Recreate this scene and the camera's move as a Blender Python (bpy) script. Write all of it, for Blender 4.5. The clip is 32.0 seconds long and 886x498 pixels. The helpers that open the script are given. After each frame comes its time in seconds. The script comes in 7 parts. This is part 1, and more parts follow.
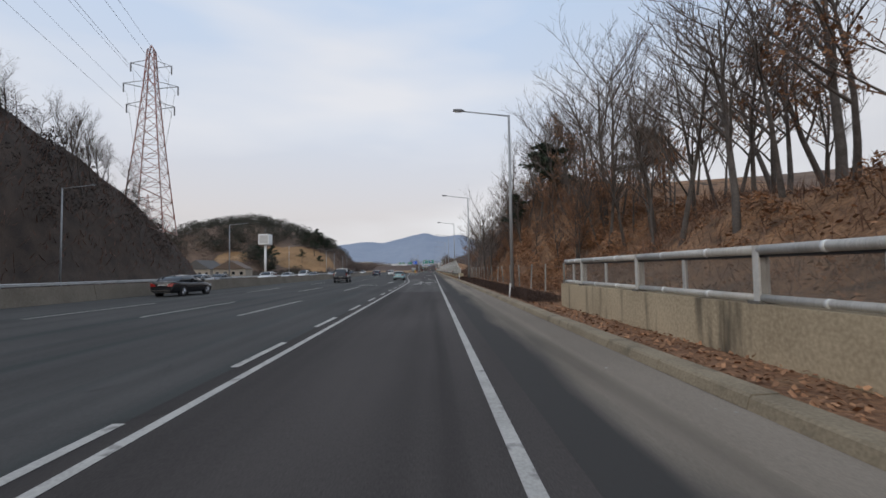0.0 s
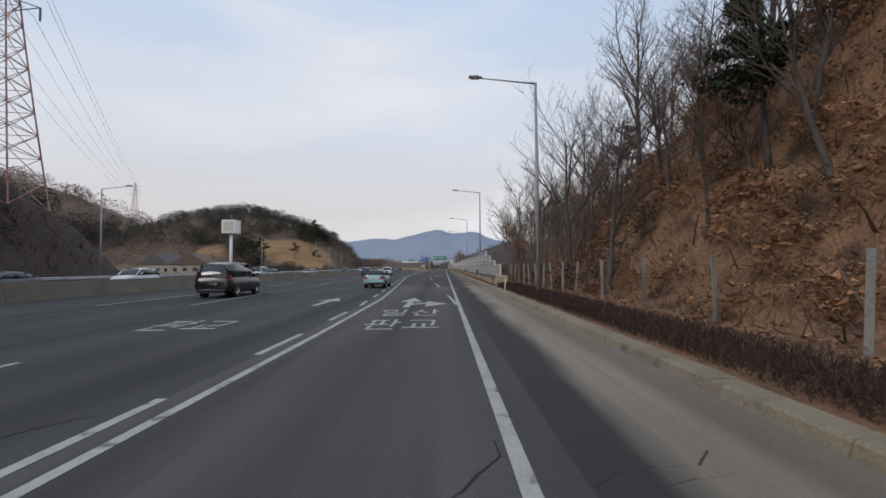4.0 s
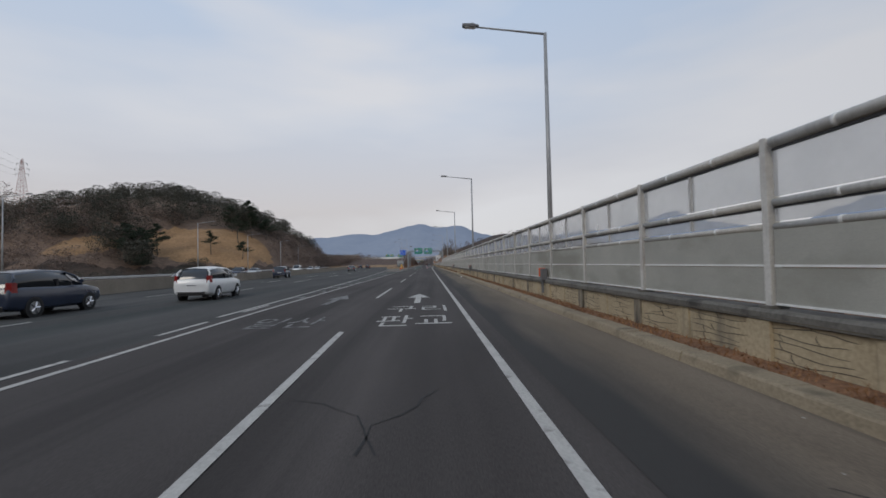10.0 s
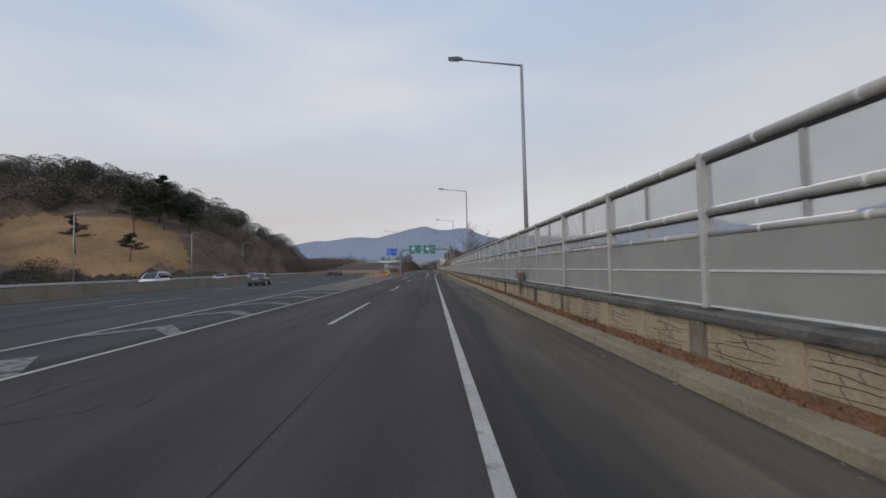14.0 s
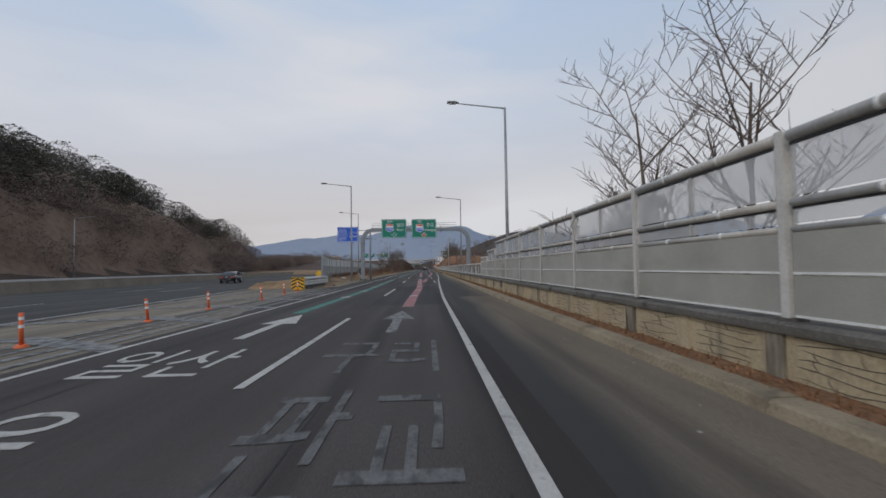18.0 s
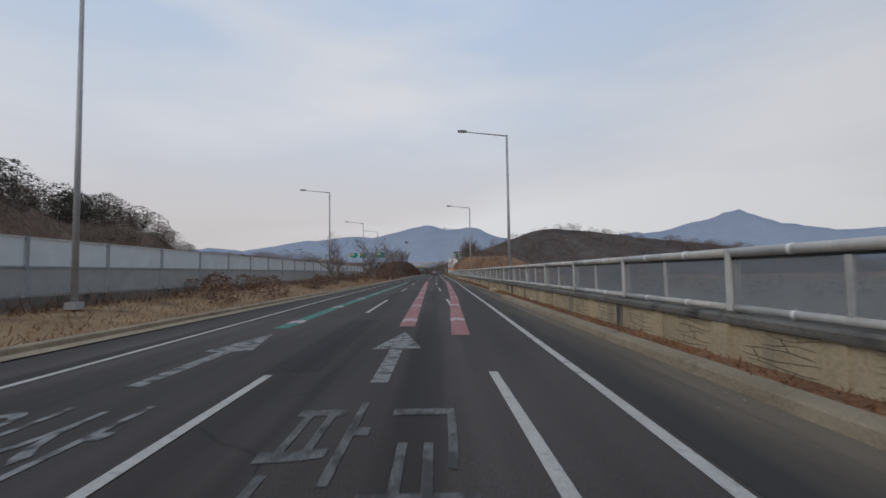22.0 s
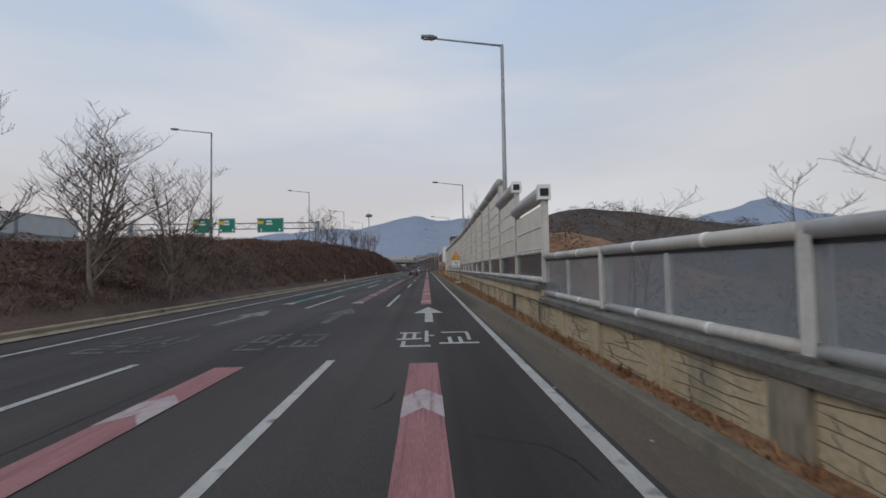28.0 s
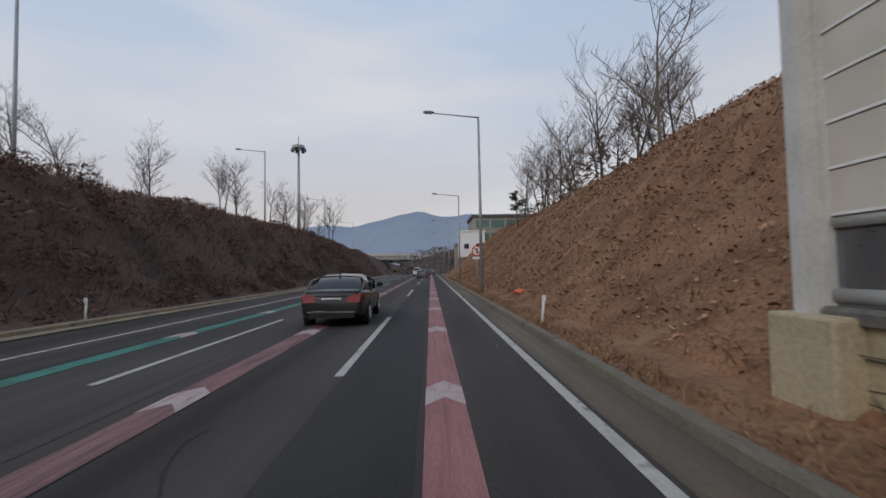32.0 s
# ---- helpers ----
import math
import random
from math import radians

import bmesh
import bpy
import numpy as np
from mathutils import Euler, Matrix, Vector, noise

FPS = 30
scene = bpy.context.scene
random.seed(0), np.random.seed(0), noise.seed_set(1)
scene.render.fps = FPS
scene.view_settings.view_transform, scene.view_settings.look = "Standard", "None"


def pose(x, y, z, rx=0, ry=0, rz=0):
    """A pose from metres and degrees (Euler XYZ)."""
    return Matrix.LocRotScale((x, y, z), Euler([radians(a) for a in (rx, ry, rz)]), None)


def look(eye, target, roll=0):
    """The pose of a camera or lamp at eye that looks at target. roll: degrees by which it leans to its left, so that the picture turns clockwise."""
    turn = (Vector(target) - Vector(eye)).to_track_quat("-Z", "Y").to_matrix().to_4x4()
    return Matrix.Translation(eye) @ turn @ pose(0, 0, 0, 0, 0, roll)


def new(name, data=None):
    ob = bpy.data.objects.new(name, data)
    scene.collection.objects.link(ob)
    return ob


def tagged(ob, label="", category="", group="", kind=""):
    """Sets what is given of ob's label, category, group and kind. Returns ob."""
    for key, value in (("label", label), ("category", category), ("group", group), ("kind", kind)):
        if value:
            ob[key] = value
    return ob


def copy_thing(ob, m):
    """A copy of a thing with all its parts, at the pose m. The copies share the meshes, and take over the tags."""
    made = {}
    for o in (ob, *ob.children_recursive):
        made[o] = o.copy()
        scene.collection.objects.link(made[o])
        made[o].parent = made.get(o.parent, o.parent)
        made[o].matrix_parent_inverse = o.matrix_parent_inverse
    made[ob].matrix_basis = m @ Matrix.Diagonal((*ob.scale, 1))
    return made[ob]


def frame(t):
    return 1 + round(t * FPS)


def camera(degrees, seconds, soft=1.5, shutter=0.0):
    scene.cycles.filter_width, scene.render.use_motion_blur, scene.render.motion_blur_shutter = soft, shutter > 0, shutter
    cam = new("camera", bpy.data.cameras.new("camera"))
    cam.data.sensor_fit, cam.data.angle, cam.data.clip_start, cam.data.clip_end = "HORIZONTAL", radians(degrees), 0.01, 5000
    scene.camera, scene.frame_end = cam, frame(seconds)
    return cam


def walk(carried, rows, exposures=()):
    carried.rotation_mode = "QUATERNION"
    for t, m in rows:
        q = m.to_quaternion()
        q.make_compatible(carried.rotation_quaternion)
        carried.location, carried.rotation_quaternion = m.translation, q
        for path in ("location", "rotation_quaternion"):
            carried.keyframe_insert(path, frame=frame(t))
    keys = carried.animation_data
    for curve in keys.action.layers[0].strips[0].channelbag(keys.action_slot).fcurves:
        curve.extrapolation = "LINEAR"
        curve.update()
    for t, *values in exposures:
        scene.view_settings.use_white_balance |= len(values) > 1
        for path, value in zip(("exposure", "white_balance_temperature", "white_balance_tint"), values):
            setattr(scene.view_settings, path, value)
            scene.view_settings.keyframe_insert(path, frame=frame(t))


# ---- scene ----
cam = camera(89.0, 32.0, soft=1.6, shutter=0.07)
PATH = [
    (0.0, pose(0.05, 71.02, 1.60, 92.61, 0.85, -1.37)),
    (0.5, pose(0.03, 75.20, 1.60, 92.71, 0.60, -1.06)),
    (1.0, pose(0.13, 79.93, 1.60, 92.70, 0.52, -0.95)),
    (1.5, pose(0.13, 84.49, 1.60, 92.61, 0.48, -0.56)),
    (2.0, pose(0.15, 89.01, 1.60, 92.50, 0.35, -0.35)),
    (2.5, pose(0.19, 93.80, 1.60, 92.55, 0.30, -0.53)),
    (4.5, pose(0.16, 112.95, 1.60, 92.24, 0.39, 1.00)),
    (5.0, pose(0.26, 117.74, 1.60, 92.16, 0.43, 1.75)),
    (5.5, pose(0.30, 122.78, 1.60, 92.02, 0.39, 1.66)),
    (6.0, pose(0.25, 128.27, 1.60, 91.93, 0.42, 1.00)),
    (6.5, pose(0.18, 133.82, 1.60, 91.80, 0.54, 0.37)),
    (7.0, pose(0.09, 139.67, 1.60, 91.72, 0.66, -0.54)),
    (7.5, pose(-0.02, 145.93, 1.60, 91.78, 0.71, -1.31)),
    (8.0, pose(-0.09, 152.60, 1.60, 91.63, 0.70, -1.72)),
    (8.5, pose(-0.19, 159.47, 1.60, 91.70, 0.70, -1.53)),
    (9.0, pose(-0.27, 166.51, 1.60, 91.75, 0.83, -2.31)),
    (9.5, pose(-0.29, 173.69, 1.60, 91.73, 1.08, -1.98)),
    (10.0, pose(-0.35, 181.07, 1.60, 91.81, 1.25, -1.85)),
    (10.5, pose(-0.39, 188.64, 1.60, 91.79, 1.24, -1.83)),
    (11.0, pose(-0.38, 196.41, 1.60, 91.85, 1.16, -1.89)),
    (11.5, pose(-0.27, 204.32, 1.60, 91.74, 1.22, -1.33)),
    (12.0, pose(-0.16, 212.36, 1.60, 91.81, 1.33, -1.10)),
    (12.5, pose(-0.00, 220.47, 1.60, 91.95, 1.36, -1.42)),
    (13.0, pose(0.07, 228.59, 1.60, 92.14, 1.36, -1.16)),
    (13.5, pose(0.14, 236.75, 1.60, 92.32, 1.35, -1.40)),
    (14.0, pose(0.30, 244.97, 1.60, 92.39, 1.33, -1.35)),
    (14.5, pose(0.31, 253.16, 1.60, 92.38, 1.26, -1.82)),
    (16.5, pose(0.21, 286.30, 1.60, 92.52, 1.10, -2.01)),
    (17.0, pose(0.13, 294.60, 1.60, 92.61, 0.97, -2.51)),
    (17.5, pose(0.06, 302.95, 1.60, 92.53, 0.91, -2.49)),
    (18.0, pose(-0.07, 311.25, 1.60, 92.36, 0.86, -2.03)),
    (18.5, pose(-0.14, 319.60, 1.60, 92.39, 0.81, -1.78)),
    (19.0, pose(-0.18, 328.01, 1.60, 92.38, 0.77, -2.10)),
    (19.5, pose(-0.12, 336.45, 1.60, 92.55, 0.69, -2.88)),
    (20.0, pose(-0.02, 344.83, 1.60, 92.58, 0.64, -2.52)),
    (20.5, pose(-0.08, 353.18, 1.60, 92.64, 0.72, -1.86)),
    (21.0, pose(-0.23, 361.88, 1.60, 92.82, 0.85, -1.18)),
    (21.5, pose(-0.30, 371.11, 1.60, 92.91, 0.90, -1.00)),
    (22.0, pose(-0.34, 380.54, 1.60, 92.92, 0.84, -0.81)),
    (22.5, pose(-0.35, 389.84, 1.60, 92.64, 0.69, -0.93)),
    (23.0, pose(-0.34, 399.03, 1.60, 92.78, 0.59, -1.65)),
    (23.5, pose(-0.07, 408.34, 1.60, 92.85, 0.57, -2.68)),
    (24.0, pose(0.27, 417.69, 1.60, 92.71, 0.62, -3.52)),
    (24.5, pose(0.50, 427.27, 1.60, 92.42, 0.76, -3.83)),
    (25.0, pose(0.65, 437.07, 1.60, 92.45, 0.88, -3.72)),
    (25.5, pose(0.81, 447.02, 1.60, 92.53, 0.89, -3.11)),
    (27.5, pose(1.16, 487.66, 1.60, 92.57, 0.84, -2.15)),
    (28.0, pose(1.21, 497.92, 1.60, 92.42, 0.88, -2.05)),
    (28.5, pose(1.18, 508.34, 1.60, 92.42, 0.86, -1.67)),
    (29.0, pose(1.17, 518.97, 1.60, 92.44, 0.74, -1.34)),
    (29.5, pose(1.16, 529.74, 1.60, 92.41, 0.70, -1.25)),
    (30.0, pose(1.22, 540.57, 1.60, 92.57, 0.73, -1.20)),
    (30.5, pose(1.19, 551.47, 1.60, 92.55, 0.80, -1.28)),
    (31.0, pose(1.15, 562.51, 1.60, 92.47, 0.92, -1.31)),
    (31.5, pose(1.13, 573.63, 1.60, 92.51, 0.99, -1.39)),
    (32.0, pose(1.10, 584.78, 1.60, 92.50, 1.03, -1.57)),
]
walk(cam, PATH, [(0.0, 0.25), (6.3, 0.25), (8.3, 0.05), (14.0, 0.02), (32.0, 0.02)])

# ---- world, sun ----
SUN_EL, SUN_ROT = radians(32), radians(215)
world = bpy.data.worlds.new("world")
scene.world = world
world.use_nodes = True
wt = world.node_tree
wt.nodes.clear()
w_out = wt.nodes.new("ShaderNodeOutputWorld")
w_bg = wt.nodes.new("ShaderNodeBackground")
w_sky = wt.nodes.new("ShaderNodeTexSky")
w_sky.sky_type, w_sky.sun_disc = "NISHITA", False
w_sky.sun_elevation, w_sky.sun_rotation = SUN_EL, SUN_ROT
w_sky.air_density, w_sky.dust_density = 1.0, 2.5
w_co = wt.nodes.new("ShaderNodeTexCoord")
w_map = wt.nodes.new("ShaderNodeMapping")
w_map.inputs["Scale"].default_value = (0.9, 0.6, 3.6)
w_map.inputs["Rotation"].default_value = (0.0, 0.12, 0.5)
w_n = wt.nodes.new("ShaderNodeTexNoise")
w_n.inputs["Scale"].default_value, w_n.inputs["Detail"].default_value, w_n.inputs["Roughness"].default_value = 1.6, 4.0, 0.45
w_sep = wt.nodes.new("ShaderNodeSeparateXYZ")
w_hor = wt.nodes.new("ShaderNodeValToRGB")
w_hor.color_ramp.elements[0].position, w_hor.color_ramp.elements[0].color = 0.0, (0.52, 0.485, 0.49, 1)
w_hor.color_ramp.elements[1].position, w_hor.color_ramp.elements[1].color = 0.62, (0.43, 0.565, 0.77, 1)
e = w_hor.color_ramp.elements.new(0.12)
e.color = (0.60, 0.575, 0.585, 1)
e = w_hor.color_ramp.elements.new(0.30)
e.color = (0.565, 0.615, 0.705, 1)
w_cl = wt.nodes.new("ShaderNodeValToRGB")
w_cl.color_ramp.elements[0].position, w_cl.color_ramp.elements[0].color = 0.42, (0, 0, 0, 1)
w_cl.color_ramp.elements[1].position, w_cl.color_ramp.elements[1].color = 0.63, (1, 1, 1, 1)
w_mix = wt.nodes.new("ShaderNodeMix")
w_mix.data_type = "RGBA"
w_mix.inputs["B"].default_value = (0.715, 0.715, 0.74, 1)
w_scale = wt.nodes.new("ShaderNodeMath")
w_scale.operation = "MULTIPLY"
w_scale.inputs[1].default_value = 0.85
w_fin = wt.nodes.new("ShaderNodeMix")
w_fin.data_type = "RGBA"
w_fin.inputs["Factor"].default_value = 0.92
w_dim = wt.nodes.new("ShaderNodeVectorMath")
w_dim.operation = "SCALE"
w_dim.inputs["Scale"].default_value = 0.10
L = wt.links.new
L(w_co.outputs["Generated"], w_map.inputs["Vector"])
L(w_map.outputs["Vector"], w_n.inputs["Vector"])
L(w_co.outputs["Generated"], w_sep.inputs[0])
L(w_sep.outputs["Z"], w_hor.inputs["Fac"])
L(w_n.outputs["Fac"], w_cl.inputs["Fac"])
L(w_cl.outputs["Color"], w_scale.inputs[0])
L(w_scale.outputs[0], w_mix.inputs["Factor"])
L(w_hor.outputs["Color"], w_mix.inputs["A"])
L(w_sky.outputs["Color"], w_dim.inputs[0])
L(w_dim.outputs[0], w_fin.inputs["A"])
L(w_mix.outputs["Result"], w_fin.inputs["B"])
w_side = wt.nodes.new("ShaderNodeMapRange")
for k, v in zip(("From Min", "From Max", "To Min", "To Max"), (0.1, 0.9, 1.0, 0.84)):
    w_side.inputs[k].default_value = v
w_mul = wt.nodes.new("ShaderNodeVectorMath")
w_mul.operation = "SCALE"
L(w_sep.outputs["X"], w_side.inputs["Value"])
L(w_fin.outputs["Result"], w_mul.inputs[0])
L(w_side.outputs["Result"], w_mul.inputs["Scale"])
L(w_mul.outputs[0], w_bg.inputs["Color"])
L(w_bg.outputs[0], w_out.inputs["Surface"])
w_bg.inputs["Strength"].default_value = 1.0

sun = new("sun", bpy.data.lights.new("sun", "SUN"))
sun.data.energy, sun.data.angle, sun.data.color = 0.7, radians(20), (1.0, 0.93, 0.84)
sun.matrix_world = look((0, 0, 50), (math.sin(SUN_ROT) * -40, math.cos(SUN_ROT) * -40, 50 - 40 * math.tan(SUN_EL)))

# ---- materials ----
def mat(name, c1, c2=None, rough=0.7, metal=0.0, scale=3.0, fine=40.0, bump=0.15, spots=0.0, island=0.0, dirt=None, spec=0.4, dist=0.01, stretch=(1, 1, 1)):
    """A surface of two tones mixed by coarse and fine noise, with relief."""
    m = bpy.data.materials.new(name)
    m.use_nodes = True
    t = m.node_tree
    b = t.nodes["Principled BSDF"]
    link = t.links.new
    g = t.nodes.new("ShaderNodeNewGeometry")
    mp = t.nodes.new("ShaderNodeMapping")
    mp.inputs["Scale"].default_value = stretch
    link(g.outputs["Position"], mp.inputs["Vector"])
    n1, n2 = t.nodes.new("ShaderNodeTexNoise"), t.nodes.new("ShaderNodeTexNoise")
    n1.inputs["Scale"].default_value, n1.inputs["Detail"].default_value = scale, 5
    n2.inputs["Scale"].default_value, n2.inputs["Detail"].default_value = fine, 3
    link(mp.outputs[0], n1.inputs["Vector"])
    link(mp.outputs[0], n2.inputs["Vector"])
    add = t.nodes.new("ShaderNodeMath")
    add.operation = "ADD"
    link(n1.outputs["Fac"], add.inputs[0])
    link(n2.outputs["Fac"], add.inputs[1])
    r = t.nodes.new("ShaderNodeValToRGB")
    c2 = c2 or tuple(min(1, v * 1.35) for v in c1)
    r.color_ramp.elements[0].position, r.color_ramp.elements[0].color = 0.36, (*c1, 1)
    r.color_ramp.elements[1].position, r.color_ramp.elements[1].color = 0.64, (*c2, 1)
    half = t.nodes.new("ShaderNodeMath")
    half.operation = "MULTIPLY"
    half.inputs[1].default_value = 0.5
    link(add.outputs[0], half.inputs[0])
    link(half.outputs[0], r.inputs["Fac"])
    col = r.outputs["Color"]
    if dirt:
        n3 = t.nodes.new("ShaderNodeTexNoise")
        n3.inputs["Scale"].default_value, n3.inputs["Detail"].default_value = dirt[1], 6
        mp3 = t.nodes.new("ShaderNodeMapping")
        mp3.inputs["Scale"].default_value = dirt[3] if len(dirt) > 3 else (1, 1, 1)
        link(g.outputs["Position"], mp3.inputs["Vector"])
        link(mp3.outputs[0], n3.inputs["Vector"])
        r3 = t.nodes.new("ShaderNodeValToRGB")
        r3.color_ramp.elements[0].position, r3.color_ramp.elements[1].position = dirt[2], dirt[2] + 0.14
        link(n3.outputs["Fac"], r3.inputs["Fac"])
        mx = t.nodes.new("ShaderNodeMix")
        mx.data_type = "RGBA"
        mx.inputs["B"].default_value = (*dirt[0], 1)
        link(r3.outputs["Color"], mx.inputs["Factor"])
        link(col, mx.inputs["A"])
        col = mx.outputs["Result"]
    if island:
        hv = t.nodes.new("ShaderNodeHueSaturation")
        ml = t.nodes.new("ShaderNodeMath")
        ml.operation = "MULTIPLY_ADD"
        ml.inputs[1].default_value, ml.inputs[2].default_value = 2 * island, 1 - island
        link(g.outputs["Random Per Island"], ml.inputs[0])
        link(ml.outputs[0], hv.inputs["Value"])
        link(col, hv.inputs["Color"])
        col = hv.outputs["Color"]
    link(col, b.inputs["Base Color"])
    b.inputs["Roughness"].default_value, b.inputs["Metallic"].default_value = rough, metal
    b.inputs["Specular IOR Level"].default_value = spec
    if bump:
        bp = t.nodes.new("ShaderNodeBump")
        bp.inputs["Strength"].default_value, bp.inputs["Distance"].default_value = bump, dist
        link(add.outputs[0], bp.inputs["Height"])
        link(bp.outputs[0], b.inputs["Normal"])
    return m


def glass(name, tint, opacity, rough=0.15):
    """A dusty clear sheet: part see-through, part milky."""
    m = bpy.data.materials.new(name)
    m.use_nodes = True
    t = m.node_tree
    b = t.nodes["Principled BSDF"]
    b.inputs["Base Color"].default_value = (*tint, 1)
    b.inputs["Roughness"].default_value = rough
    n = t.nodes.new("ShaderNodeTexNoise")
    n.inputs["Scale"].default_value, n.inputs["Detail"].default_value = 1.3, 5
    g = t.nodes.new("ShaderNodeNewGeometry")
    t.links.new(g.outputs["Position"], n.inputs["Vector"])
    ml = t.nodes.new("ShaderNodeMath")
    ml.operation = "MULTIPLY_ADD"
    ml.inputs[1].default_value, ml.inputs[2].default_value = 0.3, opacity - 0.15
    t.links.new(n.outputs["Fac"], ml.inputs[0])
    tr = t.nodes.new("ShaderNodeBsdfTransparent")
    mx = t.nodes.new("ShaderNodeMixShader")
    t.links.new(ml.outputs[0], mx.inputs["Fac"])
    t.links.new(tr.outputs[0], mx.inputs[1])
    t.links.new(b.outputs[0], mx.inputs[2])
    t.links.new(mx.outputs[0], t.nodes["Material Output"].inputs["Surface"])
    return m


def road_mat(name, dark, light, stain, grit):
    """Asphalt: aggregate grain, long wheel-track streaks, cross patches and oil stains."""
    m = mat(name, dark, light, 0.88, scale=0.35, fine=55, bump=0.4, spec=0.22, dirt=(stain, 0.5, 0.52, (1.9, 0.035, 1)), stretch=(1.5, 0.25, 1))
    t = m.node_tree
    b = t.nodes["Principled BSDF"]
    link = t.links.new
    src = b.inputs["Base Color"].links[0].from_socket
    g = t.nodes.new("ShaderNodeNewGeometry")
    for scale, detail, stretch, lo, hi, v0, v1 in ((1.0, 3, (0.9, 0.012, 1), 0.38, 0.62, 0.84, 1.16), (0.22, 6, (1, 0.5, 1), 0.40, 0.62, 0.90, 1.10), (150.0, 2, (1, 1, 1), 0.45, 0.75, 0.9, 1.0 + grit)):
        mp, n, r, x = t.nodes.new("ShaderNodeMapping"), t.nodes.new("ShaderNodeTexNoise"), t.nodes.new("ShaderNodeMapRange"), t.nodes.new("ShaderNodeVectorMath")
        mp.inputs["Scale"].default_value = stretch
        n.inputs["Scale"].default_value, n.inputs["Detail"].default_value = scale, detail
        x.operation = "SCALE"
        for k, v in zip(("From Min", "From Max", "To Min", "To Max"), (lo, hi, v0, v1)):
            r.inputs[k].default_value = v
        link(g.outputs["Position"], mp.inputs["Vector"])
        link(mp.outputs[0], n.inputs["Vector"])
        link(n.outputs["Fac"], r.inputs["Value"])
        link(src, x.inputs[0])
        link(r.outputs["Result"], x.inputs["Scale"])
        src = x.outputs[0]
    link(src, b.inputs["Base Color"])
    return m


ASPHALT = road_mat("asphalt", (0.0425, 0.0365, 0.0338), (0.0740, 0.0648, 0.0602), (0.0340, 0.0295, 0.0275), 0.5)
ASPHALT_MID = road_mat("asphalt_mid", (0.066, 0.060, 0.057), (0.104, 0.096, 0.091), (0.052, 0.048, 0.045), 0.5)
ASPHALT_OLD = road_mat("asphalt_old", (0.0442, 0.0425, 0.04038), (0.068, 0.06545, 0.06205), (0.0408, 0.04505, 0.04335), 0.4)
SHOULDER = road_mat("shoulder", (0.132, 0.105, 0.079), (0.218, 0.178, 0.135), (0.083, 0.068, 0.053), 0.3)
def sanded(m, base, x0, x1):
    """Lets the road's own asphalt show through the sand towards the lane, with a ragged border."""
    t = m.node_tree
    b = t.nodes["Principled BSDF"]
    src = b.inputs["Base Color"].links[0].from_socket
    g, s, n, mp = t.nodes.new("ShaderNodeNewGeometry"), t.nodes.new("ShaderNodeSeparateXYZ"), t.nodes.new("ShaderNodeTexNoise"), t.nodes.new("ShaderNodeMapping")
    mp.inputs["Scale"].default_value = (1.0, 0.12, 1)
    n.inputs["Scale"].default_value, n.inputs["Detail"].default_value = 1.1, 7
    add, r, mx = t.nodes.new("ShaderNodeMath"), t.nodes.new("ShaderNodeMapRange"), t.nodes.new("ShaderNodeMix")
    add.operation, mx.data_type = "MULTIPLY_ADD", "RGBA"
    add.inputs[1].default_value = 1.5
    r.inputs["From Min"].default_value, r.inputs["From Max"].default_value = x0 + 0.75, x1 + 0.75
    mx.inputs["A"].default_value = (*base, 1)
    t.links.new(g.outputs["Position"], s.inputs[0])
    t.links.new(g.outputs["Position"], mp.inputs["Vector"])
    t.links.new(mp.outputs[0], n.inputs["Vector"])
    t.links.new(n.outputs["Fac"], add.inputs[0])
    t.links.new(s.outputs["X"], add.inputs[2])
    t.links.new(add.outputs[0], r.inputs["Value"])
    t.links.new(r.outputs["Result"], mx.inputs["Factor"])
    t.links.new(src, mx.inputs["B"])
    t.links.new(mx.outputs["Result"], b.inputs["Base Color"])


sanded(SHOULDER, (0.044, 0.0415, 0.039), 1.55, 2.7)
SHOULDER_P = road_mat("pale_shoulder", (0.200, 0.168, 0.134), (0.280, 0.238, 0.193), (0.155, 0.131, 0.105), 0.2)
SHOULDER_D = road_mat("dark_shoulder", (0.098, 0.079, 0.060), (0.160, 0.130, 0.099), (0.058, 0.048, 0.038), 0.3)
sanded(SHOULDER_D, (0.044, 0.0415, 0.039), 2.3, 3.2)
PAINT = mat("road_paint", (0.33, 0.315, 0.29), (0.49, 0.47, 0.435), 0.75, scale=2.0, fine=30, bump=0.1, dirt=((0.15, 0.14, 0.128), 4.0, 0.57))
PAINT_WORN = mat("worn_paint", (0.14, 0.138, 0.133), (0.255, 0.252, 0.244), 0.8, scale=3.0, fine=30, bump=0.1, dirt=((0.052, 0.050, 0.048), 4.0, 0.47))
FAINT = mat("faint_paint", (0.07, 0.068, 0.066), (0.15, 0.148, 0.144), 0.85, scale=3.0, fine=30, bump=0.1, dirt=((0.045, 0.043, 0.042), 3.0, 0.47, (2.0, 0.8, 1)))
GORE = road_mat("gore_sand", (0.135, 0.113, 0.086), (0.235, 0.20, 0.154), (0.105, 0.09, 0.071), 0.3)
PINK_W = mat("worn_pink_paint", (0.13, 0.07, 0.068), (0.26, 0.125, 0.12), 0.8, scale=1.5, fine=25, bump=0.1, dirt=((0.07, 0.055, 0.053), 2.4, 0.50, (6, 0.2, 1)), stretch=(3, 0.3, 1))
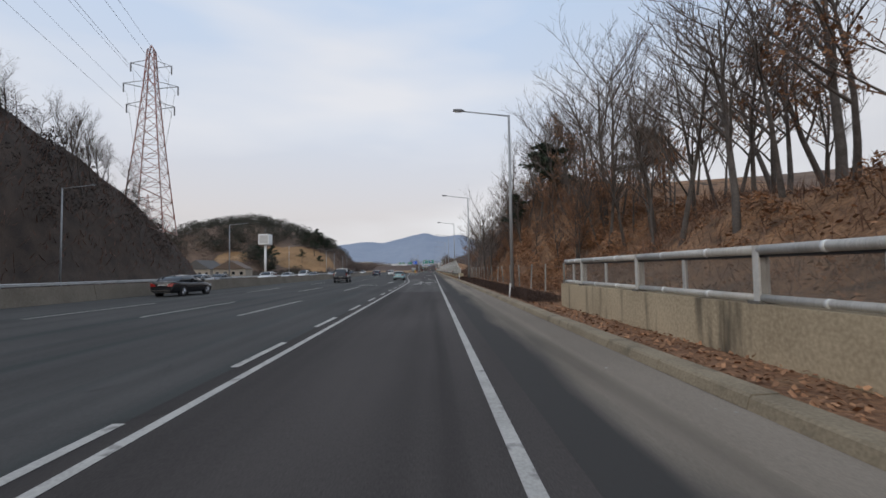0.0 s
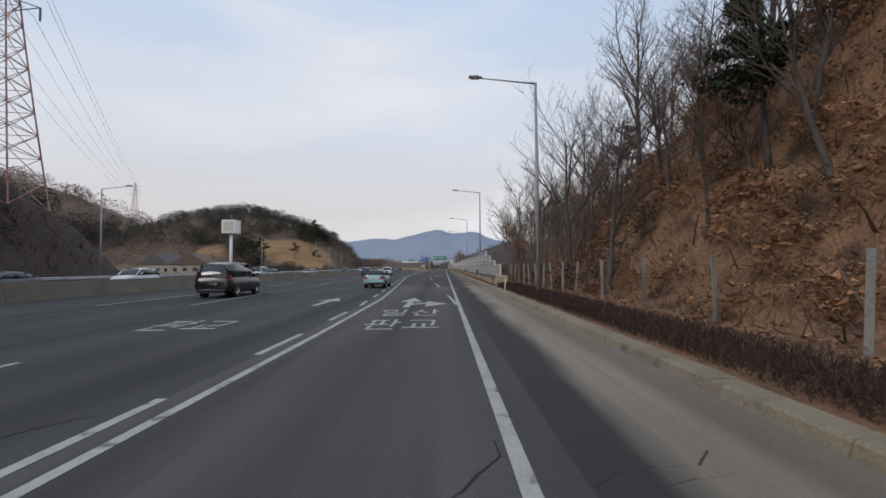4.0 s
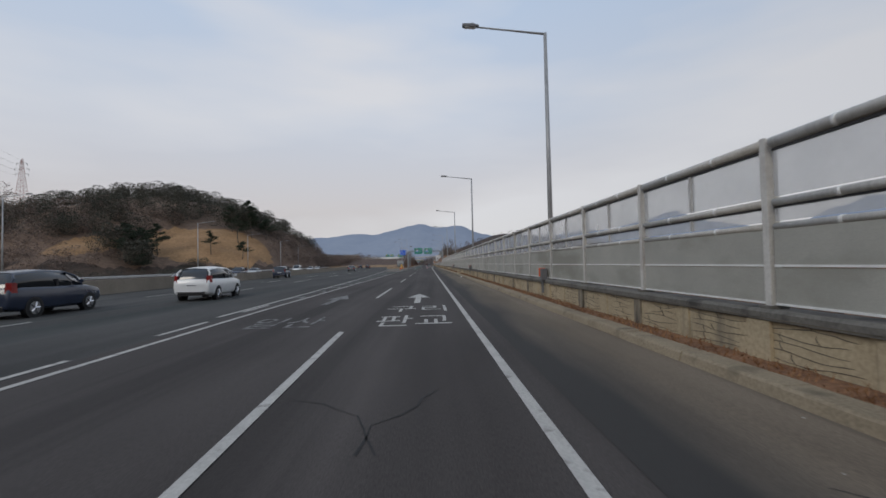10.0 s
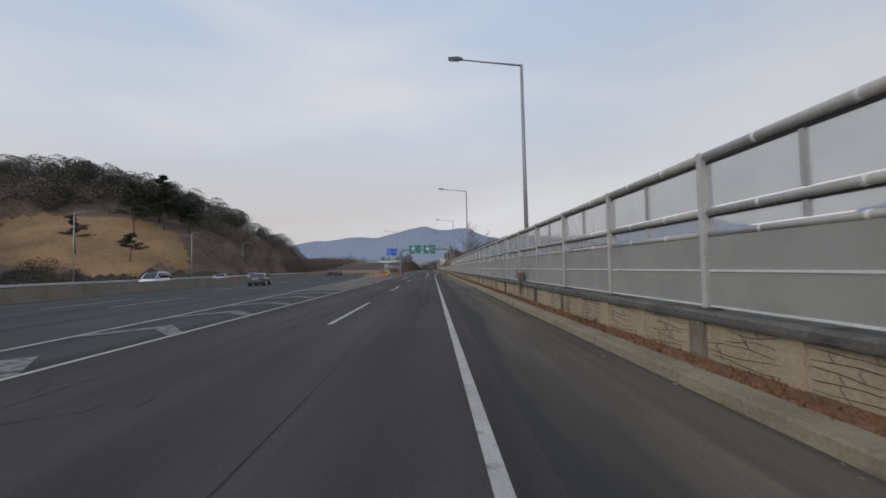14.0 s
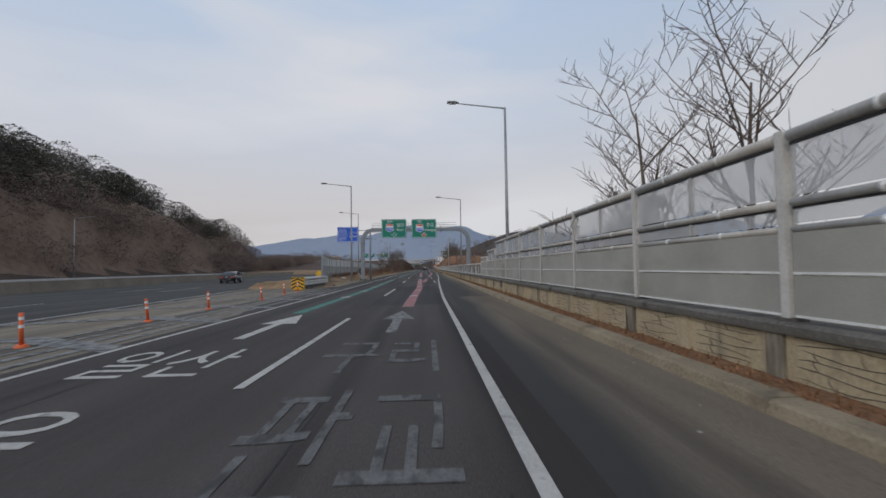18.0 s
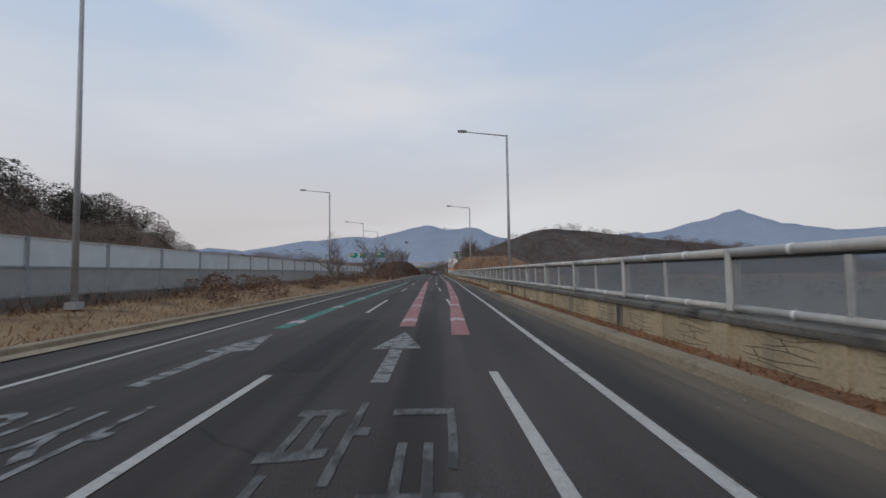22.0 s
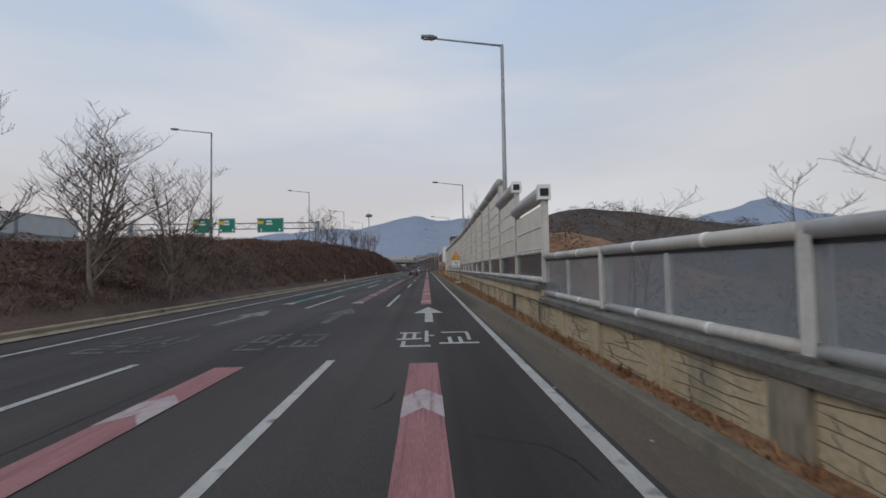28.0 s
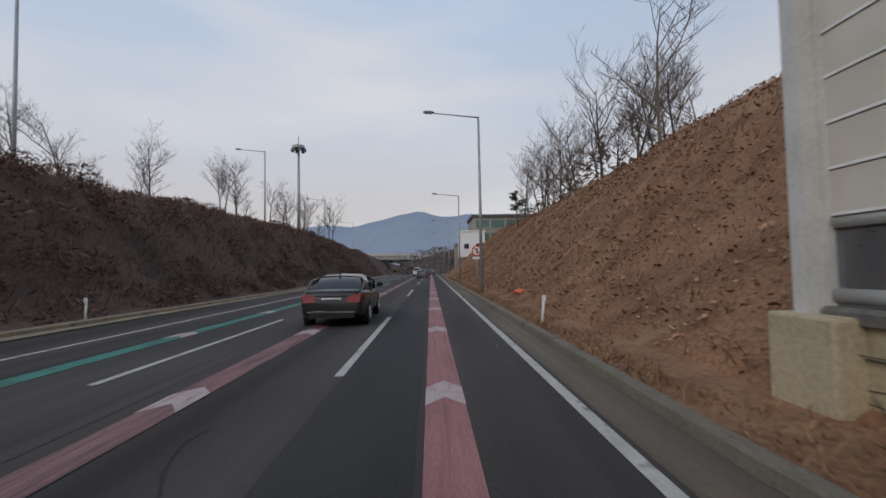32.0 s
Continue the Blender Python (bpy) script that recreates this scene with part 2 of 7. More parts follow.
PINK = mat("pink_paint", (0.215, 0.088, 0.087), (0.355, 0.158, 0.154), 0.75, scale=1.2, fine=25, bump=0.1, dirt=((0.19, 0.085, 0.082), 2.4, 0.54, (7, 0.16, 1)), stretch=(3, 0.4, 1))
CHEV = mat("chevron_paint", (0.33, 0.255, 0.25), (0.46, 0.375, 0.365), 0.8, scale=2.0, fine=25, bump=0.1, dirt=((0.25, 0.14, 0.135), 2.5, 0.56, (4, 0.8, 1)))
GREEN = mat("green_paint", (0.024, 0.13, 0.098), (0.052, 0.215, 0.168), 0.75, scale=1.2, fine=25, bump=0.1, dirt=((0.045, 0.075, 0.064), 2.0, 0.52, (3, 0.5, 1)))
CONCRETE = mat("concrete", (0.3366, 0.2746, 0.1792), (0.5184, 0.4316, 0.2897), 0.9, scale=0.8, fine=18, bump=0.3, dirt=((0.202, 0.1782, 0.135), 1.2, 0.58, (1, 1.2, 0.25)))
CONCRETE_W = mat("stained_warm_concrete", (0.33, 0.263, 0.175), (0.56, 0.46, 0.315), 0.9, scale=0.7, fine=16, bump=0.35, dirt=((0.10, 0.084, 0.06), 1.1, 0.51, (1, 1.5, 0.22)))
CONCRETE_G = mat("grey_concrete", (0.27, 0.26, 0.235), (0.40, 0.385, 0.35), 0.9, scale=0.8, fine=18, bump=0.3, dirt=((0.12, 0.115, 0.10), 1.0, 0.53, (1, 1.5, 0.2)))
COPING = mat("coping_concrete", (0.102, 0.0952, 0.085), (0.1836, 0.1734, 0.153), 0.9, scale=1.0, fine=20, bump=0.3, dirt=((0.0476, 0.04488, 0.0408), 1.4, 0.56))
CURB_G = mat("grey_curb", (0.1139, 0.09789, 0.07443), (0.1952, 0.1685, 0.1273), 0.9, scale=1.0, fine=25, bump=0.25, dirt=((0.1085, 0.09477, 0.07344), 1.0, 0.55))
CURB_M = mat("curb_concrete", (0.19, 0.152, 0.103), (0.325, 0.265, 0.182), 0.9, scale=1.0, fine=25, bump=0.25, dirt=((0.125, 0.103, 0.073), 1.4, 0.57))
STEEL = mat("galvanised_steel", (0.42, 0.41, 0.40), (0.56, 0.55, 0.53), 0.55, 0.25, scale=2, fine=20, bump=0.05, dirt=((0.27, 0.25, 0.23), 1.5, 0.62, (1, 0.6, 1)))
RIBBED = mat("ribbed_steel", (0.4, 0.3812, 0.35), (0.6125, 0.5875, 0.5437), 0.55, 0.15, scale=0.05, fine=3.0, bump=0.9, dist=0.012, stretch=(0.5, 22, 0.5), dirt=((0.35, 0.3125, 0.275), 1.5, 0.60, (1, 0.6, 1)))
POST_M = mat("painted_post", (0.5076, 0.4914, 0.459), (0.648, 0.6318, 0.594), 0.6, 0.0, scale=2, fine=20, bump=0.05, dirt=((0.4104, 0.3564, 0.3132), 2.0, 0.60, (1, 1, 0.4)))
PANEL_M = mat("perforated_panel", (0.345, 0.340, 0.302), (0.455, 0.447, 0.398), 0.6, 0.1, scale=1, fine=90, bump=0.4, dist=0.004, dirt=((0.2867, 0.28, 0.2367), 1.0, 0.50, (1, 0.35, 0.8)))
PANEL_T = glass("perforated_sheet", (0.74, 0.685, 0.59), 0.78, 0.5)
STRIP = mat("white_strip", (0.68, 0.68, 0.66), None, 0.5, 0.1, bump=0.05)
POLE = mat("pole_steel", (0.30, 0.305, 0.31), (0.40, 0.405, 0.41), 0.5, 0.3, scale=2, fine=12, bump=0.03)
GANTRY = mat("gantry_steel", (0.20, 0.225, 0.25), (0.27, 0.295, 0.32), 0.5, 0.2, scale=1.5, fine=12, bump=0.04, dirt=((0.13, 0.14, 0.15), 1.5, 0.62))
GLASS = glass("dusty_glass", (0.60, 0.61, 0.62), 0.46)
MESH = glass("fine_mesh", (0.22, 0.185, 0.155), 0.34)
GLASS_B = glass("bluish_glass", (0.24, 0.27, 0.30), 0.48)
GLASS_D = glass("grimy_glass", (0.095, 0.108, 0.118), 0.56, 0.08)
sanded(SHOULDER_P, (0.05, 0.047, 0.044), 1.75, 2.35)
LEAVES = mat("leaf_litter", (0.125, 0.066, 0.036), (0.36, 0.20, 0.105), 0.95, scale=0.9, fine=10, bump=1.0, dist=0.07, dirt=((0.05, 0.034, 0.022), 0.7, 0.55))
DRY = mat("dry_grass", (0.165, 0.10, 0.054), (0.33, 0.22, 0.122), 0.95, scale=0.8, fine=16, bump=0.7, dist=0.05, dirt=((0.12, 0.075, 0.042), 0.6, 0.55))
LAWN = mat("dry_lawn", (0.20, 0.115, 0.055), (0.33, 0.20, 0.10), 0.95, scale=0.12, fine=1.2, bump=0.3, dist=0.05)
SLOPE = mat("brown_slope", (0.11, 0.054, 0.030), (0.30, 0.157, 0.082), 0.95, scale=0.7, fine=11, bump=0.9, dist=0.06, dirt=((0.29, 0.185, 0.10), 0.5, 0.60))
EMBANK = mat("bramble_ground", (0.055, 0.034, 0.026), (0.125, 0.078, 0.057), 0.95, scale=0.35, fine=9, bump=0.9, dist=0.08, dirt=((0.034, 0.024, 0.02), 0.25, 0.55))
BRUSH = mat("dark_brush", (0.030, 0.022, 0.017), (0.082, 0.056, 0.041), 0.95, scale=0.5, fine=9, bump=0.9, dist=0.08)
FOREST = mat("forest_floor", (0.105, 0.070, 0.050), (0.20, 0.135, 0.095), 0.95, scale=0.05, fine=0.8, bump=0.8, dist=0.3)
FIELD = mat("field", (0.13, 0.11, 0.075), (0.21, 0.175, 0.12), 0.95, scale=0.02, fine=0.5, bump=0.3)
ROCK = mat("rock", (0.12, 0.10, 0.075), (0.27, 0.225, 0.165), 0.9, scale=0.4, fine=5, bump=1.0, dist=0.12)
BARK = mat("bark", (0.06, 0.05, 0.043), (0.14, 0.12, 0.105), 0.95, scale=3, fine=25, bump=0.6)
BARK_L = mat("pale_bark", (0.13, 0.105, 0.085), (0.24, 0.20, 0.165), 0.95, scale=3, fine=25, bump=0.6)
TWIG = mat("twigs", (0.085, 0.066, 0.055), (0.16, 0.125, 0.105), 0.95, scale=2, fine=12, bump=0.0, island=0.3)
TWIG_R = mat("reddish_twigs", (0.12, 0.07, 0.05), (0.22, 0.135, 0.095), 0.95, scale=2, fine=12, bump=0.0, island=0.35)
DEAD_LEAF = mat("dead_leaves", (0.17, 0.08, 0.042), (0.39, 0.21, 0.112), 0.9, scale=2, fine=12, bump=0.0, island=0.45)
PINE = mat("pine_needles", (0.016, 0.026, 0.015), (0.045, 0.06, 0.035), 0.8, scale=1.0, fine=8, bump=0.0, island=0.45)
WOODS = mat("far_woods", (0.036, 0.040, 0.031), (0.088, 0.082, 0.064), 0.95, scale=0.05, fine=0.6, bump=0.0, island=0.5)
WOODS_B = mat("far_bare_woods", (0.108, 0.080, 0.067), (0.205, 0.153, 0.127), 0.95, scale=0.05, fine=0.6, bump=0.0, island=0.45)
# distance haze is put into this pale blue base colour
MOUNT = mat("haze_tinted_mountain", (0.25, 0.29, 0.36), (0.28, 0.32, 0.39), 1.0, scale=0.01, fine=0.06, bump=0.0, spec=0.0)
MOUNT2 = mat("near_mountain", (0.072, 0.062, 0.058), (0.12, 0.104, 0.096), 1.0, scale=0.03, fine=0.25, bump=0.0, spec=0.0)
SIGN_G = mat("green_sign", (0.007, 0.185, 0.135), (0.012, 0.225, 0.165), 0.45, scale=0.5, fine=6, bump=0.0)
SIGN_B = mat("blue_sign", (0.012, 0.10, 0.56), (0.024, 0.13, 0.64), 0.45, scale=0.5, fine=6, bump=0.0)
WHITE = mat("white_paint", (0.74, 0.74, 0.74), (0.82, 0.82, 0.81), 0.5, bump=0.0)
BLACK = mat("black_paint", (0.012, 0.012, 0.013), (0.02, 0.02, 0.021), 0.5, bump=0.0)
RED = mat("red_paint", (0.55, 0.035, 0.02), (0.66, 0.06, 0.03), 0.5, bump=0.0)
ORANGE = mat("orange_plastic", (0.62, 0.10, 0.02), (0.75, 0.15, 0.04), 0.5, bump=0.0)
YELLOW = mat("yellow_paint", (0.68, 0.38, 0.02), (0.80, 0.48, 0.04), 0.5, bump=0.0)
SHIELD = mat("shield_blue", (0.02, 0.13, 0.62), (0.03, 0.16, 0.68), 0.5, bump=0.0)
RUBBER = mat("rubber", (0.014, 0.014, 0.014), (0.025, 0.025, 0.025), 0.85, bump=0.0)
RIM = mat("alloy_rim", (0.30, 0.30, 0.31), (0.42, 0.42, 0.43), 0.35, 0.8, bump=0.0)
CHROME = mat("chrome", (0.55, 0.55, 0.56), None, 0.12, 1.0, bump=0.0)
CARGLASS = mat("car_glass", (0.012, 0.014, 0.017), (0.016, 0.018, 0.022), 0.06, 0.0, bump=0.0, spec=0.8)
TAIL = mat("tail_lamp", (0.20, 0.012, 0.011), (0.27, 0.018, 0.015), 0.15, bump=0.0, spec=0.6)
HEAD = mat("head_lamp", (0.62, 0.63, 0.65), None, 0.1, bump=0.0, spec=0.7)
PLASTIC = mat("grey_plastic", (0.11, 0.11, 0.115), (0.16, 0.16, 0.165), 0.6, bump=0.0)


def paint(name, c):
    return mat(name, c, tuple(v * 1.1 + 0.003 for v in c), 0.22, 0.0, scale=0.6, fine=3, bump=0.0, spec=0.65)


P_BROWN, P_BLACK, P_WHITE = paint("dark_brown_paint", (0.022, 0.019, 0.02)), paint("black_car_paint", (0.012, 0.012, 0.014)), paint("white_car_paint", (0.66, 0.66, 0.65))
P_AQUA, P_GREY, P_SILVER, P_NAVY = paint("aqua_paint", (0.32, 0.53, 0.55)), paint("grey_car_paint", (0.09, 0.10, 0.11)), paint("silver_car_paint", (0.38, 0.39, 0.40)), paint("navy_car_paint", (0.02, 0.028, 0.05))

# ---- building blocks ----
class Mesh:
    """A plain list of corners and faces, turned into one object."""

    def __init__(self):
        self.v, self.f, self.s = [], [], []

    def face(self, pts, slot=0):
        n = len(self.v)
        self.v += [tuple(p) for p in pts]
        self.f.append(tuple(range(n, n + len(pts))))
        self.s.append(slot)

    def box(self, x0, x1, y0, y1, z0, z1, slot=0):
        n = len(self.v)
        self.v += [(x, y, z) for z in (z0, z1) for x, y in ((x0, y0), (x1, y0), (x1, y1), (x0, y1))]
        for q in ((3, 2, 1, 0), (4, 5, 6, 7), (0, 1, 5, 4), (1, 2, 6, 5), (2, 3, 7, 6), (3, 0, 4, 7)):
            self.f.append(tuple(n + i for i in q))
            self.s.append(slot)
        return self

    def tube(self, pts, radii, seg=8, slot=0, cap=True):
        """A round bar through pts."""
        n0 = len(self.v)
        pts = [Vector(p) for p in pts]
        if not isinstance(radii, (list, tuple)):
            radii = [radii] * len(pts)
        for i, p in enumerate(pts):
            d = (pts[min(i + 1, len(pts) - 1)] - pts[max(i - 1, 0)]).normalized()
            a = d.cross(Vector((0, 0, 1)) if abs(d.z) < 0.9 else Vector((1, 0, 0))).normalized()
            b = d.cross(a)
            for k in range(seg):
                w = 2 * math.pi * k / seg
                self.v.append(tuple(p + (a * math.cos(w) + b * math.sin(w)) * radii[i]))
        for i in range(len(pts) - 1):
            for k in range(seg):
                a0, a1 = n0 + i * seg + k, n0 + i * seg + (k + 1) % seg
                self.f.append((a0, a1, a1 + seg, a0 + seg))
                self.s.append(slot)
        if cap:
            self.f.append(tuple(n0 + k for k in reversed(range(seg))))
            self.f.append(tuple(n0 + (len(pts) - 1) * seg + k for k in range(seg)))
            self.s += [slot, slot]
        return self

    def loft(self, rings, close=False, caps=True, slot=0):
        n0, k = len(self.v), len(rings[0])
        for r in rings:
            self.v += [tuple(p) for p in r]
        for i in range(len(rings) - 1):
            for j in range(k if close else k - 1):
                a, b = n0 + i * k + j, n0 + i * k + (j + 1) % k
                self.f.append((a, b, b + k, a + k))
                self.s.append(slot)
        if caps:
            self.f.append(tuple(n0 + j for j in reversed(range(k))))
            self.f.append(tuple(n0 + (len(rings) - 1) * k + j for j in range(k)))
            self.s += [slot, slot]
        return self

    def prism(self, outline, axis, a, b, slot=0):
        """A flat outline of (u, v) pushed from a to b along an axis."""
        def at(u, v, w):
            return {"x": (w, u, v), "y": (u, w, v), "z": (u, v, w)}[axis]
        return self.loft([[at(u, v, a) for u, v in outline], [at(u, v, b) for u, v in outline]], close=True, slot=slot)

    def data(self, name, mats, smooth=False):
        me = bpy.data.meshes.new(name)
        me.from_pydata(self.v, [], self.f)
        for m in mats if isinstance(mats, (list, tuple)) else [mats]:
            me.materials.append(m)
        if any(self.s):
            me.polygons.foreach_set("material_index", self.s)
        if smooth:
            me.polygons.foreach_set("use_smooth", [True] * len(me.polygons))
        me.update()
        return me


def part(name, ms, material, parent=None, label="", smooth=False, at=None):
    """One mesh object, under a thing where a parent is given."""
    ob = new(name, ms if isinstance(ms, bpy.types.Mesh) else ms.data(name, material, smooth))
    if parent:
        ob.parent = parent
    if at:
        ob.matrix_basis = at
    if label:
        ob["label"] = label
    return ob


def thing(name, label, category, group="", at=None, kind=""):
    ob = new(name)
    if at:
        ob.matrix_basis = at
    return tagged(ob, label, category, group, kind)


def rounded(ob, width=0.02, seg=2):
    b = ob.modifiers.new("bevel", "BEVEL")
    b.width, b.segments, b.limit_method = width, seg, "ANGLE"
    return ob


def track(pts):
    """A smooth-stepped line x(y) through (y, x) pairs."""
    ys, xs = [p[0] for p in pts], [p[1] for p in pts]
    return lambda y: float(np.interp(y, ys, xs))


def track_y(pts):
    """Even steps between known posts: the place along the road of post k."""
    ks, ys = [p[0] for p in pts], [p[1] for p in pts]
    return lambda k: float(np.interp(k, ks, ys))


def ribbon(ms, xl, xr, y0, y1, z, step=6.0, slot=0):
    n = max(1, int(math.ceil((y1 - y0) / step)))
    ys = [y0 + (y1 - y0) * i / n for i in range(n + 1)]
    n0 = len(ms.v)
    for y in ys:
        ms.v += [(xl(y), y, z), (xr(y), y, z)]
    for i in range(n):
        ms.f.append((n0 + 2 * i, n0 + 2 * i + 1, n0 + 2 * i + 3, n0 + 2 * i + 2))
        ms.s.append(slot)
    return ms

# ---- plan of the roads ----
CURB = 3.5
def shift(y):
    """How far the main road has swung away from the slip road."""
    if y < 150:
        return 0.0
    return -2.2e-4 * (y - 150) ** 2 if y < 340 else -7.94 - 0.0836 * (y - 340)


line_left = track([(-60, -2.9), (120, -2.9), (131, -3.05), (144, -3.75), (152, -4.25), (170, -5.35), (180, -6.05), (198, -6.5), (330, -6.5), (380, -6.6), (410, -7.1), (900, -7.2)])
line_right = track([(-60, 0.77), (335, 0.77), (347, 0.95), (366, 1.3), (386, 1.85), (402, 2.1), (420, 2.3), (450, 2.75), (900, 2.81)])
dash_a = track([(120, 0.9), (126, 0.75), (131, 0.5), (149, -0.5), (153, -0.75), (170, -1.7), (203, -2.85), (300, -2.72), (345, -2.52), (366, -2.75), (402, -3.2), (427, -3.4), (458, -3.67), (505, -3.85), (900, -3.75)])
dash_b = track([(355, 0.85), (365, 0.75), (383, 0.6), (403, 0.33), (418, 0.0), (432, -0.27), (446, -0.40), (458, -0.40), (505, -0.5), (544, -0.41), (600, -0.3), (900, -0.3)])
pink_l = track([(326, -0.9), (336, -0.85), (347, -0.68), (365, -0.93), (402, -1.32), (450, -1.88), (505, -2.08), (900, -2.1)])
pink_r = track([(360, -0.45), (365, -0.42), (402, 0.5), (408, 0.71), (450, 1.33), (480, 1.25), (505, 1.13), (588, 1.25), (900, 1.25)])
green_l = track([(326, -4.85), (345, -4.55), (366, -4.7), (404, -5.08), (444, -4.9), (457, -5.3), (505, -5.4), (550, -5.25), (900, -5.7)])
DASH_ENDS = [134, 153, 173, 192, 211.3, 229.5, 247.9, 266.9, 286.5, 307, 326, 346, 368.2, 387.8, 407.3, 427.2, 447, 466.8, 486.5, 506, 525.5, 544.8, 563, 581, 600, 620, 640, 660, 680, 700]
main_right = lambda y: -6.75 + shift(y)
median_x = lambda y: -21.0 + 1.35 * shift(y)
left_curb = track([(300, -6.9), (352, -8.6), (372, -9.1), (410, -9.2), (510, -9.1), (600, -9.9), (900, -10.0)])
barrier_l = track([(356, -10.4), (366, -12.3), (376, -13.7), (398, -14.5), (420, -15.1), (480, -16.6), (520, -18.5)])
wall_x = track([(-60, 5.0), (90, 5.0), (140, 4.45), (455, 4.45), (485, 4.05), (505, 4.0), (525, 4.5), (548, 5.0), (590, 5.15)])

# the noise barrier's posts, numbered along the wall, and where each stands
post_y = track_y([(-2, 144.2), (2, 160.2), (7, 180.05), (9, 187.4), (13, 202.7), (17, 217.6), (22, 236.6), (26, 251.9), (39, 300.4), (43, 316.9), (47, 333.5), (51, 349.75), (52, 353.85), (56, 370.4), (60, 388.0), (64, 405.0), (69, 425.85), (73, 442.3), (89, 501.25), (91, 509.3)])

# ---- lie of the land ----
def smooth(a, b, v):
    v = min(1.0, max(0.0, (v - a) / (b - a)))
    return v * v * (3 - 2 * v)


def bump(x, y, cx, cy, rx, ry, h, turn=0.0, full=1.15):
    c, s = math.cos(turn), math.sin(turn)
    u, v = (x - cx) * c + (y - cy) * s, -(x - cx) * s + (y - cy) * c
    q = (u / rx) ** 2 + (v / ry) ** 2
    return h * max(0.0, 1 - q) ** full if q < 1 else 0.0


cut_top = track([(-60, 3.0), (60, 2.8), (88, 3.0), (98, 5.2), (106, 6.8), (114, 9.2), (122, 10.4), (130, 10.2), (138, 7.8), (145, 6.2), (155, 4.8), (170, 3.4), (185, 2.0), (205, 0.0)])
bank_top = track([(350, 0.5), (470, 0.6), (500, 2.2), (530, 3.6), (560, 5.3), (600, 6.5), (645, 7.2), (690, 6.4), (900, 3.0)])
def terrain(x, y):
    n = noise.noise((x * 0.11, y * 0.11, 1.7)) * 0.5 + noise.noise((x * 0.35, y * 0.35, 4.1)) * 0.22
    low = -0.35
    if x > 4.9:
        if y < 205:
            top = cut_top(y)
            foot = 5.4 if y < 86 else 6.9
            wide = 6.0 if y < 92 else 7.5
            z = top * smooth(foot, foot + wide, x) + 0.05 * max(0.0, x - foot - wide) * (top / 10)
            z = z + (0.9 if y < 90 else 0.25) * smooth(5.0, 5.4, x) + n * smooth(6, 9, x) * 1.6
            out = max(0.0, (x - 60) / 60)
            return z * (1 - min(1, out)) - 4 * min(1, out) + 0.0
        if y < 560:
            return low - 4.0 * smooth(5.2, 12, x) * smooth(205, 215, y) + n * 0.4
        up = smooth(560, 592, y) * (1 - smooth(690, 760, y)) * (1 - smooth(26, 70, x))
        zz = 8.2 * (0.55 * min(1.0, max(0.0, (x - 4.9) / 9.6)) + 0.45 * smooth(4.9, 14.5, x)) + 0.04 * max(0, x - 14.5) + n * 1.3 * smooth(5, 8, x)
        return up * zz + (1 - up) * (low - 2.5 * smooth(5.2, 12, x)) + 0.12 * up
    lx = left_curb(y)
    if y > 350 and x < lx:
        # grassy verge, later an embankment that carries the main road
        rise = bank_top(y)
        z = rise * smooth(lx - 0.3, lx - (5.0 if y < 480 else 7.4), x) + n * (0.5 if y < 490 else 1.25) * smooth(lx - 0.9, lx - 3, x)
        r0 = main_right(y)
        if x < r0 and y < 470:
            z = z * (1 - smooth(r0 + 1.0, r0 - 0.5, x)) + low * smooth(r0 + 1.0, r0 - 0.5, x)
        far = median_x(y) - 20
        if x < far:
            z = max(hills(x, y, n) * smooth(0, 13, far - x), 0.0) + z * max(0.0, 1 - (far - x) / 30)
        return max(z, low)
    far = median_x(y) - 16
    if x < far:
        return low + hills(x, y, n) * (smooth(0, 13, far - x) if y > 210 else 1.0)
    return low


def hills(x, y, n):
    z = max(bump(x, y, -70, 92, 31, 122, 35, 0.10, 0.85), bump(x, y, -142, 430, 92, 115, 39), bump(x, y, -116, 346, 34, 38, 12), bump(x, y, -120, 495, 75, 60, 19), bump(x, y, -97, 390, 54, 62, 20), bump(x, y, -320, 400, 150, 190, 66))
    return z + (n * 2.2 if z > 1.5 else n * 0.4)


def lawn(x, y):
    return ((x + 84) / 22) ** 2 + ((y - 357) / 18) ** 2 < 1 + 0.25 * noise.noise((x * 0.15, y * 0.15, 3)) or ((x + 115) / 11) ** 2 + ((y - 336) / 13) ** 2 < 1


def land_kind(x, y, z):
    if x > 4.9:
        if y < 205:
            return 0 if x < 30 else 3
        if y > 560:
            return 6 if x < 24 else 0
        return 4 if x > 9 else 1
    if y > 350 and x < left_curb(y) + 0.4 and x > median_x(y) - 18:
        return 1 if y < 485 or x > left_curb(y) - 0.5 else 7
    if x < median_x(y) - 14:
        if y < 216:
            return 2 if x > -110 else 3
        if lawn(x, y):
            return 5
        return 3 if z > 2.5 else 2 if y > 270 and x > -130 else 4
    return 1


xs = [-1500, -900, -600, -450, -360] + list(range(-320, -150, 10)) + list(range(-150, -126, 3)) + list(np.arange(-126, -60, 1.5)) + list(np.arange(-60, -22, 2.0)) + list(np.arange(-22, -7, 1.0)) + [-6.9, -3, 0, 3, 4.85] + list(np.arange(5.0, 22, 0.7)) + [24, 27, 31, 36, 42, 50, 60, 75, 95, 120, 160, 240, 400, 700, 1200, 1500]
ys = [-500, -250, -120, -60, -20] + list(np.arange(0, 60, 6.0)) + list(np.arange(60, 212, 1.6)) + list(np.arange(212, 320, 6.0)) + list(np.arange(320, 380, 1.5)) + list(np.arange(380, 720, 3.0)) + [740, 770, 810, 860, 930, 1050, 1250, 1600, 2200, 3000]
land = Mesh()
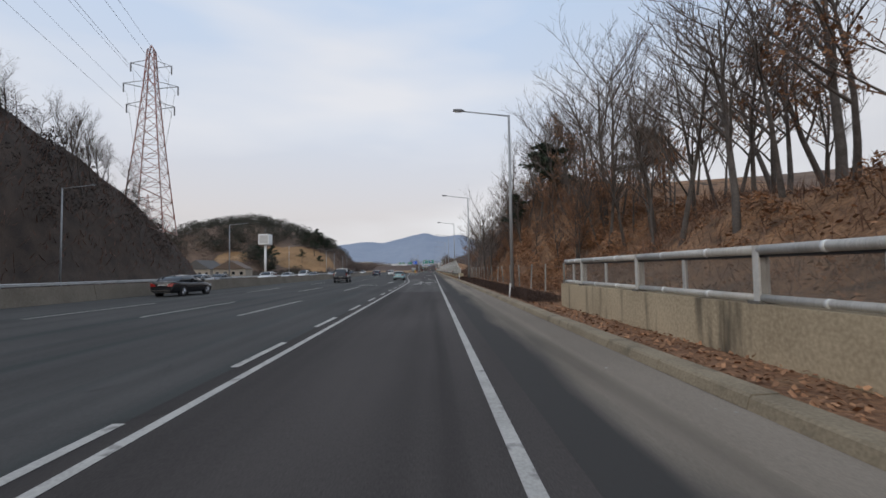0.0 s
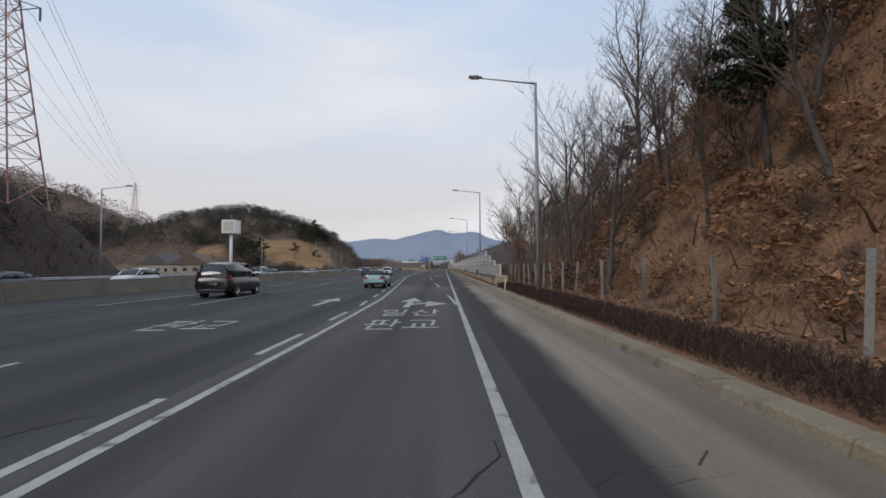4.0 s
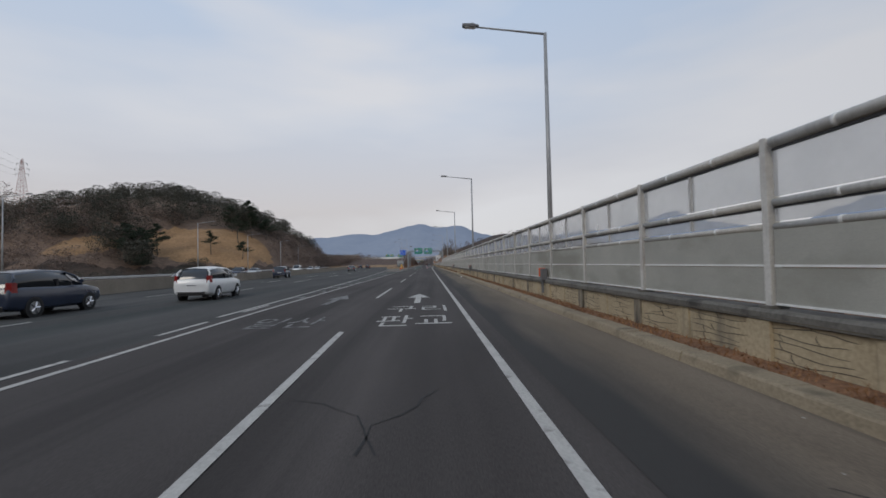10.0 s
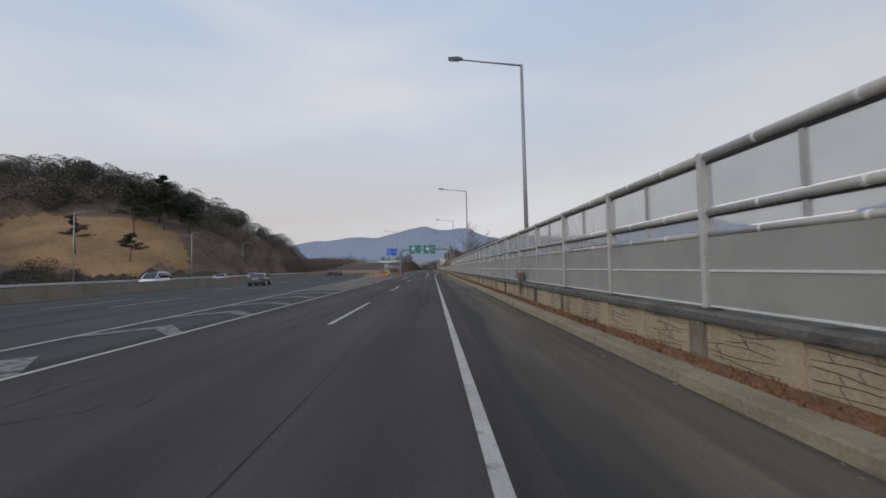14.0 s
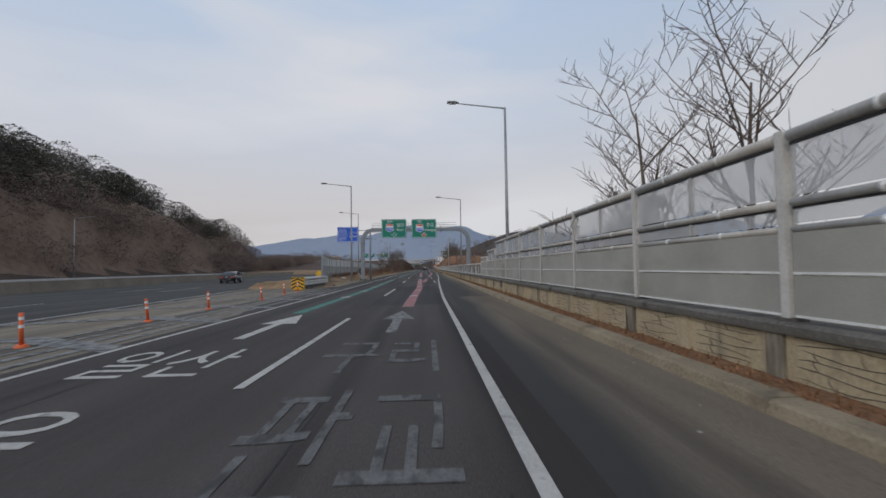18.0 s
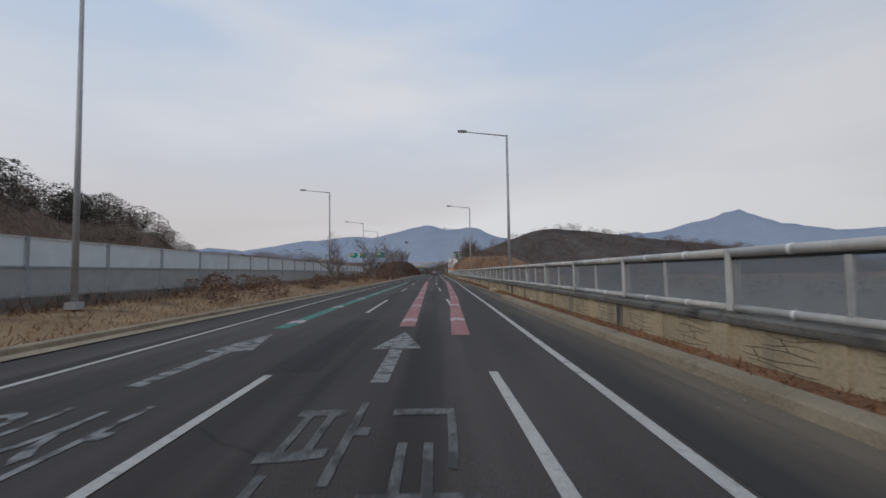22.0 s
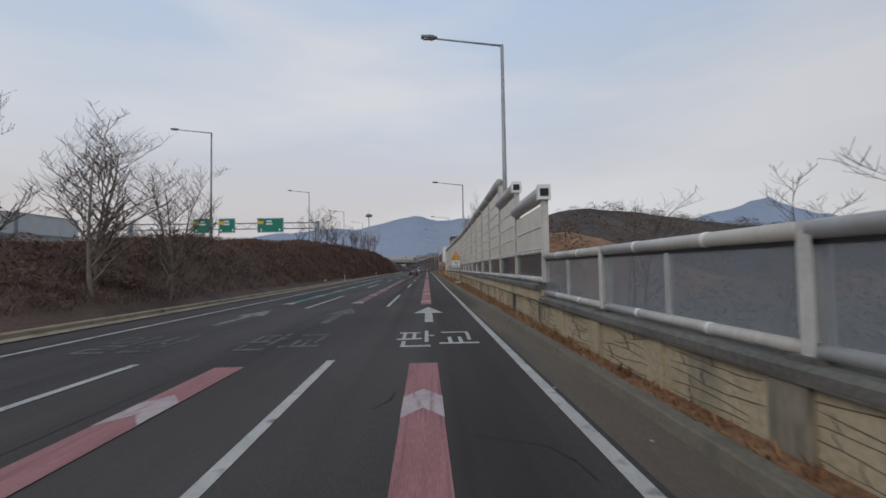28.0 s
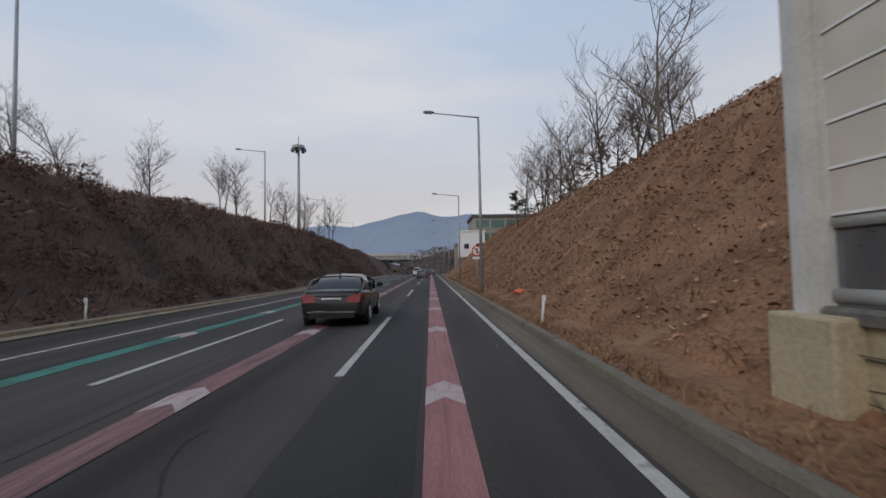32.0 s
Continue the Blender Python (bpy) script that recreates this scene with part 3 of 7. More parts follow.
for y in ys:
    for x in xs:
        land.v.append((x, y, terrain(x, y) if y < 900 else -0.35))
nx = len(xs)
for j in range(len(ys) - 1):
    for i in range(nx - 1):
        a = j * nx + i
        land.f.append((a, a + 1, a + nx + 1, a + nx))
        cx, cy = (xs[i] + xs[i + 1]) / 2, (ys[j] + ys[j + 1]) / 2
        land.s.append(land_kind(cx, cy, land.v[a][2]))
tagged(part("ground", land, [LEAVES, DRY, BRUSH, FOREST, FIELD, LAWN, SLOPE, EMBANK], smooth=True), "winter ground of leaf litter, dry grass, brush and fields", "ground", kind="structure")

# ---- carriageways ----
road = Mesh()
ribbon(road, lambda y: line_left(y) - 0.4 if y < 330 else left_curb(y), lambda y: line_right(y) + 1.15, -60, 900, 0.0, 4)
for f in range(len(road.f)):
    if 104 <= road.v[road.f[f][0]][1] < 148:
        road.s[f] = 1
tagged(part("slip_road", road, [ASPHALT, ASPHALT_MID]), "dark grey asphalt slip road with worn wheel tracks", "road", kind="structure")
main = Mesh()
ribbon(main, median_x, lambda y: line_left(y) - 0.4 if y < 210 else main_right(y) + 0.6, -60, 470, -0.004, 4)
tagged(part("main_road", main, ASPHALT_OLD), "weathered grey asphalt motorway carriageway", "road", kind="structure")
gore = Mesh()
ribbon(gore, lambda y: main_right(y) + 0.6, lambda y: line_left(y) - 0.4, 198, 282, -0.006, 4, 1)
ribbon(gore, lambda y: main_right(y) + 0.6, lambda y: line_left(y) - 0.4, 282, 330, -0.006, 4)
ribbon(gore, lambda y: main_right(y) + 0.6 if y < 352 else left_curb(y) - 0.4, lambda y: left_curb(y) if y > 330 else line_left(y) - 0.4, 330, 366, -0.006, 4)
tagged(part("gore_pavement", gore, [GORE, ASPHALT_OLD]), "sandy asphalt wedge between the two roads", "road", kind="structure")
opp = Mesh()
ribbon(opp, lambda y: median_x(y) - 16.5, lambda y: median_x(y) - 0.8, -60, 520, -0.02, 5)
tagged(part("opposite_road", opp, ASPHALT_OLD), "opposite motorway carriageway behind the median", "road", kind="structure")
sh = Mesh()
ribbon(sh, lambda y: min(CURB - 0.3, line_right(y) + (0.45 if y < 340 else 0.14)), lambda y: CURB, -60, 900, 0.004, 1.0)
for f in range(len(sh.f)):
    if sh.v[sh.f[f][2]][1] < 148:
        sh.s[f] = 1
    elif sh.v[sh.f[f][0]][1] >= 336:
        sh.s[f] = 2
tagged(part("hard_shoulder", sh, [SHOULDER, SHOULDER_P, SHOULDER_D]), "sandy worn asphalt hard shoulder", "road", kind="structure")
lsh = Mesh()
ribbon(lsh, lambda y: left_curb(y) - 0.28, lambda y: left_curb(y) + 0.55, 352, 900, 0.03, 4)
tagged(part("gutter", lsh, CURB_M), "pale dusty concrete gutter beside the slip road", "gutter", kind="structure")

# ---- markings ----
def stripe(ms, line, y0, y1, w, z=0.006):
    ribbon(ms, lambda y: line(y) - w / 2, lambda y: line(y) + w / 2, y0, y1, z, 3)


lines = Mesh()
stripe(lines, line_right, -60, 900, 0.15)
tagged(part("edge_line", lines, PAINT), "white painted edge line", "road marking", kind="structure")
lines = Mesh()
stripe(lines, line_left, -60, 352, 0.14)
stripe(lines, lambda y: line_left(y), 352, 900, 0.14)
tagged(part("edge_line", lines, PAINT), "white painted line along the lane border", "road marking", kind="structure")
lines = Mesh()
stripe(lines, main_right, 196, 356, 0.15)
tagged(part("edge_line", lines, PAINT), "white painted gore border line", "road marking", kind="structure")
dashes = Mesh()
for d in DASH_ENDS:
    stripe(dashes, dash_a, d - (8.5 if d > 140 else 6.5), d, 0.14, 0.0105)
for d in DASH_ENDS:
    if d > 360:
        stripe(dashes, dash_b, d - 8.3, d - (1.8 if d < 370 else 0), 0.14)
k = -40.0
while k < 198:
    stripe(dashes, lambda y: line_left(y) - (0.42 if y < 130 else 0.55), k, k + 2.6, 0.14)
    k += 5.4
for off in (-7.15, -10.75, -15.0):
    k = -52.0
    while k < 352:
        if off < -8 or k < 118:
            stripe(dashes, lambda y: off + (0.35 * shift(y) if y < 200 else shift(y) - 0.3 * shift(200) + 0.0) - 2.2 * smooth(110, 200, y) * (1 if off > -12 else 0.6), k, k + 8, 0.13)
        k += 20
tagged(part("lane_dashes", dashes, PAINT), "white dashed lane lines", "road marking", kind="structure")
tri = Mesh()
for i in range(30):
    y = 203 + i * 4.9
    a, b = main_right(y) + 0.1, line_left(y) - 0.1
    c = (a + b) / 2
    if y < 344:
        tri.face([(a, y, 0.007), (c, y + 1.6, 0.007), (c, y + 2.5, 0.007), (a, y + 0.85, 0.007)])
        tri.face([(c, y + 1.6, 0.007), (b, y, 0.007), (b, y + 0.7, 0.007), (c, y + 2.5, 0.007)])
for k in range(1, 5):
    ribbon(tri, lambda y: line_left(y) - 0.1 - k * 0.62 - 0.16, lambda y: line_left(y) - 0.1 - k * 0.62 + 0.05, 306 + k * 3, 348, 0.0072, 3)
tagged(part("gore_chevrons", tri, PAINT_WORN), "worn pale diagonal hatching on the gore", "road marking", kind="structure")
col = Mesh()
for a, b in ((330, 376), (394, 457), (484, 505.6), (519, 564), (583, 900)):
    for f0 in [len(col.f)]:
        stripe(col, pink_l, a, b, 0.48, 0.009)
        if a > 500:
            col.s[f0:] = [1] * (len(col.f) - f0)
for a, b in ((362, 376), (392, 457), (482, 505.6), (518, 564), (578, 900)):
    stripe(col, pink_r, a, b, 0.47, 0.0095)
tagged(part("pink_guide_line", col, [PINK, PINK_W]), "worn pink guidance strips painted on the lanes", "road marking", kind="structure")
col = Mesh()
for a, b in ((328, 376), (394, 457), (484, 505), (520, 564), (583, 900)):
    stripe(col, green_l, a, b, 0.42, 0.009)
tagged(part("green_guide_line", col, GREEN), "worn green guidance strip painted on the lane", "road marking", kind="structure")
chev = Mesh()
CHEVRONS = [336.5 + 6.6 * i for i in range(6)] + [395.2 + 6.57 * i for i in range(10)] + [490.8 + 6 * i for i in range(3)] + [519.2 + 6 * i for i in range(8)] + [590.1 + 6.05 * i for i in range(18)]
for line, a, b in ((pink_l, 336, 690), (pink_r, 366, 690), (green_l, 336, 690)):
    for y in CHEVRONS:
        if a <= y < b:
            x = line(y)
            chev.face([(x - 0.24, y, 0.013), (x, y + 0.35, 0.013), (x, y + 1.15, 0.013), (x - 0.24, y + 0.8, 0.013)])
            chev.face([(x, y + 0.35, 0.013), (x + 0.24, y, 0.013), (x + 0.24, y + 0.8, 0.013), (x, y + 1.15, 0.013)])
tagged(part("guide_chevrons", chev, CHEV), "faded pale chevrons on the guidance strips", "road marking", kind="structure")


def lettering(body, size, depth=0.0):
    """Flat letters as a mesh about their middle: x to the right, y up."""
    c = bpy.data.curves.new("lettering", "FONT")
    c.body, c.size, c.align_x, c.align_y, c.resolution_u = body, size, "CENTER", "CENTER", 3
    c.extrude = depth
    ob = new("lettering", c)
    bpy.context.view_layer.update()
    me = bpy.data.meshes.new_from_object(ob.evaluated_get(bpy.context.evaluated_depsgraph_get()))
    bpy.data.objects.remove(ob)
    return me


def road_words(name, body, x, y0, y1, width, material, label):
    me = lettering(body, 1.0)
    me.materials.clear()
    me.materials.append(material)
    co = np.array([v.co[:] for v in me.vertices])
    lo, hi = co.min(0), co.max(0)
    for v in me.vertices:
        v.co = (x + (v.co.x - (lo[0] + hi[0]) / 2) * width / (hi[0] - lo[0]), y0 + (v.co.y - lo[1]) / (hi[1] - lo[1]) * (y1 - y0), 0.008)
    return tagged(part(name, me, None), label, "road marking", kind="structure")


def road_arrow(x, y0, y1, material, right=False):
    ms = Mesh()
    z, h = 0.008, y1 - y0
    ms.face([(x - 0.13, y0, z), (x + 0.13, y0, z), (x + 0.13, y0 + h * 0.52, z), (x - 0.13, y0 + h * 0.52, z)])
    ms.face([(x - 0.52, y0 + h * 0.52, z), (x + 0.52, y0 + h * 0.52, z), (x, y1, z)])
    if right:
        ms.face([(x + 0.13, y0 + h * 0.2, z), (x + 0.75, y0 + h * 0.36, z), (x + 0.75, y0 + h * 0.44, z), (x + 0.13, y0 + h * 0.34, z)])
        ms.face([(x + 0.75, y0 + h * 0.06, z), (x + 1.7, y0 + h * 0.3, z), (x + 0.75, y0 + h * 0.58, z)])
    return tagged(part("road_arrow", ms, material), "white painted lane arrow", "road marking", kind="structure")


road_words("road_words", "판교", -1.05, 119.9, 122.2, 2.1, PAINT, "white Korean lettering painted on the lane")
road_words("road_words", "일산", -1.05, 123.2, 125.4, 2.1, PAINT, "white Korean lettering painted on the lane")
road_words("road_words", "판교", -7.0, 119.9, 122.2, 2.1, PAINT, "white Korean lettering painted on the lane")
road_arrow(-1.4, 126.3, 132.0, PAINT, True)
road_arrow(-5.4, 127.4, 132.2, PAINT)
road_words("road_words", "판교", -0.8, 192.8, 195.2, 2.1, PAINT, "white Korean lettering painted on the lane")
road_words("road_words", "구리", -0.8, 196.3, 198.3, 2.1, PAINT, "white Korean lettering painted on the lane")
road_words("road_words", "일산", -4.4, 193.0, 195.2, 2.0, PAINT_WORN, "worn Korean lettering painted on the lane")
road_arrow(-0.85, 199.5, 205.1, PAINT)
road_arrow(-4.65, 199.7, 205.1, PAINT_WORN)
road_words("road_words", "일산", -4.65, 318.3, 320.6, 2.2, PAINT, "white Korean lettering painted on the lane")
road_words("road_words", "서울", -4.9, 314.4, 316.7, 2.2, PAINT, "white Korean lettering painted on the lane")
road_words("road_words", "구리", -0.95, 318.3, 321.3, 2.1, FAINT, "worn Korean lettering painted on the lane")
road_words("road_words", "판교", -0.85, 314.3, 317.3, 2.1, FAINT, "worn Korean lettering painted on the lane")
road_arrow(-1.0, 322.6, 328.2, PAINT_WORN)
road_arrow(-4.5, 322.0, 327.5, PAINT)
for yy, dx in ((458.0, 0.2), (507.2, 0.1), (566.6, 0.0)):
    road_words("road_words", "판교", 1.3 + dx, yy, yy + 2.3, 1.8, PAINT if yy < 560 else PAINT_WORN, "white Korean lettering painted on the lane")
    road_words("road_words", "판교", -2.0, yy, yy + 2.3, 1.8, FAINT, "worn Korean lettering painted on the lane")
    road_words("road_words", "일산", -5.2, yy, yy + 2.3, 1.8, FAINT, "worn Korean lettering painted on the lane")
    road_arrow(1.25, yy + 4.2, yy + 9.4, PAINT)
    road_arrow(-1.9, yy + 4.4, yy + 9.6, FAINT)
    road_arrow(-5.1, yy + 4.4, yy + 9.4, PAINT_WORN)
for x in (-0.95, -4.4):
    road_words("road_words", "판교" if x > -2 else "일산", x - (0.2 if x < -2 else 0.05), 383.3, 386.2, 1.9, FAINT if x > -2 else PAINT_WORN, "worn Korean lettering painted on the lane")
    road_words("road_words", "구리" if x > -2 else "서울", x - 0.1, 379.6, 382.2, 1.9, FAINT, "faint Korean lettering painted on the lane")
    road_arrow(x - (0.35 if x < -2 else 0.25), 387.2, 392.8, PAINT_WORN)

# ---- kerbs ----
kerb = thing("kerb", "weathered concrete kerb of long blocks beside the shoulder", "kerb", kind="structure")
prof = [(0.0, 0.0), (0.04, 0.13), (0.07, 0.16), (0.38, 0.17), (0.40, 0.0)]
blk = Mesh().prism([(u, v) for u, v in prof], "y", 0.006, 1.994).data("kerb_block", CURB_M)
blk_g = Mesh().prism([(0.0, 0.0), (0.03, 0.12), (0.05, 0.14), (0.20, 0.145), (0.22, 0.0)], "y", 0.006, 1.994).data("kerb_block", CURB_G)
y = 60.0
while y < 660:
    ob = part("kerb_block", blk if y < 408 else blk_g, None, kerb)
    ob.location = (CURB + random.uniform(-0.008, 0.008), y, random.uniform(-0.008, 0.006))
    y += 2.0
kerb2 = thing("kerb", "low dusty kerb along the grass verge", "kerb", kind="structure")
blk2 = Mesh().prism([(0, 0), (0, 0.10), (-0.04, 0.13), (-0.22, 0.13), (-0.24, 0)], "y", 0.01, 2.99).data("kerb_block", CURB_M)
y = 354.0
while y < 700:
    ob = part("kerb_block", blk2, None, kerb2)
    ob.location = (left_curb(y + 1.5) - 0.02, y, 0.03)
    ob.rotation_euler[2] = -math.atan((left_curb(y + 3) - left_curb(y)) / 3)
    y += 3.0

# strip of soil and leaves between kerb and wall
strip = Mesh()
ribbon(strip, lambda y: CURB + (0.36 if y < 406 else 0.19), lambda y: max(wall_x(y), CURB + 0.6) + 0.1 if y < 90 or y > 141 else 5.3, -60, 592, 0.13, 2)
ribbon(strip, lambda y: CURB + 0.19, lambda y: 5.1, 592, 720, 0.13, 2)
tagged(part("verge", strip, SLOPE), "strip of dry grass and soil behind the kerb", "verge", kind="structure")

# ---- parapet walls ----
def even(y0, y1, step):
    n = max(1, round((y1 - y0) / step))
    return [y0 + (y1 - y0) * i / n for i in range(n + 1)]


def wall_run(ends, z1, mat_wall, label, thick=0.4, cope=0.15, grooves=True):
    w = thing("parapet_wall", label, "wall", kind="structure")
    for i, (a, b) in enumerate(zip(ends, ends[1:])):
        d = b - a
        xa, xb = wall_x(a), wall_x(b)
        s = Mesh()
        s.loft([[(xa, a + 0.008, -0.2), (xa + thick, a + 0.008, -0.2), (xa + thick, a + 0.008, z1 - cope), (xa, a + 0.008, z1 - cope)], [(xb, b - 0.008, -0.2), (xb + thick, b - 0.008, -0.2), (xb + thick, b - 0.008, z1 - cope), (xb, b - 0.008, z1 - cope)]], close=True)
        part("wall_panel", s, mat_wall, w)
        if cope:
            s = Mesh()
            o = 0.07
            s.loft([[(xa - o, a + 0.004, z1 - cope), (xa + thick + o, a + 0.004, z1 - cope), (xa + thick + o, a + 0.004, z1 - 0.03), (xa + thick, a + 0.004, z1), (xa - o + 0.05, a + 0.004, z1), (xa - o, a + 0.004, z1 - 0.04)], [(xb - o, b - 0.004, z1 - cope), (xb + thick + o, b - 0.004, z1 - cope), (xb + thick + o, b - 0.004, z1 - 0.03), (xb + thick, b - 0.004, z1), (xb - o + 0.05, b - 0.004, z1), (xb - o, b - 0.004, z1 - 0.04)]], close=True)
            part("coping", s, COPING, w, "dark weathered coping")
        if grooves:
            for j in (0, 1):
                yc = a + d * (0.02 + 0.5 * j)
                part("pilaster", PIL_S[i % 3] if j == 0 else PIL_T, None, w, at=pose(wall_x(yc), yc, 0))
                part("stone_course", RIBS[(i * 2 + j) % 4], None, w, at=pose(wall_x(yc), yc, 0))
    return w


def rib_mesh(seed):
    """The shallow wavy joints of a pressed stone pattern, as thin raised lips whose shade is their dark colour."""
    r = random.Random(seed)
    m = Mesh()
    for zz in (0.19, 0.29, 0.4, 0.5, 0.61):
        a = r.uniform(0.26, 0.5)
        b = min(1.75, a + r.uniform(0.9, 1.7))
        sag, ph = r.uniform(0.015, 0.035), r.uniform(0, 6)
        pts = [(-0.003, a + (b - a) * q / 9, zz + sag * math.sin(ph + 5.0 * q / 9) + r.uniform(-0.008, 0.008)) for q in range(10)]
        m.tube(pts, [0.003] + [r.uniform(0.004, 0.0075) for q in range(8)] + [0.003], 4)
        k = r.randint(3, 7)
        m.tube([pts[k], (-0.003, pts[k][1] + 0.06, pts[k][2] + 0.07), (-0.003, pts[k][1] + 0.05, pts[k][2] + 0.13)], [0.008, 0.008, 0.003], 4)
    for zz in (0.085, 0.12):
        m.box(-0.006, 0.004, 0.25, 1.76, zz, zz + 0.012)
    # dark strips under and on the coping: its drip groove's shade, drawn as colour
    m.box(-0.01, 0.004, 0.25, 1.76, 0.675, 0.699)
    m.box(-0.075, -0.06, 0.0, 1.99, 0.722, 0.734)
    return m.data("stone_course", JOINT)


JOINT = mat("joint_and_groove_shade", (0.10, 0.086, 0.066), (0.16, 0.138, 0.105), 0.95, bump=0.2)
STAINED = mat("stained_concrete", (0.15, 0.132, 0.102), (0.34, 0.295, 0.222), 0.9, scale=1.6, fine=14, bump=0.4, dirt=((0.075, 0.068, 0.056), 1.6, 0.47, (1.5, 1.5, 0.35)), stretch=(1, 1, 0.25))
PIL_S = [Mesh().box(-0.04, 0.02, -0.15, 0.15, 0.0, 0.69).data("pilaster", STAINED), Mesh().box(-0.05, 0.02, -0.2, 0.2, 0.0, 0.69).data("pilaster", STAINED), Mesh().box(-0.055, 0.02, -0.22, 0.22, 0.0, 0.69).data("pilaster", CONCRETE)]
PIL_T = Mesh().box(-0.03, 0.02, -0.12, 0.12, 0.0, 0.69).data("pilaster", CONCRETE)
RIBS = [rib_mesh(s) for s in range(4)]
wall_run(even(40, 88.3, 5), 1.0, CONCRETE_W, "stained sandy concrete retaining wall below a fence", grooves=False, cope=0.0)
wall_run([post_y(k) for k in range(-2, 92)], 0.85, CONCRETE, "sand-coloured concrete parapet with pressed stone pattern")
wall_run(even(509.3, 589.3, 4.0), 1.15, CONCRETE, "sand-coloured concrete parapet below the tall noise barrier")
endb = rounded(part("wall_end_block", Mesh().box(4.2, 5.0, 142.6, 144.05, -0.2, 0.95), CONCRETE), 0.04)
tagged(endb, "square concrete end block of the parapet", "wall", kind="structure")
endb = rounded(part("wall_end_block", Mesh().box(4.84, 5.9, 588.9, 589.75, -0.2, 1.07), CONCRETE), 0.04)
tagged(endb, "stained concrete end block of the barrier wall", "wall", kind="structure")

# ---- noise barriers ----
def bay(name, label, base, top, pitch, kind):
    """One bay from its post to the next, along y; front face at x = 0."""
    t = thing(name, label, "noise barrier", group=name + " bays")
    hw = 0.060
    post = Mesh().prism([(-0.02, -hw), (0.0, -hw), (0.0, -0.012), (0.14, -0.012), (0.14, -hw), (0.16, -hw), (0.16, hw), (0.14, hw), (0.14, 0.012), (0.0, 0.012), (0.0, hw), (-0.02, hw)], "z", base, top)
    part("post", post, POST_M, t)
    part("base_plate", Mesh().box(-0.08, 0.2, -0.12, 0.12, base, base + 0.045), COPING, t, "rusty dark foot plate")
    a, b = 0.09, pitch - 0.09
    def rail(z, r, n="rail"):
        part(n, Mesh().tube([(0.05, a, z), (0.05, b, z)], r, 14), RIBBED, t, smooth=True)
        for q in (0.3, 0.7):
            part("clamp", Mesh().tube([(0.05, a + (b - a) * q - 0.03, z), (0.05, a + (b - a) * q + 0.03, z)], r + 0.007, 12), STRIP, t, smooth=True)
    def pane(z0, z1, mullion=True, g=GLASS):
        ob = part("pane", Mesh().box(0.045, 0.055, a, b, z0, z1), g, t)
        ob.visible_shadow = False
        # thin black strip along the pane's upper edge, below the rail
        part("black_strip", Mesh().box(0.035, 0.068, a, b, z1 - 0.005, z1 + 0.035), BLACK, t)
        if mullion:
            part("mullion", Mesh().box(0.02, 0.09, pitch / 2 - 0.035, pitch / 2 + 0.035, z0, z1), STEEL, t)
    def sheet(z0, z1):
        part("panel", Mesh().box(0.02, 0.11, a, b, z0 + 0.03, z1 - 0.015), PANEL_M if kind == "mid" else PANEL_T, t)
        part("panel_edge", Mesh().box(0.005, 0.115, a, b, z0, z0 + 0.03), STRIP, t)
    if kind == "low":
        rail(base + 0.085, 0.062), rail(top - 0.07, 0.078)
        pane(base + 0.15, top - 0.18, True, GLASS_B if base < 0.9 else MESH)
    elif kind == "mid":
        mid = base + (min(top, 2.05) - base) / 2
        sheet(base + 0.06, mid), sheet(mid, min(top, 2.05) - 0.06)
        if top > 2.2:
            rail(2.02, 0.05)
            if top > 2.9:
                rail(2.36, 0.058)
                pane(2.09, 2.28)
                pane(2.44, top - 0.2)
            else:
                pane(2.09, top - 0.16)
        rail(top - 0.08, 0.078)
    else:
        rail(base + 0.1, 0.08)
        pane(base + 0.18, base + 0.78, False, GLASS_D)
        rail(base + 0.85, 0.06)
        n = max(2, round((top - base - 1.1) / 0.52))
        for i in range(n):
            h = (top - 0.2 - base - 0.92) / n
            sheet(base + 0.92 + i * h, base + 0.92 + (i + 1) * h)
        part("top_tube", Mesh().tube([(0.05, a - 0.09, top + 0.1), (0.05, b + 0.09, top + 0.1)], 0.21, 16), STEEL, t, "thick grey sound-absorbing tube", smooth=True)
    if kind == "tall" and top < 4.9:
        cap = part("end_cap", Mesh().box(-0.12, 0.22, -0.12, 0.02, top - 0.08, top + 0.3), STRIP, t, "pale square cap closing the tube")
        # the cap is solid: a black plate paints the dark inside of its opening
        part("cap_opening_shade", Mesh().box(-0.06, 0.16, -0.125, -0.118, top + 0.0, top + 0.2), BLACK, cap)
    return t


def row(proto, ys, first):
    """Set out copies of a bay along the wall; the first is the bay itself."""
    for i, (y, p) in enumerate(ys):
        a = math.atan((wall_x(y + p) - wall_x(y)) / p)
        m = pose(wall_x(y) + 0.08, y, 0, 0, 0, -math.degrees(a)) @ Matrix.Diagonal((1, p / PITCH if "tall" not in proto.name and p > 3 else 1, 1, 1))
        if first and i == 0:
            proto.matrix_basis = m
        else:
            copy_thing(proto, m)


PITCH = 4.03
FULL = "grey noise barrier bay with clear upper panes and perforated lower panels"
def bays(ks):
    return [(post_y(k), post_y(k + 1) - post_y(k)) for k in ks]


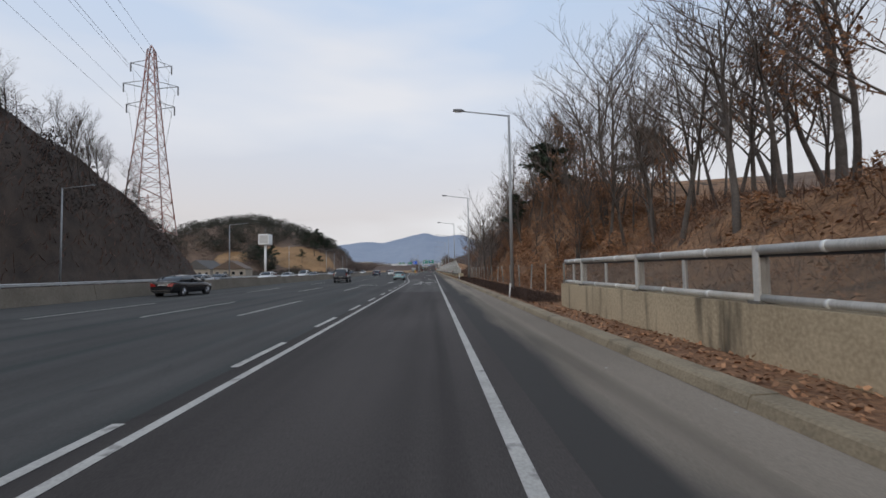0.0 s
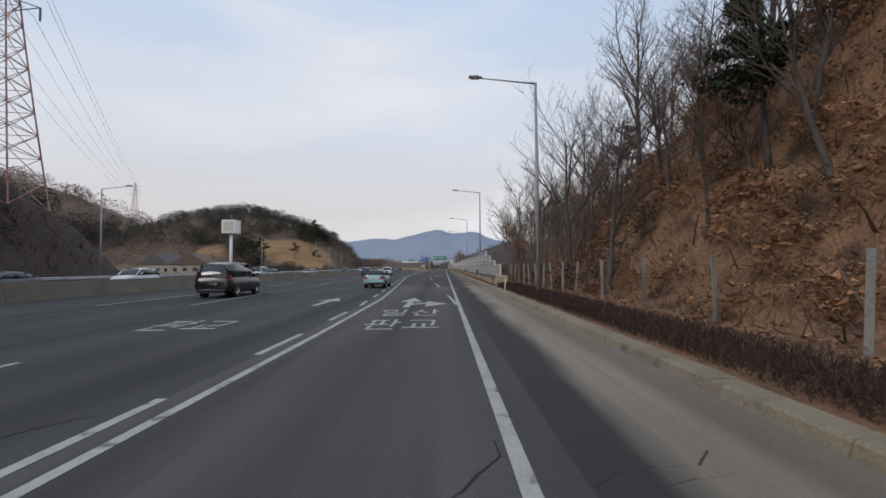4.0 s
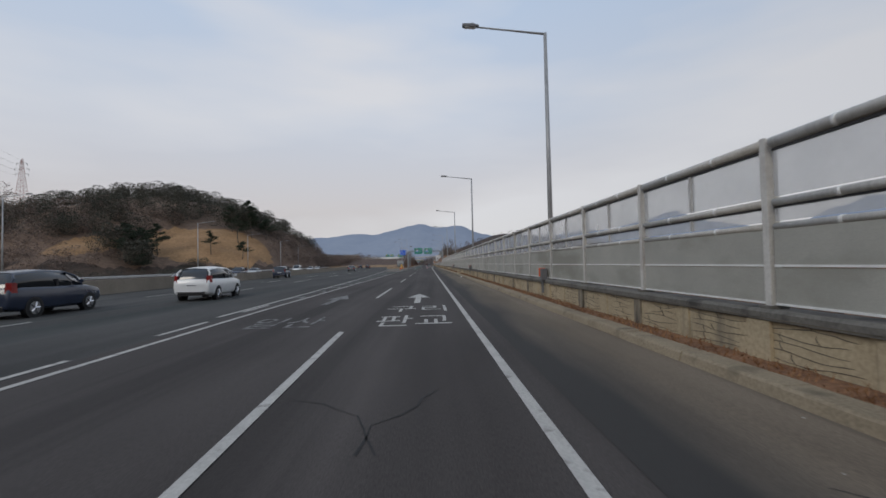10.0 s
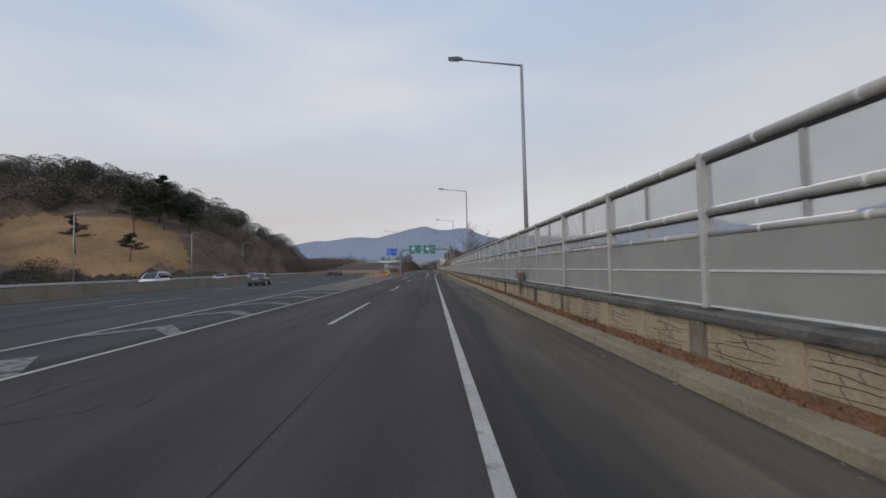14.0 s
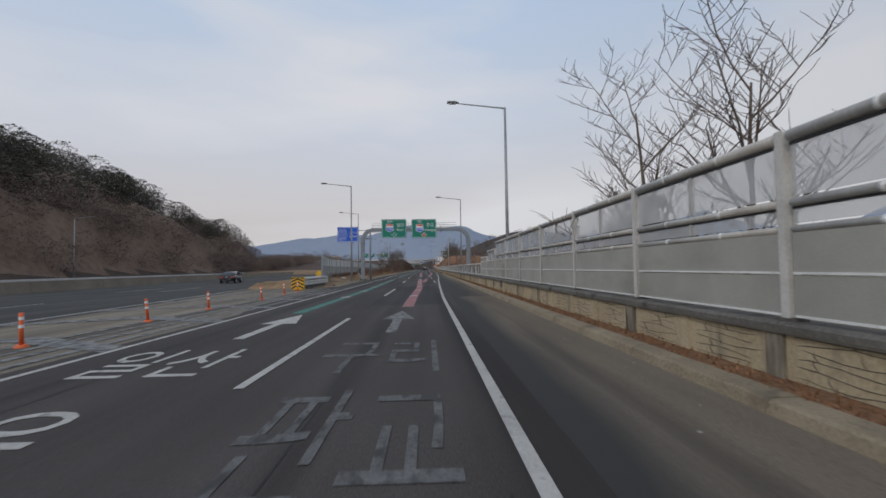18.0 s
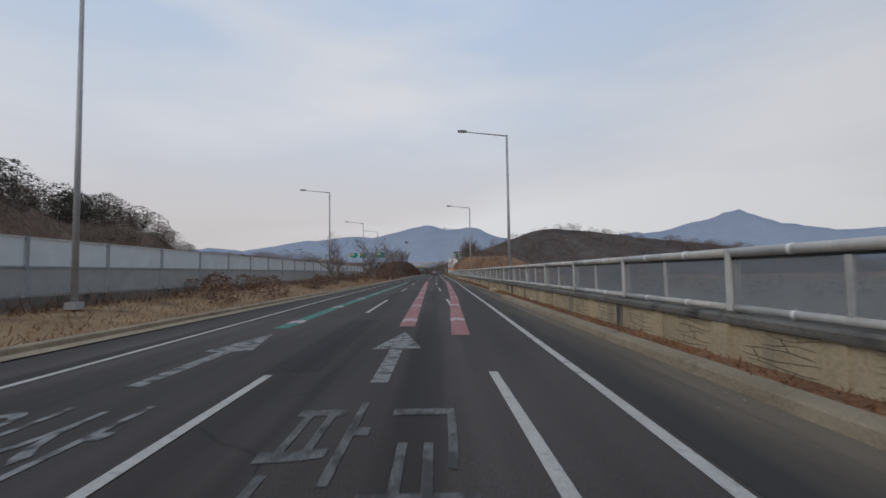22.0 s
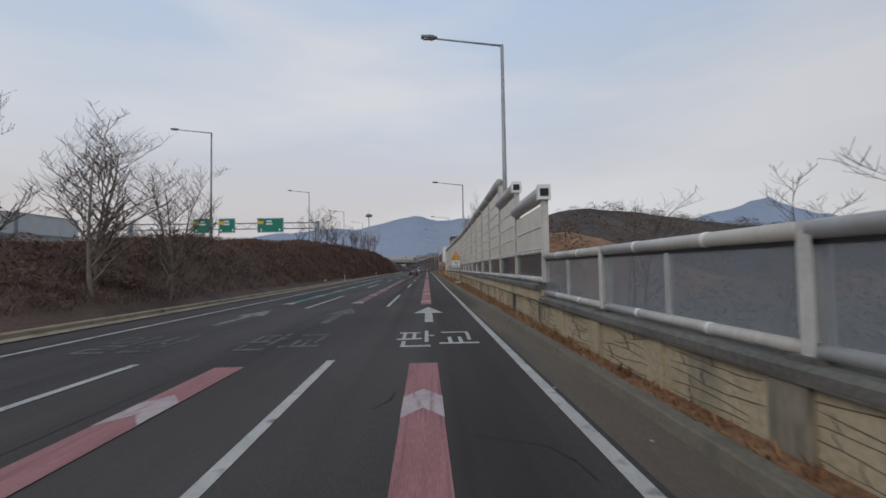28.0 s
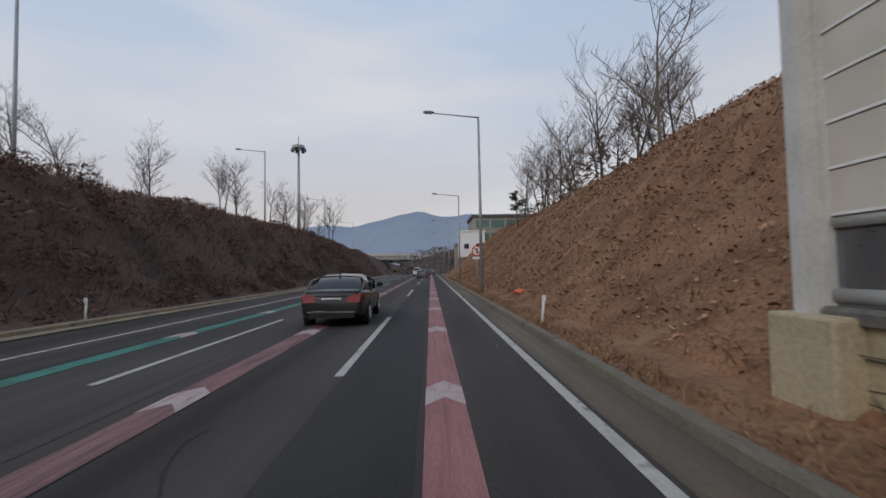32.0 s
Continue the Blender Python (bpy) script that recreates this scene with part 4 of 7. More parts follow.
for k, top in ((-2, 1.8), (-1, 2.2), (0, 2.75), (49, 2.84), (50, 2.44)):
    row(bay("noise_barrier", "stepped end bay of the grey noise barrier", 0.85, top, PITCH, "mid"), bays([k]), True)
row(bay("noise_barrier", FULL, 0.85, 3.3, PITCH, "mid"), bays(range(1, 49)), True)
row(bay("glass_fence", "low clear-pane fence bay with round grey rails", 0.85, 1.92, PITCH, "low"), bays(range(51, 91)), True)
row(bay("glass_fence", "low meshed fence bay with round pale rails on the wall", 1.0, 1.9, PITCH, "low"), [(69.7 + 4.1 * k, 4.1) for k in range(-5, 4)], True)
row(bay("glass_fence", "short end bay of the low meshed fence on the wall", 1.0, 1.9, 2.0, "low"), [(86.1, 2.0)], True)
for k, top in ((0, 3.4), (1, 4.25)):
    row(bay("tall_noise_barrier", "stepped end bay of the tall noise barrier", 1.15, top, 4.0, "tall"), [(509.4 + 4.0 * k, 4.0)], True)
row(bay("tall_noise_barrier", "tall noise barrier bay with ribbed panels and a thick top tube", 1.15, 5.15, 4.0, "tall"), [(517.4 + 4.0 * k, 4.0) for k in range(18)], True)
endp = Mesh().box(5.18, 5.36, 589.3, 589.5, 1.15, 5.4)
endp.box(5.0, 5.2, 589.35, 589.55, 0.8, 5.5)
tagged(part("barrier_end_post", endp, POST_M), "pale steel end post of the tall noise barrier", "post")

# ---- street lamps ----
def lamp(h, side=-1):
    t = thing("street_lamp", "grey steel street lamp with a single arm over the road", "street lamp", group="street lamps")
    part("pole", Mesh().tube([(0, 0, -0.2), (0, 0, h)], [0.115, 0.07], 10), POLE, t, smooth=True)
    part("base_plate", Mesh().box(-0.2, 0.2, -0.2, 0.2, -0.2, 0.05), POLE, t)
    part("arm", Mesh().tube([(0, 0, h - 0.05), (side * 1.4, 0, h + 0.1), (side * 2.9, 0, h + 0.26)], [0.05, 0.04, 0.035], 8), POLE, t, smooth=True)
    hd = Mesh().loft([[(side * 2.8, -0.06, h + 0.27), (side * 2.8, 0.06, h + 0.27), (side * 2.8, 0.05, h + 0.33), (side * 2.8, -0.05, h + 0.33)], [(side * 3.05, -0.15, h + 0.24), (side * 3.05, 0.15, h + 0.24), (side * 3.05, 0.12, h + 0.38), (side * 3.05, -0.12, h + 0.38)], [(side * 3.5, -0.1, h + 0.28), (side * 3.5, 0.1, h + 0.28), (side * 3.5, 0.07, h + 0.39), (side * 3.5, -0.07, h + 0.39)]], close=True)
    head = part("lamp_head", hd, PLASTIC, t)
    part("lens", Mesh().box(min(side * 2.95, side * 3.4), max(side * 2.95, side * 3.4), -0.09, 0.09, h + 0.225, h + 0.25), HEAD, head)
    return t


LAMP = lamp(11.25)
spots = [(5.0, 98.9), (5.0, 131.5)] + [(4.78, y) for y in (166.2, 199.7, 232.4, 266.1, 301.6, 338.1, 374.7, 412.1, 448.3, 483.0)] + [(4.6, 517.0), (5.5, 549.9), (5.6, 584.7), (4.3, 613.1), (4.95, 644.3), (4.95, 678.0), (4.95, 712.0)]
LAMP.matrix_basis = pose(*spots[0], 0)
for x, y in spots[1:]:
    copy_thing(LAMP, pose(x, y, 0))
for x, y, z in ((-8.85, 364.2, 0.1), (-12.9, 396.4, 0.7), (-13.05, 434.4, 0.1), (-14.86, 470.3, 0.3), (-16.4, 504.0, 1.6), (-17.6, 537.9, 2.6), (-18.2, 573.2, 3.3), (-18.5, 606.4, 4.2), (-18.7, 639.3, 4.9), (-19.2, 672.0, 4.0), (-19.5, 706.0, 3.0)):
    copy_thing(LAMP, pose(x, y, z))
for x, y in ((-39.5, 120), (-39.5, 160), (-52.5, 238), (-47.5, 275), (-52, 312), (-55, 350), (-60, 390)):
    copy_thing(LAMP, pose(x, y, -0.3, 0, 0, 180))

# ---- median and rails of the main road ----
med = Mesh()
for y0 in range(0, 520, 10):
    xa, xb = median_x(y0), median_x(y0 + 10)
    med.loft([[(xa, y0 + 0.02, -0.1), (xa - 0.12, y0 + 0.02, 0.35), (xa - 0.25, y0 + 0.02, 0.95), (xa - 0.55, y0 + 0.02, 0.95), (xa - 0.8, y0 + 0.02, -0.1)], [(xb, y0 + 9.98, -0.1), (xb - 0.12, y0 + 9.98, 0.35), (xb - 0.25, y0 + 9.98, 0.95), (xb - 0.55, y0 + 9.98, 0.95), (xb - 0.8, y0 + 9.98, -0.1)]], close=True)
MEDIAN_M = mat("median_concrete", (0.15, 0.125, 0.095), (0.24, 0.205, 0.16), 0.9, scale=0.5, fine=12, bump=0.3)
tagged(part("median_barrier", med, MEDIAN_M), "brownish concrete median barrier of the motorway", "barrier", kind="structure")
gr = thing("guard_rail", "pale steel guard rail beside the far carriageway", "guard rail")
for y0 in range(40, 500, 12):
    xa, xb = median_x(y0) - 17.2, median_x(y0 + 12) - 17.2
    part("rail", Mesh().prism([(0, 0), (0.06, 0.08), (0, 0.16), (0.06, 0.24), (0, 0.32), (-0.03, 0.32), (-0.03, 0)], "y", 0, math.hypot(12, xb - xa)), STEEL, gr, at=pose(xa, y0, 0.55, 0, 0, -math.degrees(math.atan((xb - xa) / 12))))
    part("post", Mesh().box(-0.12, -0.03, 0, 0.1, -0.4, 0.85), STEEL, gr, at=pose(xa, y0, 0))

# ---- trees ----
def limbs(seed, height, lean=0.15, levels=4, spread=0.55, first=0.35, thick=0.016, forks=(4, 7), droop=0.0):
    """Corners and faces of a bare tree: the trunk and heavy limbs, then the twigs."""
    r = random.Random(seed)
    heavy, light = Mesh(), Mesh()
    def grow(p, d, length, rad, level):
        m = heavy if level < 2 else light
        n = 5 if level == 0 else 4 if level == 1 else 3
        pts, radii = [p], [rad]
        for i in range(n):
            j = 0.10 + 0.07 * level
            d = (d + Vector((r.uniform(-j, j), r.uniform(-j, j), r.uniform(-j * 0.4, j) + 0.05 - droop * level * 0.05))).normalized()
            pts.append(pts[-1] + d * (length / n))
            radii.append(rad * (1 - 0.8 * (i + 1) / n) + 0.004)
        m.tube(pts, radii, (7, 5, 3, 3, 3)[level], cap=False)
        if level >= levels - 1:
            return
        count = r.randint(*forks) + (4 if level == 0 else 1)
        for i in range(count):
            q = first + (1 - first) * (i + r.random() * 0.7) / count if level == 0 else 0.18 + 0.8 * (i + r.random()) / count
            q = min(q, 0.98)
            k = min(n - 1, int(q * n))
            base = pts[k].lerp(pts[k + 1], q * n - k)
            w = r.uniform(0, 2 * math.pi)
            side = Vector((math.cos(w), math.sin(w), 0))
            dd = (pts[k + 1] - pts[k]).normalized()
            nd = (dd * (1 - spread) + side * spread * r.uniform(0.8, 1.3) + Vector((0, 0, 0.12))).normalized()
            grow(base, nd, length * r.uniform(0.38, 0.62) * (1.1 - 0.35 * q), max(0.006, radii[k] * r.uniform(0.45, 0.65)), level + 1)
    w = r.uniform(0, 6.28)
    grow(Vector((0, 0, -0.4)), Vector((math.cos(w) * lean, math.sin(w) * lean, 1)).normalized(), height, height * thick, 0)
    return heavy, light


def bare_tree(seed, height, bark=BARK, twig=TWIG, leaves=0, label="", **kw):
    t = thing("tree", label or "bare grey-brown winter tree with fine twigs", "tree", group="bare trees")
    heavy, light = limbs(seed, height, **kw)
    part("trunk", heavy, bark, t, smooth=True)
    part("crown", light, twig, t)
    if leaves:
        r = random.Random(seed + 99)
        m = Mesh()
        for i in range(leaves):
            p = Vector(light.v[r.randrange(len(light.v))])
            s = r.uniform(0.05, 0.12)
            a, b = Vector((r.uniform(-1, 1), r.uniform(-1, 1), r.uniform(-1, 1))) * s, Vector((r.uniform(-1, 1), r.uniform(-1, 1), r.uniform(-1, 1))) * s
            m.face([p, p + a, p + a + b, p + b])
        part("leaves", m, DEAD_LEAF, t, "clinging dead brown leaves")
    return t


def pine_tree(seed, height, flat=0.58, crown_from=0.45):
    r = random.Random(seed)
    t = thing("pine_tree", "dark green pine with a bare lower trunk and layered crown", "pine tree", group="pine trees")
    m = Mesh()
    bend = Vector((r.uniform(-0.5, 0.5), r.uniform(-0.5, 0.5), 0))
    pts = [Vector((0, 0, -0.4)) + bend * math.sin(q * 2) + Vector((0, 0, height * q)) for q in (0, 0.25, 0.5, 0.75, 1.0)]
    m.tube(pts, [height * 0.02, height * 0.017, height * 0.013, height * 0.009, 0.02], 7)
    c = Mesh()
    for i in range(16):
        q = crown_from + (1 - crown_from) * (i + r.random()) / 16
        k = min(3, int(q * 4))
        p = pts[k].lerp(pts[k + 1], q * 4 - k)
        w, ln = r.uniform(0, 6.28), height * flat * (1.15 - q) * r.uniform(0.5, 1.1) + 0.3
        e = p + Vector((math.cos(w) * ln, math.sin(w) * ln, ln * 0.2))
        m.tube([p, p.lerp(e, 0.5) + Vector((0, 0, 0.1)), e], [0.05, 0.035, 0.015], 4)
        for j in range(6):
            o = p.lerp(e, 0.35 + 0.65 * j / 5)
            for l in range(34):
                s = Vector((r.gauss(0, 1), r.gauss(0, 1), r.gauss(0, 0.35))) * (0.10 * ln + 0.16)
                d = Vector((r.uniform(-1, 1), r.uniform(-1, 1), r.uniform(-0.3, 0.9))).normalized() * r.uniform(0.2, 0.42)
                u = d.cross(Vector((r.uniform(-1, 1), r.uniform(-1, 1), r.uniform(-1, 1)))).normalized() * 0.10
                c.face([o + s - u, o + s + d, o + s + u])
    part("trunk", m, BARK, t, smooth=True)
    part("crown", c, PINE, t)
    return t


random.seed(11)
protos = [bare_tree(s, h, forks=(4, 6), lean=0.2, spread=sp) for s, h, sp in ((1, 9.0, 0.5), (2, 11.0, 0.45), (3, 10.0, 0.6), (4, 8.0, 0.55), (5, 12.0, 0.5))]
leafy = [bare_tree(20, 7.5, twig=TWIG_R, leaves=1500, label="winter oak with clinging dead brown leaves", forks=(4, 6), spread=0.55), bare_tree(21, 6.0, twig=TWIG_R, leaves=1800, label="winter oak with clinging dead brown leaves", forks=(5, 7), spread=0.6)]
slim = [bare_tree(30 + i, 6.5 + i, bark=BARK_L, lean=0.3, forks=(5, 7), spread=0.6, first=0.15, label="bare pale-barked roadside tree with many limbs") for i in range(3)]
pines = [pine_tree(40 + i, 8.0 + 1.5 * i) for i in range(3)]
used = set()
def plant(proto, x, y, s=1.0, z=None):
    z = terrain(x, y) if z is None else z
    m = pose(x, y, z - 0.1, 0, 0, random.uniform(0, 360))
    if id(proto) not in used:
        used.add(id(proto))
        proto.matrix_basis = m
        proto.scale = (s, s, s)
    else:
        ob = copy_thing(proto, m)
        ob.scale = (s, s, s)


# woods on the cutting beside the first stretch
y = 60.0
while y < 186:
    for lane in range(3):
        x = (8.6 if y < 88 else 12.0) + lane * 3.3 + random.uniform(-1.3, 1.3)
        kind = random.random()
        p = random.choice(leafy) if kind < 0.2 else random.choice(pines) if kind < 0.28 and lane and y < 150 else random.choice(protos)
        plant(p, x, y + random.uniform(-1.2, 1.2), random.uniform(0.6, 1.0) * (0.8 if y > 140 else 1.0))
    y += 3.9
for i in range(70):
    y = random.uniform(90, 160)
    plant(random.choice(leafy + protos), random.uniform(9.0, 13.0), y, random.uniform(0.35, 0.65))
for x, y, s in ((7.6, 134.5, 0.75), (8.2, 140.0, 0.7), (7.8, 146.5, 0.75), (8.0, 153, 0.75), (8.6, 160, 0.8), (9.4, 168, 0.8), (9.8, 174, 0.72), (11.5, 178, 0.7), (11.0, 171, 0.8), (7.2, 128.0, 0.8)):
    plant(random.choice(protos + leafy), x, y, s)
plant(pines[0], 11.3, 114, 0.95)
plant(pines[1], 10.2, 122, 0.6)
# single trees behind the barriers
for p, x, y, s, z in ((slim[0], 8.6, 324, 1.15, -0.5), (slim[1], 7.4, 326.5, 1.0, -0.4), (slim[2], 9.4, 331, 0.9, -1.5), (pines[0], 8.2, 328, 0.5, 0.4), (slim[1], 11, 381, 0.75, -3), (slim[0], 16, 392, 0.7, -3.5), (slim[2], 9.5, 432, 0.62, -2.5), (slim[0], 11, 463, 0.65, -3), (slim[1], 12.5, 470, 0.6, -3), (pines[1], 29.8, 452, 0.72, -3.2), (slim[2], 8.5, 499, 0.6, -1.8), (slim[0], 9.2, 503, 0.62, -1.8), (slim[1], 8.6, 507, 0.5, -1.0), (protos[2], 12, 520, 0.6, -2), (protos[0], 15, 528, 0.62, -2), (slim[1], 18, 535, 0.9, -2), (protos[3], 10.5, 538, 0.7, -2)):
    plant(p, x, y, s, z)
# trees on the verge of the slip road
for p, x, y, s in ((slim[0], -12.0, 433.5, 0.7), (slim[2], -12.6, 435, 0.55), (slim[2], -11.4, 460, 0.74), (slim[2], -11.9, 463.5, 0.8), (slim[0], -10.9, 458, 0.72), (slim[0], -12.6, 461, 0.66), (slim[1], -11.4, 515.5, 0.8), (slim[2], -12.6, 517, 0.75), (slim[0], -13.6, 514, 0.85), (slim[2], -14.4, 519.5, 0.7), (slim[1], -10.8, 519.5, 0.7), (slim[0], -12.0, 521, 0.75), (slim[2], -17.0, 530, 0.5)):
    plant(p, x, y, s)
for i in range(24):
    plant(random.choice(slim + protos), random.uniform(-25, -19), 600 + i * 3.6 + random.uniform(-2, 2), random.uniform(0.42, 0.72))
plant(slim[1], -17.8, 583, 0.8)
plant(slim[0], -21.5, 580, 0.6)
plant(slim[2], -20.5, 588, 0.7)
for i in range(24):
    plant(random.choice(protos + slim), random.uniform(14.5, 20), 610 + i * 1.9 + random.uniform(-1, 1), random.uniform(0.7, 1.0))
plant(pines[2], 12.0, 640, 0.42)
for x, y, s in ((-74, 372, 1.35), (-78, 376, 1.5), (-70, 377, 1.2), (-82, 372, 1.35), (-79, 347, 0.8), (-69, 350, 0.85), (-75, 361, 1.0), (-99, 340, 1.1), (-93, 334, 1.0), (-101, 335, 1.2), (-97, 328, 1.0), (-95, 342, 1.2), (-90, 325, 0.8)):
    plant(random.choice(pines), x, y, s)
for i in range(26):
    plant(random.choice(protos), random.uniform(-68, -56), random.uniform(100, 168), random.uniform(0.5, 0.8))
for x, y in ((-70, 112), (-67, 121), (-64, 130), (-73, 105)):
    plant(random.choice(pines), x, y, 0.75)
for i in range(12):
    plant(random.choice(leafy + leafy + protos), random.uniform(10.5, 17), random.uniform(80, 112), random.uniform(0.5, 0.75))
for i in range(10):
    plant(random.choice(protos), random.uniform(-58, -50), random.uniform(85, 165), random.uniform(0.6, 0.9))

SCRUB_FAR = mat("dark_hill_scrub", (0.024, 0.019, 0.016), (0.062, 0.046, 0.037), 0.95, scale=0.2, fine=3, bump=0.0, island=0.45)
# woods that nobody could count
def woods(name, spots, material, size, tris, label, flat=1.0, seed=5, fine=0.055):
    r = random.Random(seed)
    m = Mesh()
    for x, y, z in spots:
        s = size * r.uniform(0.7, 1.3)
        for i in range(tris):
            a, q = r.uniform(0, 6.28), r.random()
            rad = s * 0.5 * math.sqrt(1 - (2 * q - 1) ** 2) * r.uniform(0.55, 1.1)
            p = Vector((x + math.cos(a) * rad, y + math.sin(a) * rad, z + s * flat * (0.15 + 0.9 * q)))
            u = Vector((r.gauss(0, 1), r.gauss(0, 1), r.gauss(0, 0.7))) * s * fine
            v = Vector((r.gauss(0, 1), r.gauss(0, 1), r.gauss(0, 0.7))) * s * fine
            m.face([p, p + u, p + v])
    return tagged(part(name, m, material), label, "woods", kind="stuff")


def scatter(n, x0, x1, y0, y1, seed, keep):
    r = random.Random(seed)
    out = []
    while len(out) < n:
        x, y = r.uniform(x0, x1), r.uniform(y0, y1)
        z = terrain(x, y)
        if keep(x, y, z):
            out.append((x, y, z - 0.5))
    return out


woods("pine_woods", scatter(800, -215, -66, 300, 545, 1, lambda x, y, z: z > 13 and not lawn(x, y) and not (y < 372 and x > -97)), WOODS, 6.5, 700, "dense dark green pine woods on the hill", fine=0.033)
woods("bare_woods", scatter(520, -130, -58, 366, 560, 2, lambda x, y, z: (0.8 < z < 15 or (y > 460 and x < -64 and z < 15)) and not lawn(x, y)), WOODS_B, 4.5, 420, "bare grey-brown woods on the lower hillside", fine=0.031)
woods("bare_woods", scatter(420, -210, -98, 255, 372, 15, lambda x, y, z: z > 1.0 and not lawn(x, y)), WOODS_B, 5.0, 200, "bare winter woods on the hill's shoulder", fine=0.045)
woods("pine_clump", [(x, y, z + 4.5) for x, y, z in scatter(20, -86, -72, 371, 386, 61, lambda x, y, z: True)], WOODS, 6.5, 900, "clump of tall dark pines on the brow above the lawn", 0.75, 61, 0.035)
woods("pine_clump", [(x, y, z + 1.0) for x, y, z in scatter(16, -107, -91, 322, 342, 62, lambda x, y, z: True)], WOODS, 7.5, 900, "clump of dark pines below the lawn", 0.9, 62, 0.032)
woods("hill_foot_bushes", scatter(70, -84, -60, 318, 340, 12, lambda x, y, z: True) + scatter(40, -120, -66, 262, 300, 14, lambda x, y, z: True), WOODS, 2.6, 260, "dark bushes along the foot of the hill", 0.8, fine=0.045)
woods("bare_woods", scatter(500, -450, -200, 230, 520, 3, lambda x, y, z: z > 6), WOODS_B, 9.0, 150, "distant bare winter woods on a hill")
woods("bare_woods", scatter(470, -100, -42, 10, 216, 4, lambda x, y, z: z > 5), SCRUB_FAR, 3.2, 300, "scrubby winter woods on the dark hillside", fine=0.038)
woods("verge_bushes", scatter(60, -12.5, -10.2, 476, 492, 6, lambda x, y, z: True) + scatter(50, -14.6, -11, 400, 475, 7, lambda x, y, z: True), TWIG_R, 1.3, 420, "reddish brown leafless bushes on the verge", 0.9)
woods("roadside_woods", scatter(120, -100, -58, 560, 760, 8, lambda x, y, z: True), WOODS_B, 5.0, 260, "bare trees in the distance", fine=0.035)
woods("roadside_woods", scatter(200, 20, 120, 620, 820, 9, lambda x, y, z: True), WOODS_B, 7.0, 150, "bare trees in the distance")
woods("roadside_woods", scatter(150, 14, 90, 470, 600, 10, lambda x, y, z: True), WOODS_B, 4.0, 170, "brown thickets beyond the barrier")


def litter(name, n, box, size, material, label, seed, lift=0.04, keep=None):
    r = random.Random(seed)
    m = Mesh()
    while n:
        x, y = r.uniform(box[0], box[1]), r.uniform(box[2], box[3])
        if keep and not keep(x, y):
            continue
        n -= 1
        z = max(terrain(x, y), 0.13 if CURB < x < 5.2 else -9) + r.uniform(0, lift)
        a = r.uniform(0, 6.28)
        s = size * r.uniform(0.5, 1.4)
        u, v = Vector((math.cos(a), math.sin(a), r.uniform(-0.5, 0.7))) * s, Vector((-math.sin(a), math.cos(a), r.uniform(-0.5, 0.7))) * s * 0.6
        p = Vector((x, y, z))
        m.face([p, p + u, p + u * 0.8 + v, p + v])
    return tagged(part(name, m, material), label, "leaves", kind="stuff")


litter("fallen_leaves", 16000, (5.3, 14, 66, 150), 0.105, DEAD_LEAF, "drifts of dead brown leaves on the bank", 1, 0.12)
litter("fallen_leaves", 2600, (3.9, 5.0, 62, 90), 0.07, DEAD_LEAF, "brown leaves gathered behind the kerb", 2, 0.05)
litter("fallen_leaves", 16000, (5.0, 16, 588, 665), 0.11, DEAD_LEAF, "dead leaves and grass on the slope", 3, 0.15)


def brush(name, n, place, length, material, label, seed, up=0.9, width=0.012):
    """Standing stalks and twigs, too many to count."""
    r = random.Random(seed)
    m = Mesh()
    for i in range(n):
        p = Vector(place(r))
        d = Vector((r.gauss(0, 0.45), r.gauss(0, 0.45), up)).normalized() * length * r.uniform(0.4, 1.2)
        u = Vector((r.uniform(-1, 1), r.uniform(-1, 1), 0)).normalized() * width * r.uniform(0.6, 1.6)
        k = Vector((r.gauss(0, 0.2), r.gauss(0, 0.2), 0)) * length
        m.face([p - u, p + u, p + d * 0.6 + k * 0.5 + u * 0.6, p + d * 0.6 + k * 0.5 - u * 0.6])
        m.face([p + d * 0.6 + k * 0.5 - u * 0.6, p + d * 0.6 + k * 0.5 + u * 0.6, p + d + k])
    return tagged(part(name, m, material), label, "brush", kind="stuff")


HEDGE = mat("hedge_twigs", (0.035, 0.022, 0.017), (0.085, 0.052, 0.04), 0.95, scale=2, fine=12, bump=0.0, island=0.4)
STALK = mat("dry_stalks", (0.165, 0.095, 0.05), (0.33, 0.205, 0.112), 0.95, scale=2, fine=12, bump=0.0, island=0.4)
SCRUB = mat("scrub_twigs", (0.075, 0.044, 0.034), (0.195, 0.116, 0.085), 0.95, scale=1, fine=9, bump=0.0, island=0.4)
SCRUB_L = mat("brown_scrub", (0.10, 0.060, 0.044), (0.215, 0.13, 0.093), 0.95, scale=1, fine=9, bump=0.0, island=0.4)
def on_land(x0, x1, y0, y1):
    def f(r):
        x, y = r.uniform(x0, x1), r.uniform(y0, y1)
        return (x, y, max(terrain(x, y), 0.12 if CURB < x < 5.2 else -9) - 0.03)
    return f


brush("hedge", 60000, lambda r: (r.uniform(4.1, 5.6), r.uniform(90, 142.4), r.uniform(0.1, 0.38)), 0.2, HEDGE, "low flat-clipped dark brown hedge behind the kerb", 4, 0.8, 0.007)
RUSTY = mat("rusty_weeds", (0.13, 0.06, 0.028), (0.30, 0.16, 0.075), 0.95, scale=0.4, fine=7, bump=0.0, island=0.45)
brush("dry_weeds", 26000, lambda r: (lambda y: (r.uniform(3.86, 4.42) if y < 408 else r.uniform(3.7, wall_x(y) - 0.03), y, 0.11))(r.uniform(144, 509)), 0.13, RUSTY, "dry brown weeds along the foot of the parapet", 5, 0.8, 0.012)
